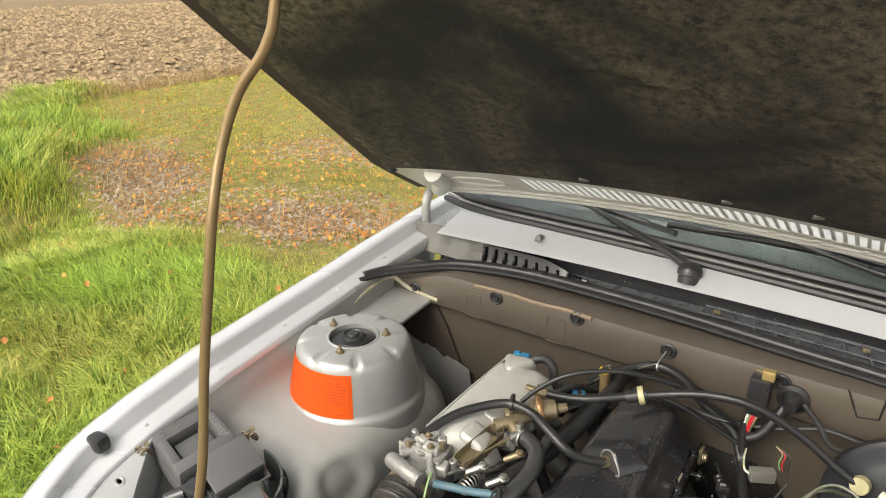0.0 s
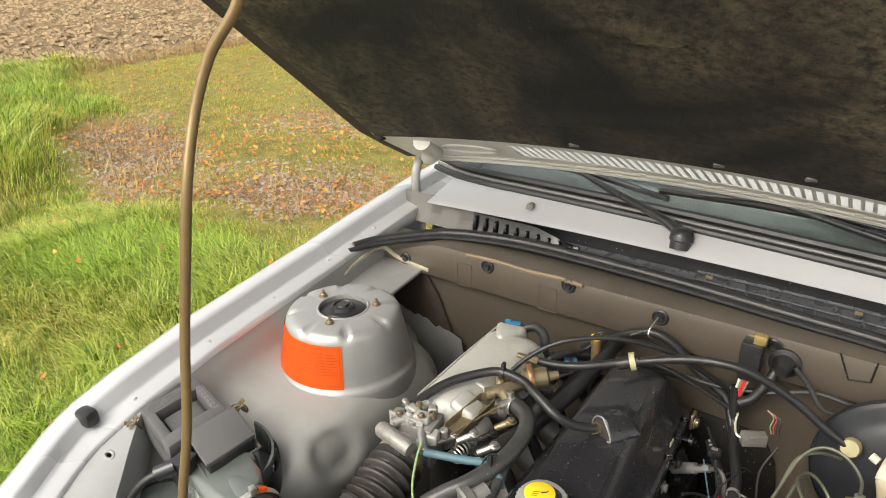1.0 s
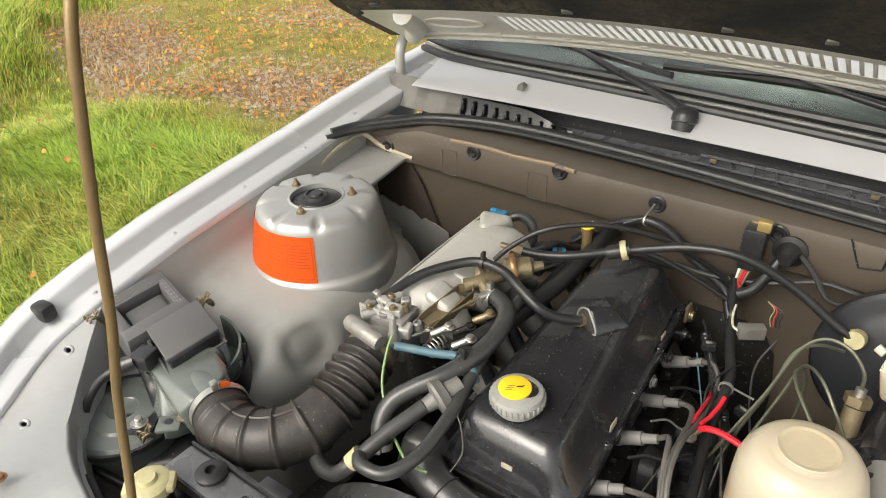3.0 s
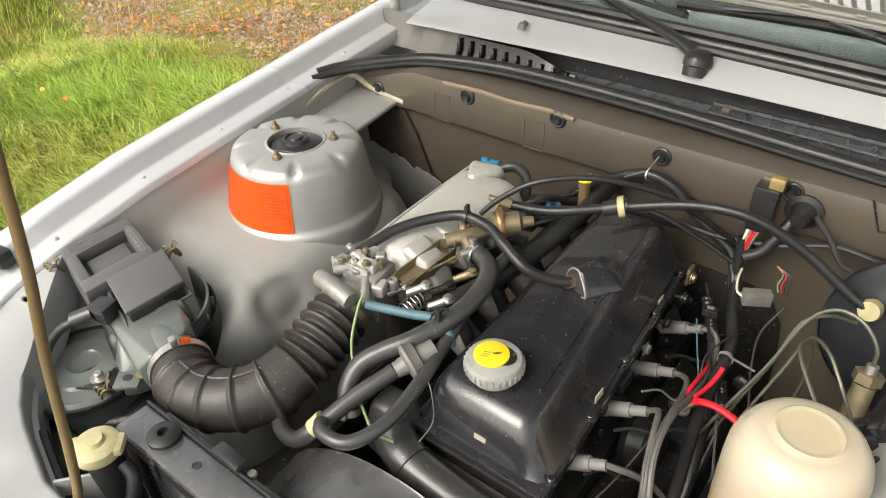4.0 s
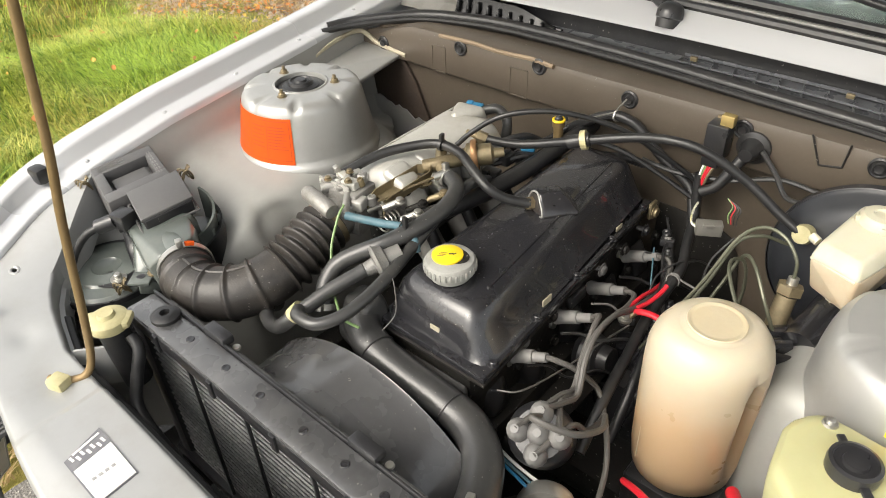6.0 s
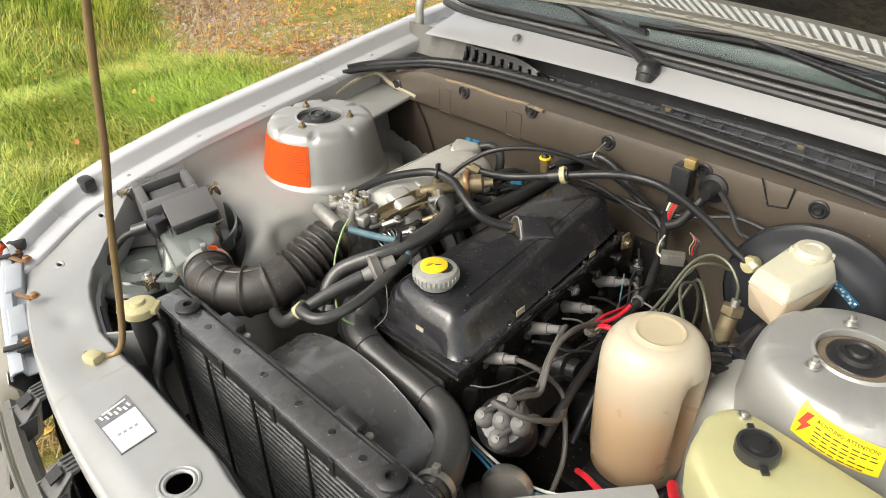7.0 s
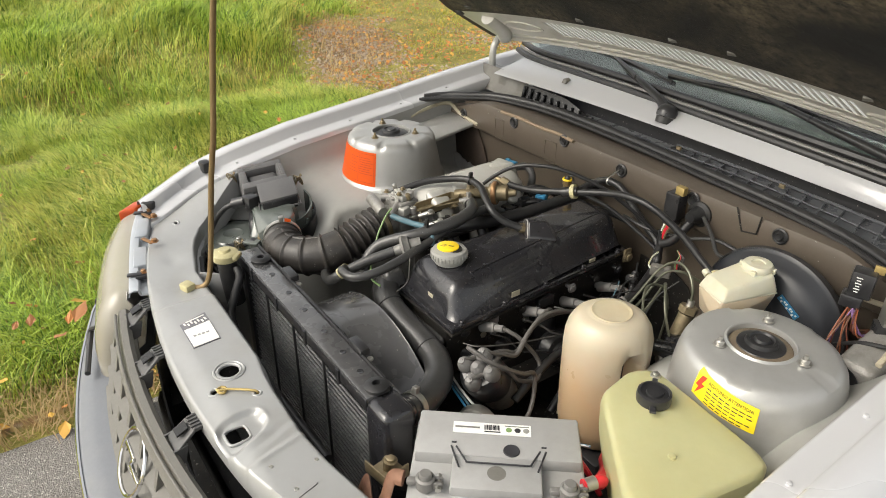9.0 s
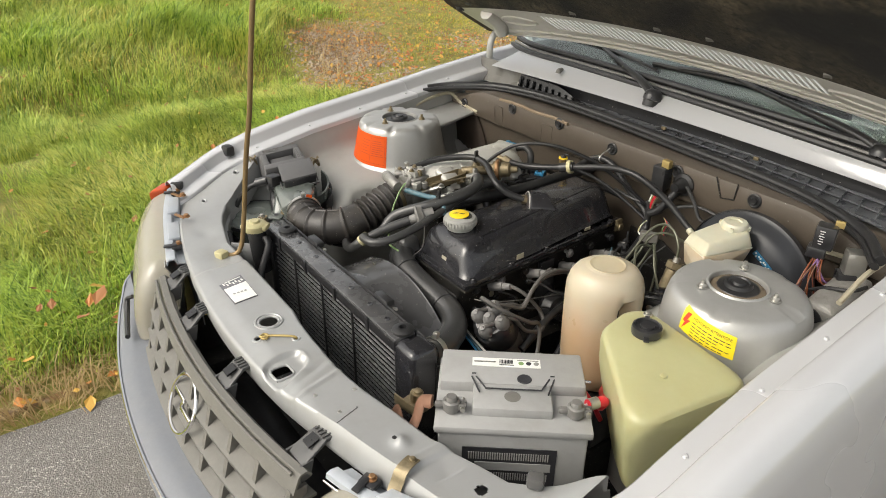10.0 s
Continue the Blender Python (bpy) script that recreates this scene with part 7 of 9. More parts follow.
core = part("core", box((-0.045, -0.4640, 0.59), (0.52, 0.016, 0.29), 0.001), FIN, RAD, "fine dark cooling fins")
for k in range(24):
    part("cooling_tube", tube([(-0.30, -0.4800, 0.4545 + 0.0119 * k), (0.213, -0.4800, 0.4545 + 0.0119 * k)], 0.0024, 6, curve=False), TUBE, core)
for x in (-0.185, -0.06, 0.065):
    part("strap", box((x, -0.4870, 0.592), (0.005, 0.005, 0.295), 0.0015), BLACKDULL, RAD)
for x in (-0.264, 0.208):
    part("rubber_mount", lathe([(0.020, 0.758), (0.020, 0.763), (0.013, 0.767), (0.007, 0.767), (0.006, 0.760), (0, 0.760)], 24, Matrix.Translation((x, -0.463, 0))), RUBBER, RAD)
for x in (-0.2, -0.12, -0.05, 0.03, 0.1, 0.16):
    part("dimple", lathe([(0.006, 0.0), (0.005, 0.0015), (0, 0.001)], 12, Matrix.Translation((x, -0.466, 0.758))), BLACKPAINT, RAD)
for x in (-0.175, 0.105):
    part("shroud_clip", box((x, -0.438, 0.762), (0.045, 0.018, 0.014), 0.003), PLASTIC, RAD)
part("lower_bracket", join(box((0.292, -0.495, 0.668), (0.05, 0.045, 0.003), 0.001, 10), box((0.293, -0.517, 0.678), (0.05, 0.003, 0.022), 0.001, 10), box((0.316, -0.492, 0.680), (0.003, 0.04, 0.024), 0.001, 10), tube([(0.286, -0.495, 0.668), (0.287, -0.495, 0.690), (0.296, -0.493, 0.694)], 0.006, 8), hexhead((0.296, -0.493, 0.694), 0.007, 0.006)), BRASS, RAD, "yellow passivated bracket with a bolt")
SH = thing("fan_shroud", "black plastic fan shroud behind the radiator", "shroud", (-0.03, -0.4, 0.4))


def shroud(lo, hi):
    """Rows lo to hi of the section that runs from the square mouth to the round ring."""
    rows = []
    for k in range(49):
        a = radians(-10 + 200 * k / 48)
        ring = (-0.002 + 0.242 * math.cos(a), 0.502 + 0.242 * math.sin(a))
        sq = (max(-0.30, min(0.235, 0.40 * math.cos(a) - 0.02)), min(0.744, 0.497 + 0.42 * math.sin(a)))
        sec = [(sq[0], -0.440, sq[1]), (sq[0] * 0.985, -0.434, sq[1] - 0.001), (0.42 * sq[0] + 0.58 * ring[0], -0.430, 0.42 * sq[1] + 0.58 * ring[1]), (ring[0] * 1.006, -0.421, 0.502 + (ring[1] - 0.502) * 1.006), (ring[0], -0.405, ring[1]), (ring[0], -0.342, ring[1]), (ring[0] * 1.008, -0.339, 0.502 + (ring[1] - 0.502) * 1.008)]
        rows.append(sec[lo:hi])
    return sheet(rows, 0.003)


duct = part("duct", shroud(0, 5), SHROUD, SH, "dusty black flared duct", 45)
part("ring", shroud(4, 7), SHROUD, SH, "dusty black fan ring", 45)

part("mouth_rim", tube([(-0.30, -0.437, 0.747), (0.235, -0.437, 0.747)], 0.004, 8, curve=False), SHROUD, SH)
for x in (-0.175, 0.105):
    part("fixing_screw", lathe([(0.006, 0), (0.005, 0.003), (0, 0.0035)], 12, Matrix.Translation((x + 0.03, -0.434, 0.752))), STEEL, SH)
fill = thing("coolant_filler", "cream plastic filler cap on a black neck", "filler cap", (-0.30, -0.52, 0.6))
part("cap", join(lathe([(0.0, 0.786), (0.010, 0.786), (0.012, 0.781), (0.020, 0.781), (0.026, 0.777), (0.0275, 0.772), (0.026, 0.764), (0.0, 0.764)], 28, Matrix.Translation((-0.302, -0.522, 0))), box((-0.3145, -0.534, 0.772), (0.028, 0.030, 0.012), 0.006, 45), box((-0.2895, -0.510, 0.772), (0.028, 0.030, 0.012), 0.006, 45)), CREAM, fill)
part("neck", tube([(-0.30, -0.522, 0.766), (-0.298, -0.52, 0.72), (-0.30, -0.515, 0.66)], 0.02, 14), RUBBER, fill)
part("overflow_hose", tube([(-0.278, -0.51, 0.75), (-0.262, -0.512, 0.735), (-0.255, -0.53, 0.70), (-0.235, -0.548, 0.67), (-0.15, -0.556, 0.655), (0.0, -0.558, 0.65), (0.2, -0.552, 0.65)], 0.0085, 10), RUBBER, fill)
part("bracket", box((-0.325, -0.545, 0.69), (0.06, 0.004, 0.07), 0.001, 50), SLAM, fill)

# ---- battery ----
BAT = thing("battery", "grey plastic car battery with clamped terminals", "battery", (0.42, -0.44, 0.55))
bu, bv = Vector((0.638, 0.770, 0)), Vector((-0.770, 0.638, 0))
BM = Matrix(((bu.x, bv.x, 0, 0.407), (bu.y, bv.y, 0, -0.539), (0, 0, 1, 0), (0, 0, 0, 1)))


def bbox(u0, u1, v0, v1, z0, z1, bev=0.004):
    return box((0, 0, 0), (u1 - u0, v1 - v0, z1 - z0), bev, m=BM @ Matrix.Translation(((u0 + u1) / 2, (v0 + v1) / 2, (z0 + z1) / 2)))


part("case", bbox(0.006, 0.236, 0.005, 0.168, 0.555, 0.716, 0.006), BATT, BAT)
lidb = part("lid", bbox(0.0, 0.242, 0.0, 0.174, 0.714, 0.728, 0.004), BATT, BAT)
part("lid_block", bbox(0.004, 0.238, 0.085, 0.172, 0.724, 0.747, 0.004), BATT, lidb)
part("lid_block", bbox(0.058, 0.182, 0.028, 0.09, 0.724, 0.744, 0.004), BATT, lidb)
for a, b in (((0.055, 0.108), (0.062, 0.108)), ((0.182, 0.108), (0.189, 0.108)), ((0.062, 0.10), (0.078, 0.072)), ((0.18, 0.10), (0.166, 0.072)), ((0.078, 0.072), (0.166, 0.072)), ((0.055, 0.10), (0.068, 0.062)), ((0.188, 0.10), (0.176, 0.062))):
    part("lid_groove", tube([BM @ Vector((*a, 0.7475)), BM @ Vector((*b, 0.7475))], 0.0014, 6, curve=False), INK, lidb)
part("charge_eye", lathe([(0.012, 0.0), (0.011, 0.0015), (0.008, 0.001), (0, 0.0005)], 24, BM @ Matrix.Translation((0.14, 0.098, 0.7472))), INK, lidb)
part("finger_notch", lathe([(0.013, 0.0), (0, 0.001)], 18, BM @ Matrix.Translation((0.12, 0.058, 0.7442))), GREYPLASTIC, lidb)
bl = part("top_label", bbox(0.055, 0.168, 0.128, 0.15, 0.7468, 0.7478, 0), WHITE, BAT, "white label with a bar code and coloured dots")
for k in range(13):
    part("bar", bbox(0.1 + 0.0018 * k, 0.1008 + 0.0018 * k + 0.0004 * (k % 3), 0.136, 0.146, 0.7478, 0.7482, 0), INK, bl)
part("print_bar", bbox(0.058, 0.094, 0.138, 0.141, 0.7478, 0.7482, 0), GREYPLASTIC, bl)
part("print_bar", bbox(0.100, 0.124, 0.1315, 0.1335, 0.7478, 0.7482, 0), INK, bl)
part("print_bar", bbox(0.130, 0.165, 0.145, 0.1465, 0.7478, 0.7482, 0), GREYPLASTIC, bl)
for k, mt in enumerate((GREEN, INK, CAPGREY)):
    part("dot", lathe([(0.0045, 0), (0.0045, 0.0006), (0, 0.0006)], 18, BM @ Matrix.Translation((0.136 + 0.0125 * k, 0.138, 0.7478))), mt, bl)
fl = part("front_label", bbox(0.044, 0.19, 0.0035, 0.0055, 0.60, 0.687, 0), INK, BAT, "black label with grey bars")
for k in range(34):
    u = 0.054 + 0.0037 * k
    part("bar", bbox(u, u + 0.0018, 0.0025, 0.0045, 0.664, 0.678, 0), BATT, fl)
    part("bar", bbox(u, u + 0.0018, 0.0025, 0.0045, 0.622, 0.636, 0), BATT, fl)
part("brand_block", bbox(0.064, 0.182, 0.0025, 0.0045, 0.642, 0.658, 0), BATT, fl)
for c, mt in (((0.025, 0.0), LEAD), ((0.217, 0.0), LEAD)):
    u = c[0]
    v = 0.038
    t = part("terminal", join(lathe([(0, 0.757), (0.0075, 0.757), (0.009, 0.755), (0.010, 0.726), (0, 0.726)], 18, BM @ Matrix.Translation((u, v, 0))), lathe([(0.010, 0.733), (0.0135, 0.733), (0.0135, 0.748), (0.010, 0.750)], 20, BM @ Matrix.Translation((u, v, 0))),
                              bbox(u + 0.010, u + 0.024, v - 0.008, v - 0.002, 0.735, 0.746, 0.002), bbox(u + 0.010, u + 0.024, v + 0.002, v + 0.007, 0.735, 0.746, 0.002), bbox(u - 0.026, u - 0.011, v - 0.004, v + 0.007, 0.734, 0.743, 0.003)), mt, BAT, "grey lead terminal clamp")
    part("bolt", tube([BM @ Vector((u + 0.018, v - 0.014, 0.7405)), BM @ Vector((u + 0.018, v + 0.013, 0.7405))], 0.0042, 6, curve=False), STEEL, t)
ground_strap = thing("earth_strap", "braided copper earth strap off the battery", "cable", (0.36, -0.52, 0.7))
part("braid", tube([BM @ Vector((-0.005, 0.04, 0.742)), BM @ Vector((-0.022, 0.045, 0.735)), BM @ Vector((-0.03, 0.03, 0.712)), BM @ Vector((-0.045, 0.01, 0.695)), (0.298, -0.537, 0.68), (0.286, -0.542, 0.652)], 0.011, 10, oval=0.35), RUST, ground_strap)
part("battery_tray", box((0, 0, 0), (0.27, 0.2, 0.02), 0.006, m=BM @ Matrix.Translation((0.12, 0.085, 0.546))), BLACKDULL, BAT)
red = thing("battery_cable", "thick red positive battery cable", "cable", (0.52, -0.34, 0.7))
part("cable", tube([BM @ Vector((0.235, 0.05, 0.742)), BM @ Vector((0.262, 0.062, 0.74)), (0.515, -0.29, 0.72), (0.485, -0.24, 0.69), (0.45, -0.20, 0.66), (0.41, -0.13, 0.62)], 0.0085, 12), RED, red)
part("ferrule", tube([BM @ Vector((0.238, 0.05, 0.742)), BM @ Vector((0.252, 0.057, 0.742))], 0.0095, 12, curve=False), STEEL, red)
hose("red_wire", "bright red wire beside the battery", "wire", [(0.30, -0.20, 0.62), (0.33, -0.23, 0.66), (0.38, -0.26, 0.69), (0.43, -0.262, 0.70), (0.475, -0.265, 0.69), (0.49, -0.25, 0.65)], 0.0045, RED, 8)
hose("red_wire", "red starter cable crossing the engine bay", "wire", [(0.196, -0.012, 0.712), (0.207, -0.004, 0.713), (0.23, 0.0, 0.711), (0.265, -0.005, 0.70), (0.31, -0.03, 0.67)], 0.0048, RED, 8)
hose("red_wire", "red wire curling up to the loom", "wire", [(0.197, -0.002, 0.714), (0.203, 0.022, 0.712), (0.208, 0.046, 0.716), (0.210, 0.06, 0.722)], 0.0034, RED, 8)
lug = thing("cable_lug", "brass cable lug on the starter stud", "cable lug", (0.19, -0.018, 0.70))
part("eye", join(lathe([(0.004, -0.002), (0.010, -0.002), (0.010, 0.002), (0.004, 0.002), (0.004, -0.002)], 18, Matrix.Translation((0.190, -0.022, 0.704))), hexhead((0.190, -0.022, 0.706), 0.006, 0.007)), STEEL, lug)
part("crimp", tube([(0.193, -0.018, 0.706), (0.199, -0.010, 0.712)], 0.0045, 10, curve=False), BRASS, lug)
hose("red_wire", "thin red wire among the ignition leads", "wire", [(0.186, -0.006, 0.712), (0.187, 0.03, 0.708), (0.187, 0.07, 0.695), (0.184, 0.105, 0.684)], 0.0030, RED, 8)
for k in range(3):
    hose("blue_wire", "thin blue and white wire near the distributor", "wire", [(0.13, -0.285 + 0.006 * k, 0.655), (0.20, -0.30 + 0.006 * k, 0.655), (0.26, -0.295 + 0.01 * k, 0.63), (0.31, -0.27 + 0.006 * k, 0.63), (0.37, -0.23, 0.65), (0.42, -0.2, 0.66)], 0.0022, (BLUE, BLUEHOSE, WHITE)[k], 6, (), "blue wires")

# ---- bottles and tanks ----
def bottle_mat():
    """Milky plastic, stained orange up to the level of the liquid inside."""
    m = WHITEPL.copy()
    m.name = "stained_milky_plastic"
    nt = m.node_tree
    p = nt.nodes["Principled BSDF"]
    old = p.inputs["Base Color"].links[0].from_socket
    co = nt.nodes.new("ShaderNodeTexCoord")
    sep = nt.nodes.new("ShaderNodeSeparateXYZ")
    nt.links.new(co.outputs["Object"], sep.inputs[0])
    n = noise_tex(nt, 13, 5)
    ad = nt.nodes.new("ShaderNodeMath")
    ad.operation = "MULTIPLY_ADD"
    ad.inputs[1].default_value = 0.12
    nt.links.new(n.outputs["Fac"], ad.inputs[0])
    nt.links.new(sep.outputs[2], ad.inputs[2])
    f = ramp(nt, ad.outputs[0], 0.85, 0.745)
    c = mixc(nt, f, (0.50, 0.45, 0.345), (0.49, 0.32, 0.175))
    c = mixc(nt, 0.25, c, old)
    nt.links.new(c, p.inputs["Base Color"])
    return m


WB = thing("coolant_bottle", "aged cream plastic bottle with a moulded lid", "bottle", (0.335, -0.088, 0.55))
rows = []
for z, r in ((0.56, 0.0), (0.56, 0.060), (0.568, 0.068), (0.60, 0.072), (0.68, 0.0745), (0.745, 0.0755), (0.752, 0.0755), (0.775, 0.0745), (0.792, 0.070), (0.806, 0.061), (0.8125, 0.052), (0.8145, 0.043), (0.8155, 0.0385), (0.8172, 0.036), (0.8178, 0.033), (0.8172, 0.028), (0.8170, 0.0)):
    row = []
    for k in range(65):
        a = 2 * math.pi * k / 64
        d = math.exp(-(((math.degrees(a) + 180) % 360 - 170) / 12) ** 4)
        low = 1.0 if 0.60 < z < 0.765 and r > 0.05 else 0.0
        rr = r * 0.955 * (1 + 0.03 * math.cos(2 * (a - 0.9))) - 0.034 * d * low
        row.append((0.329 + rr * math.cos(a), -0.084 + rr * math.sin(a), z + 0.006))
    rows.append(row)
part("body", sheet(rows), bottle_mat(), WB, "", 60)
DISC = mk("yellowed_lid_plastic", (0.50, 0.435, 0.30), 0.32, 0, (0.45, 0.36, 0.22), 0.5, 40, 0.06, 60, 0.05, 200, sss=0.2)
part("lid_disc", lathe([(0.0345, 0.0), (0.0335, 0.0012), (0.0315, 0.0012), (0.030, 0.0004), (0.027, 0.0), (0, 0.0002)], 40, Matrix.Translation((0.329, -0.084, 0.8236))), DISC, WB, "yellowed round lid")
# black slab that paints the shade inside the bottle's recess
part("recess_shade_slab", box((0, 0, 0), (0.008, 0.024, 0.13), 0.003, m=Matrix.Translation((0.3665, -0.0905, 0.692)) @ pose(0, 0, 0, 0, 0, -10)), GREASE_AND_GAPS, WB, "black slab standing for the shade in the moulded recess")
part("mould_seam", tube([(0.329 + r * math.cos(4.1), -0.084 + r * math.sin(4.1), z) for r, z in ((0.0712, 0.60), (0.0715, 0.70), (0.0716, 0.757), (0.0708, 0.78), (0.066, 0.799), (0.058, 0.812))], 0.0012, 6), WHITEPL, WB)
part("inspection_nub", lathe([(0.006, 0.0), (0.005, 0.004), (0, 0.005)], 14, Matrix.Translation((0.307, -0.127, 0.812))), WHITEPL, WB)
part("stand", box((0.335, -0.088, 0.50), (0.12, 0.12, 0.12), 0.01), BLACKDULL, WB)
TANK = thing("washer_tank", "yellowed translucent wedge shaped washer tank with a black cap", "tank", (0.53, -0.19, 0.5))
bm = rhull([(0.468, -0.142, 0.803), (0.452, -0.165, 0.801), (0.459, -0.222, 0.796), (0.602, -0.325, 0.776), (0.620, -0.318, 0.776), (0.655, -0.165, 0.788), (0.650, -0.150, 0.789), (0.507, -0.190, 0.803),
            (0.466, -0.225, 0.745), (0.603, -0.322, 0.735), (0.652, -0.168, 0.735), (0.545, -0.255, 0.62), (0.595, -0.29, 0.62), (0.61, -0.16, 0.62), (0.50, -0.15, 0.62)], 0.0135)
bmesh.ops.triangulate(bm, faces=bm.faces[:])
for _ in range(3):
    bmesh.ops.subdivide_edges(bm, edges=[e for e in bm.edges if e.calc_length() > 0.012], cuts=1)
    bmesh.ops.triangulate(bm, faces=bm.faces[:])
for _ in range(2):
    bmesh.ops.smooth_vert(bm, verts=bm.verts[:], factor=0.5, use_axis_x=True, use_axis_y=True, use_axis_z=True)
for v in bm.verts:
    q = Vector((v.co.x - 0.540, v.co.y))
    if 0.01 < q.length < 0.130:
        q *= 0.130 / q.length
        v.co.x, v.co.y = 0.540 + q.x, q.y
part("body", bm, YELLOWPL, TANK, "", 60)
part("cap", lathe([(0.024, 0.808), (0.0245, 0.816), (0.0235, 0.822), (0.020, 0.8235), (0.019, 0.8205), (0.012, 0.820), (0.011, 0.823), (0, 0.8235)], 30, Matrix.Translation((0.507, -0.189, 0.007))), PLASTIC, TANK, "round black snap cap")
part("cap_neck", lathe([(0.021, 0.80), (0.021, 0.818), (0.0, 0.818)], 28, Matrix.Translation((0.507, -0.189, 0))), YELLOWPL, TANK)
part("cap_tab", box((0.491, -0.169, 0.825), (0.016, 0.008, 0.004), 0.0015, 130), PLASTIC, TANK)
part("cap_catch", box((0.523, -0.210, 0.821), (0.018, 0.009, 0.004), 0.0015, 130), PLASTIC, TANK)
part("mount_screw", join(lathe([(0.008, 0), (0.007, 0.003), (0, 0.003)], 18, Matrix.Translation((0.474, -0.146, 0.8155))), hexhead((0.474, -0.146, 0.8175), 0.004, 0.004)), STEEL, TANK)
part("nub", lathe([(0.006, 0), (0.005, 0.003), (0, 0.004)], 12, Matrix.Translation((0.585, -0.241, 0.8015)) @ pose(0, 0, 0, 8, 0, 20)), YELLOWPL, TANK)

# ---- brakes: servo, master cylinder, reservoir, pipes ----
SV = thing("brake_servo", "large black brake servo drum", "brake servo", (0.43, 0.24, 0.6))
sm = Matrix.Translation((0.425, 0.245, 0.735)) @ pose(0, 0, 0, 90, 0, 0)
SERVO = mk("satin_servo_enamel", (0.024, 0.026, 0.031), 0.38, 0, (0.06, 0.06, 0.058), 0.4, 12, 0.1, 80, 0.05, 120)
part("drum", lathe([(0.0, 0.065), (0.04, 0.065), (0.045, 0.056), (0.105, 0.046), (0.125, 0.03), (0.132, 0.012), (0.138, 0.008), (0.138, -0.002), (0.128, -0.006), (0.118, -0.04), (0, -0.04)], 56, sm), SERVO, SV, "satin blue-black pressed drum")
part("drum_band", lathe([(0.139, -0.004), (0.1405, -0.003), (0.1405, 0.009), (0.139, 0.010)], 56, sm), BLACKDULL, SV)
SL = Matrix.Translation((0.4735, 0.1955, 0.8065)) @ pose(0, 0, 0, 0, 33, 0) @ pose(0, 0, 0, 8, 0, 0)
lbl = part("label_bar", box((0, 0, 0), (0.046, 0.0025, 0.013), 0.0005, m=SL), BLUE, SV, "blue and white maker's label")
for k in range(9):
    part("print_bar", box((0, 0, 0), (0.0034, 0.001, 0.0035 + 0.001 * (k % 2)), 0, m=SL @ Matrix.Translation((-0.019 + 0.0047 * k, -0.0016, 0.0025 - 0.005 * (k % 3 == 1)))), WHITE, lbl)
part("port", lathe([(0, 0.02), (0.013, 0.02), (0.015, 0.012), (0.013, 0.0), (0, 0)], 18, Matrix.Translation((0.34, 0.197, 0.797)) @ pose(0, 0, 0, 70, -30, 0)), CREAM, SV, "cream non-return valve")
MC = thing("master_cylinder", "black brake master cylinder with brass fittings", "master cylinder", (0.39, 0.1, 0.74))
part("cylinder", tube([(0.415, 0.19, 0.745), (0.40, 0.03, 0.738)], 0.024, 20, curve=False), BLACKPAINT, MC)
part("valve", join(tube([(0.362, 0.05, 0.72), (0.362, 0.075, 0.775)], 0.013, 14, curve=False), tube([(0.362, 0.077, 0.778), (0.362, 0.081, 0.79)], 0.017, 6, curve=False)), BRASS, MC, "brass coloured pressure valve")
part("valve_tip", tube([(0.362, 0.081, 0.79), (0.362, 0.084, 0.80)], 0.007, 10, curve=False), STEEL, MC)
for z in (0.0, 0.03):
    part("union", tube([(0.39, 0.03 + z, 0.735), (0.36, 0.0 + z, 0.738)], 0.012, 12, curve=False), BLACKPAINT, MC)
part("bracket", box((0.40, 0.0, 0.715), (0.10, 0.012, 0.06), 0.004, 20), BLACKDULL, MC)
part("bolt", hexhead((0.385, -0.006, 0.728), 0.008, 0.008, "y"), STEEL, MC)
RS = thing("brake_reservoir", "milky plastic brake fluid reservoir with a screw cap", "reservoir", (0.405, 0.13, 0.77))
part("tank", rhull([(0.388, 0.080, 0.806), (0.428, 0.062, 0.804), (0.450, 0.15, 0.808), (0.404, 0.176, 0.810), (0.380, 0.082, 0.836), (0.429, 0.066, 0.836), (0.455, 0.162, 0.836), (0.398, 0.188, 0.838)], 0.007), RESFLUID, RS, "brown stained lower half")
part("top_shell", rhull([(0.379, 0.084, 0.842), (0.428, 0.068, 0.842), (0.455, 0.163, 0.843), (0.398, 0.190, 0.843), (0.382, 0.093, 0.854), (0.425, 0.079, 0.854), (0.448, 0.158, 0.866), (0.400, 0.182, 0.866)], 0.007), RESPL, RS)
part("ledge", hull([(x, y, z + d) for x, y, z in ((0.3715, 0.080, 0.838), (0.429, 0.059, 0.838), (0.464, 0.166, 0.839), (0.396, 0.198, 0.839)) for d in (0.0, 0.003)], 0.0012), RESPL, RS)
part("neck", lathe([(0.027, 0.852), (0.027, 0.864), (0.024, 0.868), (0.0, 0.868)], 28, Matrix.Translation((0.422, 0.160, 0))), RESPL, RS)
part("cap", lathe([(0.0245, 0.866), (0.0255, 0.869), (0.0252, 0.878), (0.022, 0.882), (0.012, 0.883), (0.011, 0.880), (0, 0.880)], 28, Matrix.Translation((0.422, 0.160, 0))), RESPL, RS)
for k in range(4):
    a = radians(20 + 90 * k)
    part("cap_lug", box((0.422 + 0.0268 * math.cos(a), 0.160 + 0.0268 * math.sin(a), 0.873), (0.005, 0.008, 0.009), 0.0012, math.degrees(a)), RESPL, RS)
part("spout", tube([(0.372, 0.10, 0.852), (0.362, 0.104, 0.855)], 0.006, 10, curve=False), RESPL, RS)
part("stem", tube([(0.41, 0.12, 0.76), (0.41, 0.12, 0.815)], 0.012, 12, curve=False), RESPL, RS)
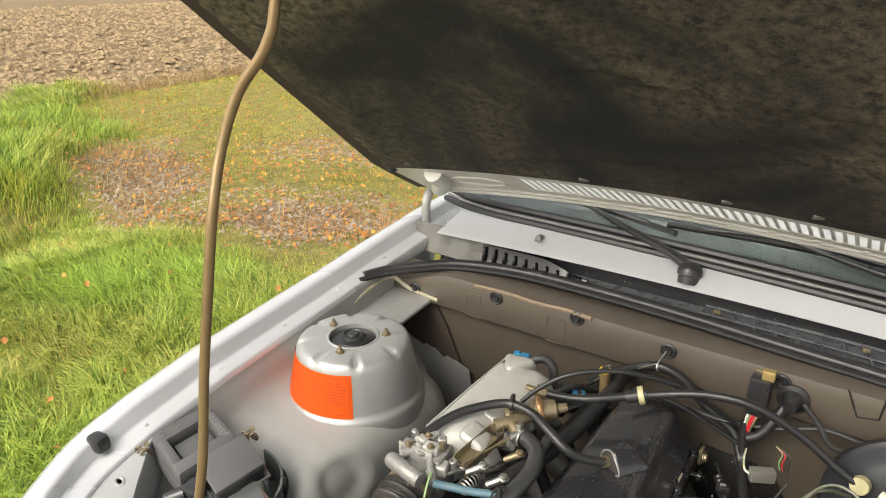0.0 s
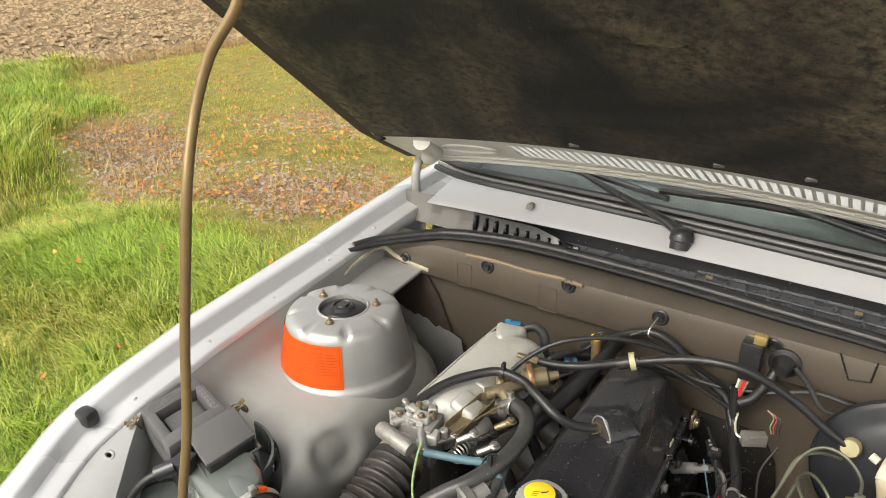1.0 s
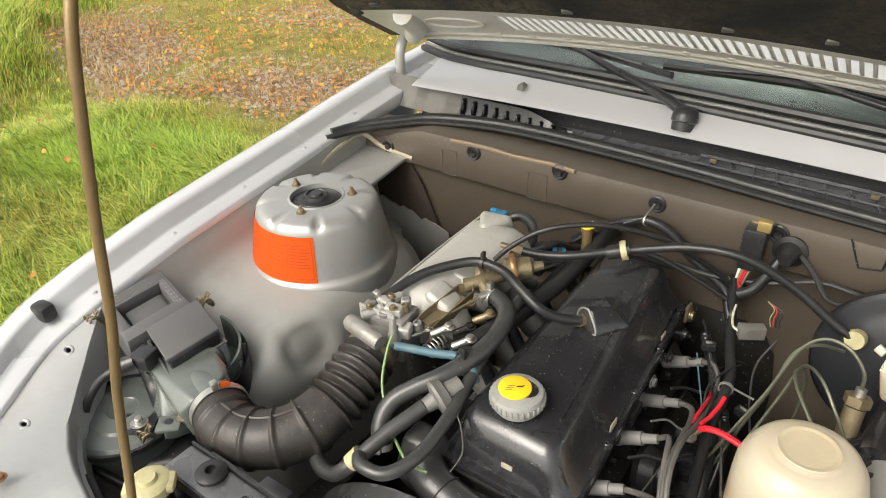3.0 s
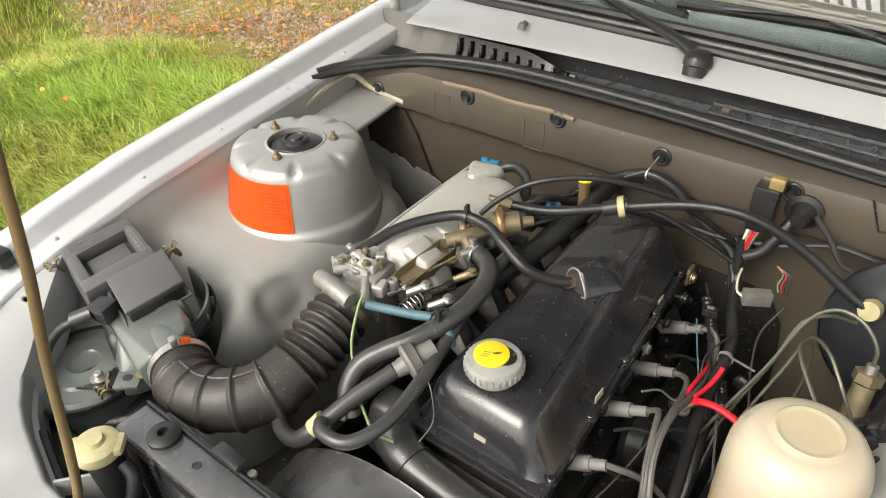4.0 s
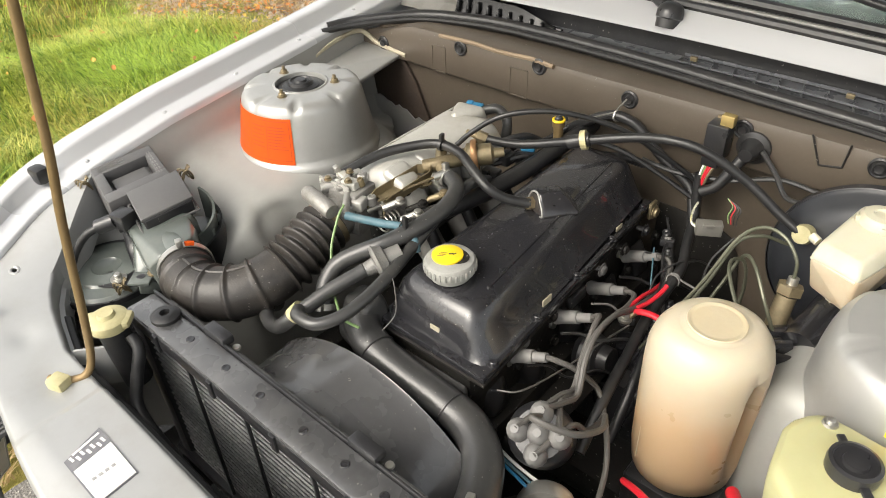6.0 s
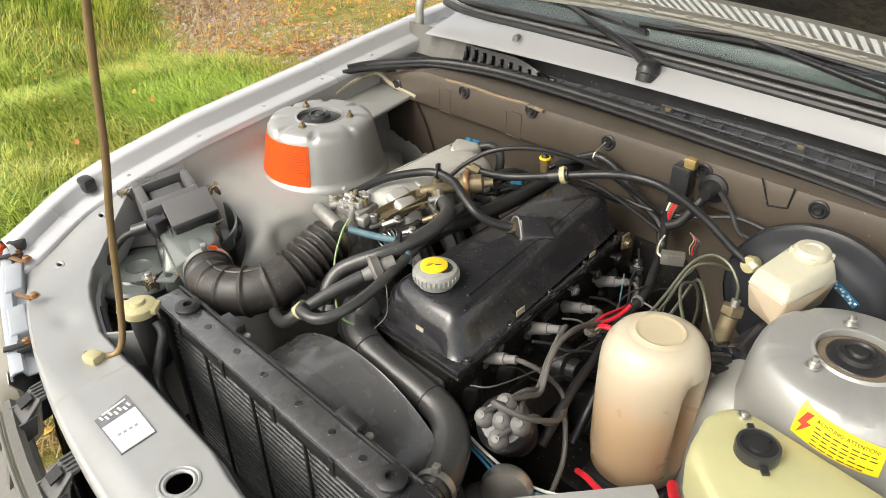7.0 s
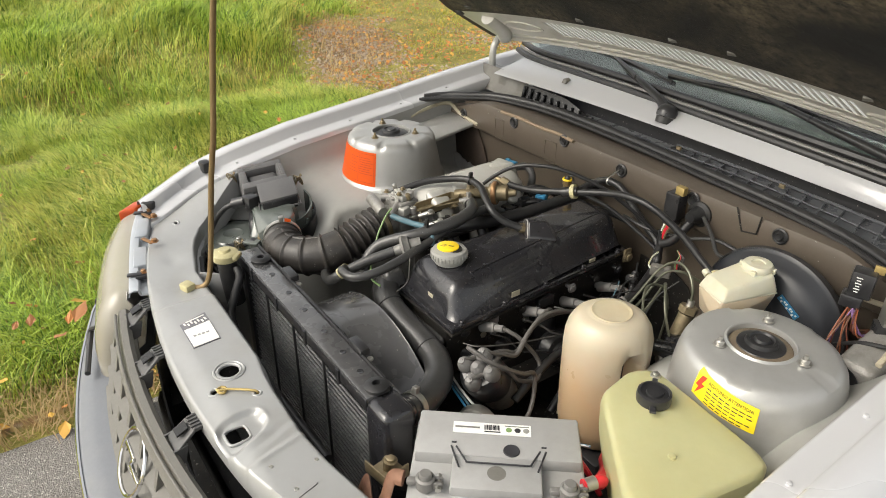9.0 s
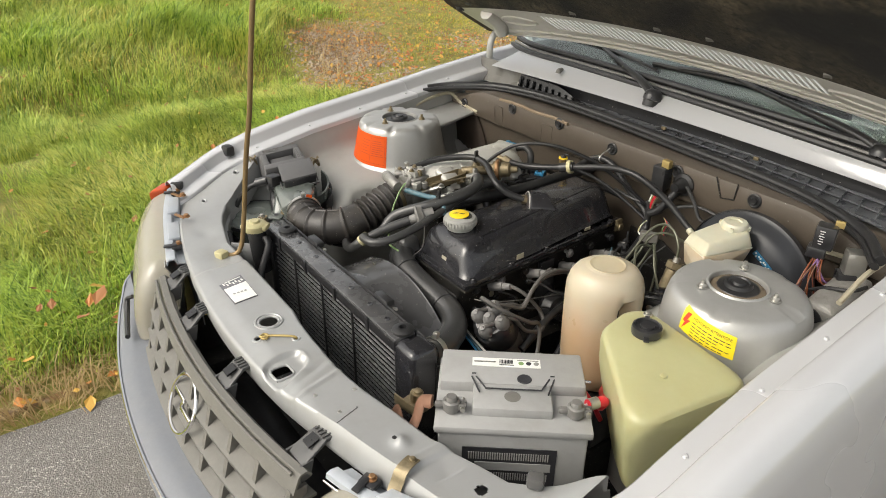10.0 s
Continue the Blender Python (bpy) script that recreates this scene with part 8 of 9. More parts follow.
PIPES = [
    [(0.362, 0.083, 0.80), (0.358, 0.085, 0.825), (0.335, 0.095, 0.845), (0.305, 0.10, 0.845), (0.28, 0.09, 0.82), (0.26, 0.06, 0.76), (0.235, 0.03, 0.70), (0.21, 0.0, 0.64)],
    [(0.362, 0.0, 0.738), (0.34, -0.005, 0.765), (0.31, 0.02, 0.79), (0.29, 0.05, 0.80), (0.285, 0.08, 0.795), (0.295, 0.10, 0.78), (0.30, 0.11, 0.72), (0.29, 0.10, 0.60)],
    [(0.372, 0.03, 0.738), (0.345, 0.04, 0.78), (0.315, 0.07, 0.805), (0.29, 0.10, 0.79), (0.275, 0.085, 0.74), (0.25, 0.05, 0.66)],
    [(0.33, 0.15, 0.80), (0.30, 0.125, 0.815), (0.275, 0.11, 0.80), (0.26, 0.08, 0.745), (0.24, 0.045, 0.69), (0.22, 0.02, 0.62)],
]
PIPEMAT = mk("olive_brake_pipe", (0.12, 0.125, 0.09), 0.4, 0.4, (0.2, 0.19, 0.14), 0.5, 40)
for p in PIPES:
    hose("brake_pipe", "thin olive coated steel brake pipe", "pipe", p, 0.0025, PIPEMAT, 8, (), "brake pipes")

# ---- wiring against the firewall ----
hose("wiring_loom", "thick taped wiring loom clipped to the firewall", "wiring loom", [(-0.14, 0.28, 0.76), (-0.10, 0.272, 0.795), (-0.06, 0.262, 0.825), (-0.03, 0.255, 0.845), (0.0, 0.255, 0.855), (0.035, 0.258, 0.845), (0.07, 0.26, 0.815), (0.11, 0.262, 0.785), (0.14, 0.262, 0.765), (0.155, 0.25, 0.74), (0.17, 0.225, 0.715), (0.185, 0.18, 0.70)], 0.0085, RUBBER)
hose("wiring_loom", "taped wiring loom dropping beside the engine", "wiring loom", [(0.155, 0.255, 0.80), (0.158, 0.25, 0.76), (0.165, 0.24, 0.73), (0.18, 0.19, 0.71), (0.20, 0.13, 0.705), (0.205, 0.07, 0.70), (0.205, 0.02, 0.685), (0.215, -0.05, 0.67), (0.225, -0.12, 0.66), (0.235, -0.2, 0.62)], 0.008, RUBBER)
hose("wiring_loom", "taped loom running to the firewall grommet", "wiring loom", [(0.165, 0.245, 0.775), (0.185, 0.25, 0.79), (0.20, 0.262, 0.82), (0.216, 0.285, 0.857)], 0.009, RUBBER)
part_g = thing("loom_grommet", "large black rubber loom grommet", "grommet", (0.218, 0.285, 0.857))
part("boot", lathe([(0.026, 0), (0.026, 0.005), (0.018, 0.008), (0.014, 0.022), (0.010, 0.035), (0.0, 0.035)], 20, pose(0.218, 0.2805, 0.857, 90)), RUBBER, part_g)
hose("firewall_cable", "grey cable crossing the firewall", "cable", [(0.235, 0.265, 0.862), (0.262, 0.262, 0.835), (0.29, 0.255, 0.805), (0.33, 0.26, 0.81), (0.37, 0.268, 0.83), (0.39, 0.27, 0.835)], 0.004, HOSE, 8)
hose("firewall_cable", "thin black cable along the lower firewall", "cable", [(0.06, 0.24, 0.80), (0.12, 0.252, 0.79), (0.2, 0.262, 0.80), (0.27, 0.266, 0.825), (0.33, 0.27, 0.82)], 0.004, HOSE, 8)
hose("firewall_cable", "thin black cable crossing behind the engine", "cable", [(-0.02, 0.18, 0.84), (0.04, 0.21, 0.82), (0.10, 0.235, 0.785), (0.15, 0.25, 0.755)], 0.0042, RUBBER, 8)
tie = thing("loom_tie", "grey cable tie hanging the loom", "cable tie", (0.0, 0.27, 0.86))
part("tie", join(tube([(0.002, 0.274, 0.878), (-0.004, 0.25, 0.862), (-0.002, 0.246, 0.85), (0.004, 0.262, 0.845)], 0.0016, 6), tube([(-0.004, 0.25, 0.862), (-0.03, 0.225, 0.855)], 0.0014, 6, curve=False)), STEEL, tie)
rl = thing("relay", "black relay on a gold bracket at the firewall", "relay", (0.17, 0.27, 0.84))
part("case", box((0.168, 0.264, 0.862), (0.034, 0.03, 0.055), 0.003), PLASTIC, rl)
part("bracket", box((0.178, 0.262, 0.897), (0.02, 0.014, 0.018), 0.0015), GOLD, rl, "gold passivated bracket")
part("plug", box((0.166, 0.262, 0.828), (0.028, 0.026, 0.02), 0.003), PLASTIC, rl)
part("backplate", box((0.170, 0.2795, 0.868), (0.03, 0.006, 0.05), 0.001), BRASS, rl)
for k, mt in enumerate((WHITE, GREEN, RED, RED, BRASS)):
    hose("wire", "bare coloured wire out of the relay plug", "wire", [(0.158 + 0.004 * k, 0.256, 0.822), (0.156 + 0.003 * k, 0.25, 0.80), (0.155 + 0.002 * k, 0.25, 0.775), (0.158, 0.25, 0.755)], 0.0022, mt, 6, (), "relay wires")
cn = thing("connector", "grey plastic plug hanging from coloured wires", "connector", (0.205, 0.21, 0.74))
part("shell", box((0.203, 0.205, 0.742), (0.04, 0.018, 0.022), 0.002, 30), GREYPLASTIC, cn)
part("latch", box((0.205, 0.195, 0.752), (0.016, 0.006, 0.006), 0.001, 30), GREYPLASTIC, cn)
for k, mt in enumerate((WHITE, GREEN, CREAM)):
    part("wire", tube([(0.186, 0.198 + 0.003 * k, 0.74), (0.176, 0.2, 0.745), (0.17, 0.215, 0.755), (0.168, 0.235, 0.76)], 0.0018, 6), mt, cn)
for k, mt in enumerate((GREEN, RED, RUBBER, RUBBER)):
    hose("wire", "short loose coloured wire near the servo", "wire", [(0.212, 0.235, 0.785), (0.224 + 0.004 * k, 0.228, 0.778), (0.222 + 0.005 * k, 0.222, 0.764), (0.226 + 0.004 * k, 0.22, 0.752)], 0.0009, mt, 6, (), "loose wires")
RELAYS = (((0.557, 0.235, 0.885), 18, "black relay with white print on the bulkhead", PLASTIC), ((0.612, 0.25, 0.85), 40, "bright steel cased flasher relay", STEEL))
for (x, y, z), rz, lb, mt in RELAYS:
    r = thing("relay", lb, "relay", (x, y, z))
    part("case", box((x, y, z), (0.035, 0.03, 0.045), 0.003, rz), mt, r)
    part("plug", box((x - 0.005, y - 0.008, z - 0.03), (0.032, 0.028, 0.022), 0.003, rz), PLASTIC, r)
    if mt == PLASTIC:
        part("bracket", box((x + 0.014, y + 0.012, z + 0.026), (0.016, 0.006, 0.014), 0.001, rz), GOLD, r)
        mm = Matrix.Translation((x, y, z)) @ pose(0, 0, 0, 0, 0, rz)
        for k in range(6):
            part("print_bar", box((0, 0, 0), (0.009 - 0.003 * (k % 2), 0.001, 0.0014), 0, m=mm @ Matrix.Translation((-0.005, -0.0156, 0.014 - 0.005 * k))), WHITE, r)
WIRECOL = [mk("brown_wire", (0.12, 0.035, 0.02), 0.4), mk("violet_wire", (0.2, 0.11, 0.26), 0.4), mk("orange_wire", (0.22, 0.06, 0.02), 0.4), RUST]
random.seed(11)
for k in range(14):
    a = Vector((0.555 + 0.004 * (k % 4), 0.22 + 0.004 * (k % 3), 0.85))
    b = Vector((0.595 - 0.005 * (k % 3), 0.26, 0.80)) if k % 2 else Vector((0.56 + 0.004 * (k % 5), 0.20, 0.75))
    mid = a.lerp(b, 0.5) + Vector((random.uniform(-0.01, 0.02), -0.03 + random.uniform(-0.01, 0.01), -0.015))
    hose("wire", "thin brown or violet relay wire", "wire", [a, a.lerp(mid, 0.5) + Vector((0, -0.01, 0.0)), mid, b], 0.0013, WIRECOL[(k * 3 // 2) % 4], 6, (), "relay wires")
mot = thing("wiper_motor", "grey cast wiper motor in the bay corner", "motor", (0.62, 0.2, 0.76))
part("case", hull([(0.585, 0.13, 0.74), (0.65, 0.13, 0.74), (0.585, 0.26, 0.76), (0.65, 0.27, 0.76), (0.59, 0.14, 0.80), (0.65, 0.14, 0.805), (0.59, 0.26, 0.825), (0.65, 0.27, 0.825)], 0.012), ALU, mot)
part("end_cap", lathe([(0, 0.012), (0.012, 0.012), (0.014, 0.004), (0.028, 0.002), (0.028, 0)], 24, pose(0.61, 0.128, 0.772, 90)), PLASTIC, mot)
hose("firewall_cable", "black cable over the wiper motor", "cable", [(0.56, 0.2, 0.78), (0.60, 0.19, 0.812), (0.64, 0.2, 0.822), (0.655, 0.22, 0.83)], 0.0035, RUBBER, 8)

# yellow warning sticker on the driver's side tower
def sticker_l():
    rows = []
    for i in range(9):
        row = []
        for k in range(21):
            a, z = 257 + 46 * k / 20, 0.806 - 0.018 * k / 20 + 0.040 * i / 8
            r = lerp_at(PROF_L, z) + 0.0012
            row.append((0.546 + r * math.cos(radians(a)), r * math.sin(radians(a)), z))
        rows.append(row)
    return sheet(rows)


wl = part("sticker", sticker_l(), YELLOW, TOWER_L, "yellow warning sticker with red lightning bolt")


def on_tower(bm, cx, cy, a0, z0, lift):
    """Wrap a flat drawing (x along the girth, y up) round the tower."""
    for v in bm.verts:
        z = z0 + v.co.y - 0.168 * v.co.x
        r = lerp_at(PROF_L, z) + lift
        a = radians(a0) + v.co.x / 0.136
        v.co = (cx + r * math.cos(a), cy + r * math.sin(a), z)
    return bm


def flat(poly):
    bm = bmesh.new()
    bm.faces.new([bm.verts.new((x, y, 0)) for x, y in poly])
    bmesh.ops.subdivide_edges(bm, edges=bm.edges[:], cuts=2)
    return bm


part("lightning", on_tower(flat([(0.010, 0.034), (0.020, 0.036), (0.014, 0.023), (0.021, 0.024), (0.006, 0.003), (0.010, 0.017), (0.004, 0.017)]), 0.546, 0.0, 257, 0.806, 0.0022), REDINK, wl)
part("print", on_tower(text_mesh("ACHTUNG! ATTENTION!", 0.0068, pose(0.025, 0.0305, 0)), 0.546, 0.0, 257, 0.806, 0.0022), INK, wl, "black heading in two languages")
for k in range(5):
    n = (7, 7, 5, 7, 6)[k]
    for j in range(n):
        x0, w = 0.026 + 0.0112 * j, 0.0092 - 0.002 * ((j + k) % 3 == 0)
        part("print_bar", on_tower(flat([(x0, 0.0), (x0 + w, 0.0), (x0 + w, 0.0015), (x0, 0.0015)]), 0.546, 0.0, 257, 0.8305 - 0.0054 * k, 0.0022), INK, wl)

# ---- wipers, jets ----
def wiper(label, piv, tip0, tip1, elbow):
    w = thing("wiper", label, "wiper", piv)
    px, py, pz = piv
    part("pivot_cap", lathe([(0.020, -0.015), (0.021, 0.0), (0.0235, 0.002), (0.0235, 0.012), (0.020, 0.022), (0.012, 0.028), (0, 0.029)], 24, Matrix.Translation(piv) @ pose(0, 0, 0, -18, 0, 0)), PLASTIC, w)
    part("arm", tube([(px, py, pz + 0.016), Vector(piv).lerp(Vector(elbow), 0.2) + Vector((0, 0, 0.022)), Vector(piv).lerp(Vector(elbow), 0.6) + Vector((0, 0, 0.016)), Vector(elbow) + Vector((0, 0, 0.012))], 0.009, 10, radii=lambda t: 0.011 - 0.006 * t), PLASTIC, w)
    part("blade", tube([tip0, Vector(tip0).lerp(Vector(tip1), 0.5) + Vector((0, 0.01, 0.006)), tip1], 0.006, 8, oval=1.8), RUBBER, w)
    part("blade_frame", tube([Vector(tip0).lerp(Vector(tip1), 0.15) + Vector((0, 0, 0.008)), Vector(elbow) + Vector((0, 0, 0.014)), Vector(tip0).lerp(Vector(tip1), 0.85) + Vector((0, 0, 0.008))], 0.005, 8), PLASTIC, w)


wiper("black wiper arm and blade parked on the windscreen", (-0.018, 0.432, 0.965), (-0.50, 0.585, 1.02), (-0.08, 0.525, 1.012), (-0.30, 0.555, 1.018))
wiper("black wiper arm and blade of the far side", (0.52, 0.46, 0.975), (-0.10, 0.530, 1.026), (0.42, 0.520, 1.02), (0.14, 0.525, 1.03))
for x in (-0.355, 0.358):
    j = thing("washer_jet", "small grey washer jet on the scuttle", "washer jet", (x, 0.44, 0.965), "washer jets")
    part("nozzle", hull([(x + dx, y - 0.012, z) for dx, y, z in ((-0.009, 0.445, 0.962), (0.009, 0.445, 0.962), (-0.009, 0.465, 0.97), (0.009, 0.465, 0.97), (-0.006, 0.448, 0.974), (0.006, 0.448, 0.974), (0.0, 0.463, 0.977))], 0.002), GREYPLASTIC, j)

# ---- grass, leaves, stones and clods ----
def blade_mat(name, a, b, c):
    m, nt, p = nodes_of(name)
    g = nt.nodes.new("ShaderNodeNewGeometry")
    n = noise_tex(nt, 0.9, 4)
    col = mixc(nt, ramp(nt, g.outputs["Random Per Island"], 0.0, 0.75), a, b)
    mul = nt.nodes.new("ShaderNodeMath")
    mul.operation = "MULTIPLY"
    nt.links.new(ramp(nt, n.outputs["Fac"], 0.40, 0.62), mul.inputs[0])
    nt.links.new(ramp(nt, g.outputs["Random Per Island"], 0.15, 0.9), mul.inputs[1])
    col = mixc(nt, mul.outputs[0], col, c)
    nt.links.new(col, p.inputs["Base Color"])
    p.inputs["Roughness"].default_value = 0.5
    p.inputs["Subsurface Weight"].default_value = 0.0
    tr = nt.nodes.new("ShaderNodeBsdfTranslucent")
    nt.links.new(col, tr.inputs["Color"])
    mx = nt.nodes.new("ShaderNodeMixShader")
    mx.inputs[0].default_value = 0.3
    nt.links.new(p.outputs[0], mx.inputs[1])
    nt.links.new(tr.outputs[0], mx.inputs[2])
    nt.links.new(mx.outputs[0], nt.nodes["Material Output"].inputs["Surface"])
    return m


def grass(name, label, spots, height, width, lean, mat, seed):
    """Many bent blades in one mesh. spots: (x, y, scale) for each."""
    rng = np.random.default_rng(seed)
    n = len(spots)
    P = np.array(spots)
    z0 = np.array([ground_z(x, y) for x, y, s in spots]) - 0.005
    h = height * P[:, 2] * rng.uniform(0.55, 1.15, n)
    az = 2.4 * np.sin(3.1 * P[:, 0] + 1.7 * P[:, 1]) + 2.2 * np.sin(2.9 * P[:, 1] - 4.3 * P[:, 0] + 1.0) + rng.normal(0, 1.5, n)
    wind = 0.5 * np.sin(P[:, 0] * 1.3 + P[:, 1] * 0.9)
    bend = h * lean * rng.uniform(0.3, 1.3, n)
    dx, dy = np.cos(az) * bend + wind * 0.25 * h, np.sin(az) * bend + 0.3 * h * np.cos(P[:, 0])
    w = width * rng.uniform(0.6, 1.3, n) * np.sqrt(P[:, 2])
    px, py = -np.sin(az) * w, np.cos(az) * w
    V = np.zeros((n, 5, 3))
    V[:, 0] = np.stack([P[:, 0] - px, P[:, 1] - py, z0], 1)
    V[:, 1] = np.stack([P[:, 0] + px, P[:, 1] + py, z0], 1)
    V[:, 2] = np.stack([P[:, 0] + dx * 0.3 + px * 0.8, P[:, 1] + dy * 0.3 + py * 0.8, z0 + h * 0.6], 1)
    V[:, 3] = np.stack([P[:, 0] + dx * 0.3 - px * 0.8, P[:, 1] + dy * 0.3 - py * 0.8, z0 + h * 0.6], 1)
    V[:, 4] = np.stack([P[:, 0] + dx, P[:, 1] + dy, z0 + h * rng.uniform(0.72, 1.0, n)], 1)
    F = []
    for k in range(n):
        b = 5 * k
        F += [(b, b + 1, b + 2, b + 3), (b + 3, b + 2, b + 4)]
    me = bpy.data.meshes.new(name)
    me.from_pydata(V.reshape(-1, 3).tolist(), [], F)
    me.materials.append(mat)
    return tagged(new(name, me), label, "grass", kind="stuff")


rng = np.random.default_rng(3)


def scatter(n, x0, x1, y0, y1, keep):
    out = []
    while len(out) < n:
        x = x0 + (x1 - x0) * rng.random() ** 1.0
        y = rng.uniform(y0, y1)
        s = keep(x, y)
        if s > 0 and rng.random() < min(1, s * 1.2):
            out.append((x, y, s))
    return out


def clump(x, y):
    return 0.75 + 0.75 * noise.noise((x * 1.6, y * 1.6, 11)) + 0.3 * noise.noise((x * 5, y * 5, 3))


def tall_here(x, y):
    edge = -0.96 + 0.06 * noise.noise((0, y * 3, 2))
    if x > edge:
        return 0
    b = lush(x, y) * (1 - min(1, 2.2 * bare(x, y)))
    near = 0.45 + 0.55 * ease(0.05, 0.7, edge - x)
    return max(0.0, b * clump(x, y) * near)


def short_here(x, y):
    if x > -0.97 or x < -10.5:
        return 0
    return max(0.0, (1 - 0.85 * min(1, bare(x, y))) * (0.65 + 0.6 * noise.noise((x * 2.5, y * 2.5, 8))))


TALL = blade_mat("lush_grass_blades", (0.06, 0.16, 0.015), (0.53, 0.68, 0.10), (0.72, 0.63, 0.18))
SHORT = blade_mat("mown_grass_blades", (0.28, 0.33, 0.035), (0.58, 0.53, 0.085), (0.66, 0.46, 0.09))
grass("tall_grass", "long lush green verge grass bending over", scatter(80000, -4.6, -0.95, -2.2, 2.6, tall_here), 0.19, 0.0024, 1.0, TALL, 21)
grass("tall_grass", "long lush green grass on the far bank", scatter(66000, -9.8, -4.3, -2.6, 4.8, tall_here), 0.26, 0.0046, 0.9, TALL, 22)
grass("short_grass", "short yellowing mown grass", scatter(80000, -10.3, -1.0, -0.5, 9.5, short_here), 0.055, 0.0032, 0.8, SHORT, 23)
DRY = blade_mat("straw", (0.38, 0.27, 0.11), (0.58, 0.45, 0.22), (0.3, 0.15, 0.055))
grass("dry_grass", "dry brown stalks among the verge grass", scatter(13000, -9.5, -0.93, -2.4, 6.0, lambda x, y: 0.2 + 0.9 * min(1, 1.8 * bare(x, y)) + 0.9 * max(0, noise.noise((x * 1.1, y * 1.1, 31)))), 0.13, 0.0022, 1.4, DRY, 24)


def leaf_mat():
    m, nt, p = nodes_of("fallen_leaf")
    g = nt.nodes.new("ShaderNodeNewGeometry")
    c = mixc(nt, ramp(nt, g.outputs["Random Per Island"], 0.0, 0.5), (0.24, 0.10, 0.035), (0.52, 0.2, 0.04))
    c = mixc(nt, ramp(nt, g.outputs["Random Per Island"], 0.6, 0.9), c, (0.6, 0.36, 0.06))
    nt.links.new(c, p.inputs["Base Color"])
    p.inputs["Roughness"].default_value = 0.6
    return m


def leaves(n):
    V, F = [], []
    r = random.Random(9)
    while len(F) < n * 2:
        x, y = r.uniform(-8.5, -0.9), r.uniform(-2.2, 8)
        want = 0.07 + 0.4 * ease(-1.7, -1.0, x) + (2.4 * min(1, bare(x, y) * 2.5) if x < -1.4 else 0.0) + (0.6 if y > 2.0 else 0) + 3.0 * math.exp(-((x + 3.1) / 1.2) ** 2 - ((y - 2.45) / 0.55) ** 2)
        if r.random() > want / 2:
            continue
        z = ground_z(x, y) + (0.02 if bare(x, y) > 0.2 else 0.05 if y > 2.2 else r.uniform(0.05, 0.2))
        if x > ROAD_EDGE:
            z = 0.01
        s, a = r.choice((0.010, 0.012, 0.015, 0.018, 0.024)) * r.uniform(0.8, 1.2) * (1.6 if x > -1.3 else 1.0), r.uniform(0, 6.28)
        ca, sa = math.cos(a), math.sin(a)
        b = len(V)
        for u, v, w in ((-1, 0, 0.1), (-0.25, -0.65, 0.25), (1, 0, r.uniform(0, 0.4)), (-0.25, 0.65, 0.25), (0.35, -0.5, 0.1), (0.35, 0.5, 0.1)):
            V.append((x + s * (u * ca - v * sa), y + s * (u * sa + v * ca), z + s * w + 0.5 * s * u * math.sin(a * 3)))
        F += [(b, b + 1, b + 4, b + 2), (b, b + 2, b + 5, b + 3)]
    me = bpy.data.meshes.new("fallen_leaves")
    me.from_pydata(V, [], F)
    me.materials.append(leaf_mat())
    return tagged(new("fallen_leaves", me), "orange and yellow fallen leaves on the verge", "leaves", kind="stuff")


leaves(9500)
edge = [(-0.95 - 0.75 * abs(r1), y1, 0.8 + 0.5 * r1 * r1) for r1, y1 in zip(rng.normal(0, 0.45, 6500), rng.uniform(-2.4, 1.6, 6500))]
grass("dry_grass", "dry brown litter along the road edge", edge, 0.06, 0.0026, 1.8, DRY, 28)
fringe = [(-9.6 + r0 * 0.9 + 0.25 * math.sin(y0 * 0.8), y0, 0.9 + 0.4 * r0) for r0, y0 in zip(rng.random(3200), rng.uniform(1.5, 12.0, 3200))]
grass("dry_grass", "dry straw along the edge of the field", fringe, 0.17, 0.004, 1.5, DRY, 27)


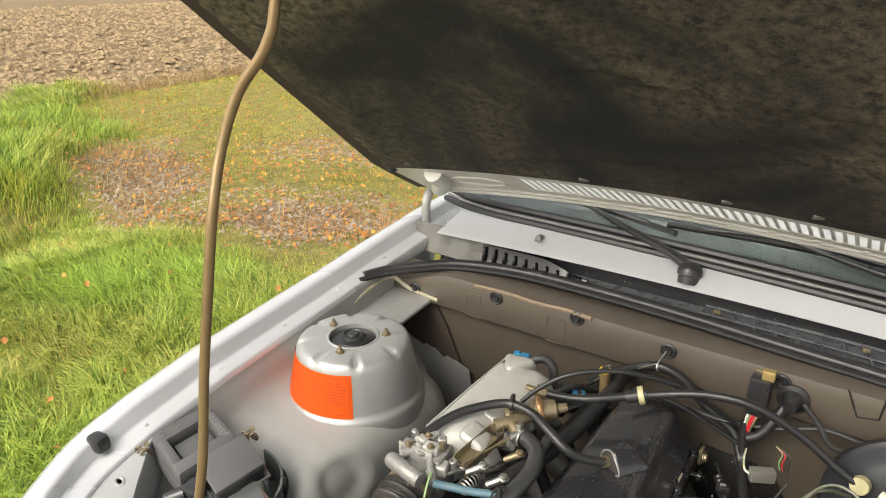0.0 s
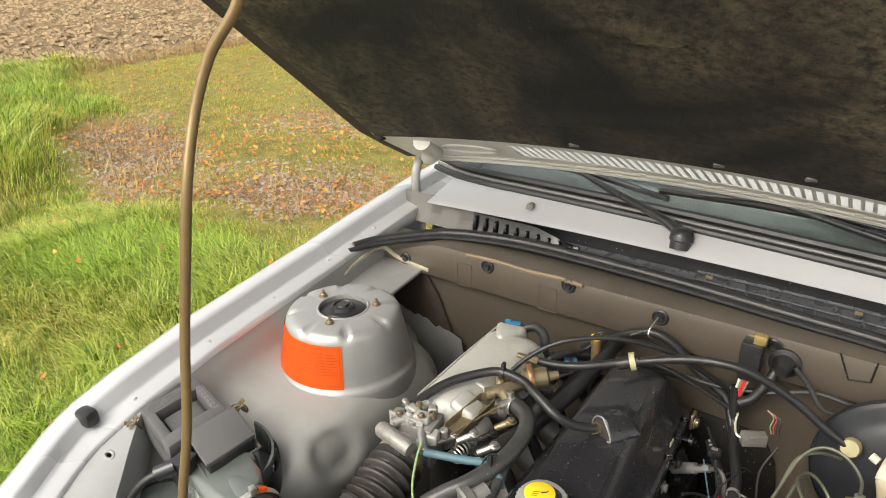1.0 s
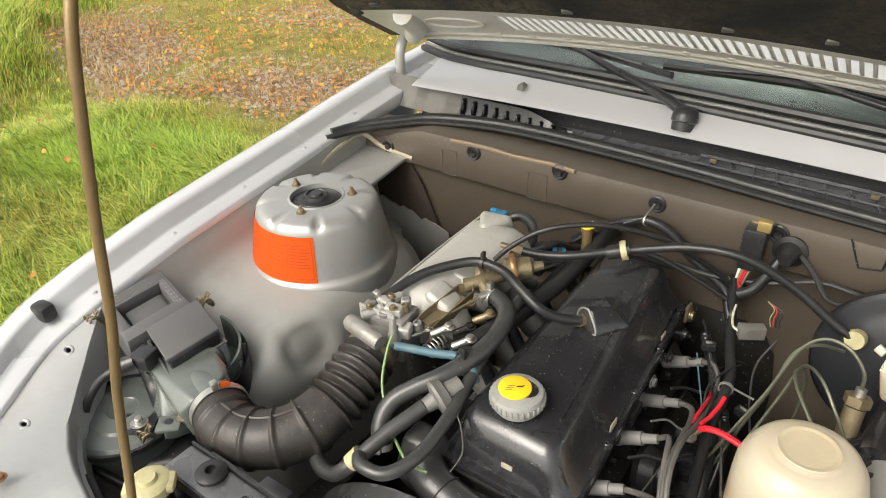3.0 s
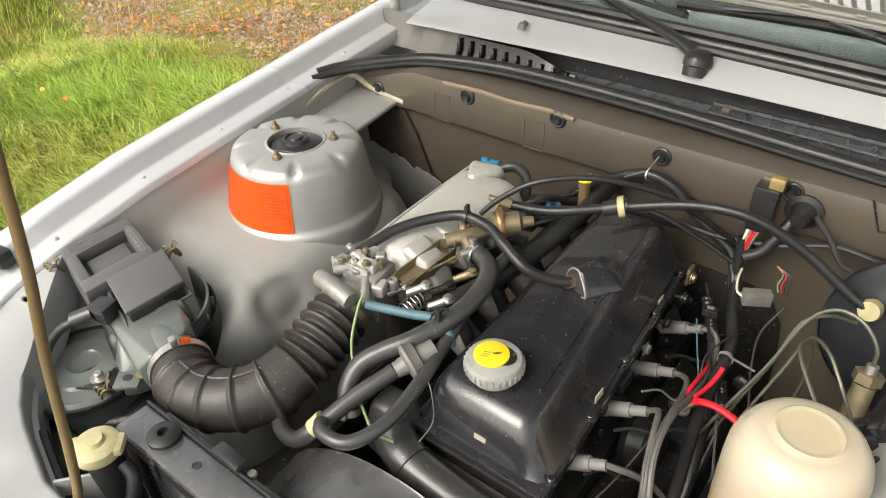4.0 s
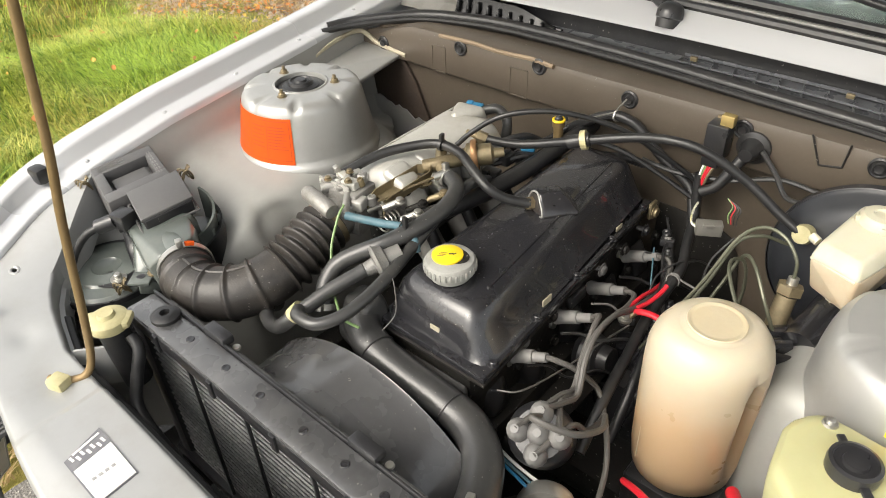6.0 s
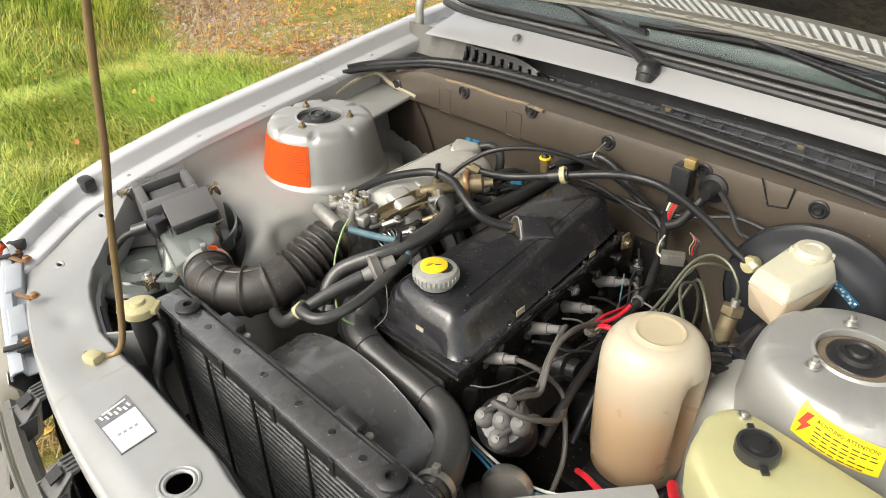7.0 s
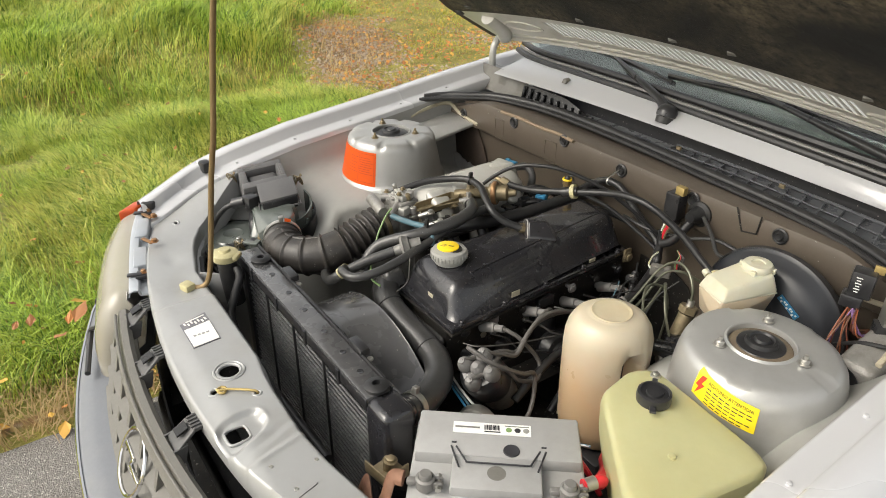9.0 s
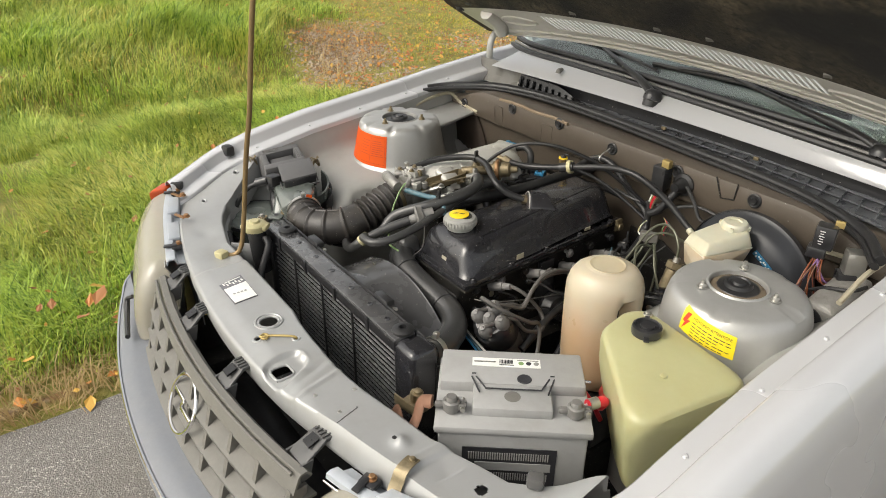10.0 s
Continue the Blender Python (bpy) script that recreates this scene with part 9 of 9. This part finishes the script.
def lumps(name, label, cat, spots, mat, seed):
    """Rough little lumps, each an eight-sided stone or clod."""
    r = random.Random(seed)
    V, F = [], []
    for x, y, s in spots:
        z = ground_z(x, y)
        b = len(V)
        for u, v, w in ((1, 0, 0), (0.3, 0.95, 0), (-0.8, 0.6, 0), (-0.8, -0.6, 0), (0.3, -0.95, 0), (0.5, 0.3, 0.6), (-0.4, 0.45, 0.7), (-0.3, -0.5, 0.6), (0.1, 0, 0.85)):
            V.append((x + s * u * r.uniform(0.7, 1.3), y + s * v * r.uniform(0.7, 1.3), z - 0.2 * s + s * w * r.uniform(0.7, 1.3)))
        for f in ((0, 1, 5), (1, 2, 6), (2, 3, 6), (3, 7, 6), (3, 4, 7), (4, 0, 7), (0, 5, 7), (5, 1, 6), (5, 6, 8), (6, 7, 8), (7, 5, 8)):
            F.append(tuple(b + i for i in f))
    me = bpy.data.meshes.new(name)
    me.from_pydata(V, [], F)
    me.materials.append(mat)
    return tagged(new(name, me), label, cat, kind="stuff")


def lump_mat(name, a, b):
    m, nt, p = nodes_of(name)
    g = nt.nodes.new("ShaderNodeNewGeometry")
    n = noise_tex(nt, 60, 5)
    c = mixc(nt, g.outputs["Random Per Island"], a, b)
    c = mixc(nt, ramp(nt, n.outputs["Fac"], 0.3, 0.8), c, tuple(v * 0.6 for v in a))
    nt.links.new(c, p.inputs["Base Color"])
    p.inputs["Roughness"].default_value = 0.95
    return m


r9 = random.Random(4)
spots = []
while len(spots) < 4200:
    x, y = r9.uniform(-7.0, -1.3), r9.uniform(1.2, 4.2)
    if bare(x, y) > r9.uniform(0.0, 0.5):
        spots.append((x, y, r9.uniform(0.006, 0.022)))
lumps("gravel", "grey and brown gravel on the bare patch", "gravel", spots, lump_mat("gravel_stone", (0.5, 0.43, 0.34), (0.24, 0.165, 0.1)), 5)
spots = []
for _ in range(20000):
    d = 9.4 + 26 * r9.random() ** 1.5
    spots.append((-d, -0.86 + r9.uniform(0.3, 0.95) * d, r9.uniform(0.018, 0.05) * (0.6 + d / 18)))
lumps("soil_clods", "brown clods of the ploughed field", "soil", spots, lump_mat("dry_clod", (0.52, 0.385, 0.22), (0.17, 0.115, 0.06)), 6)
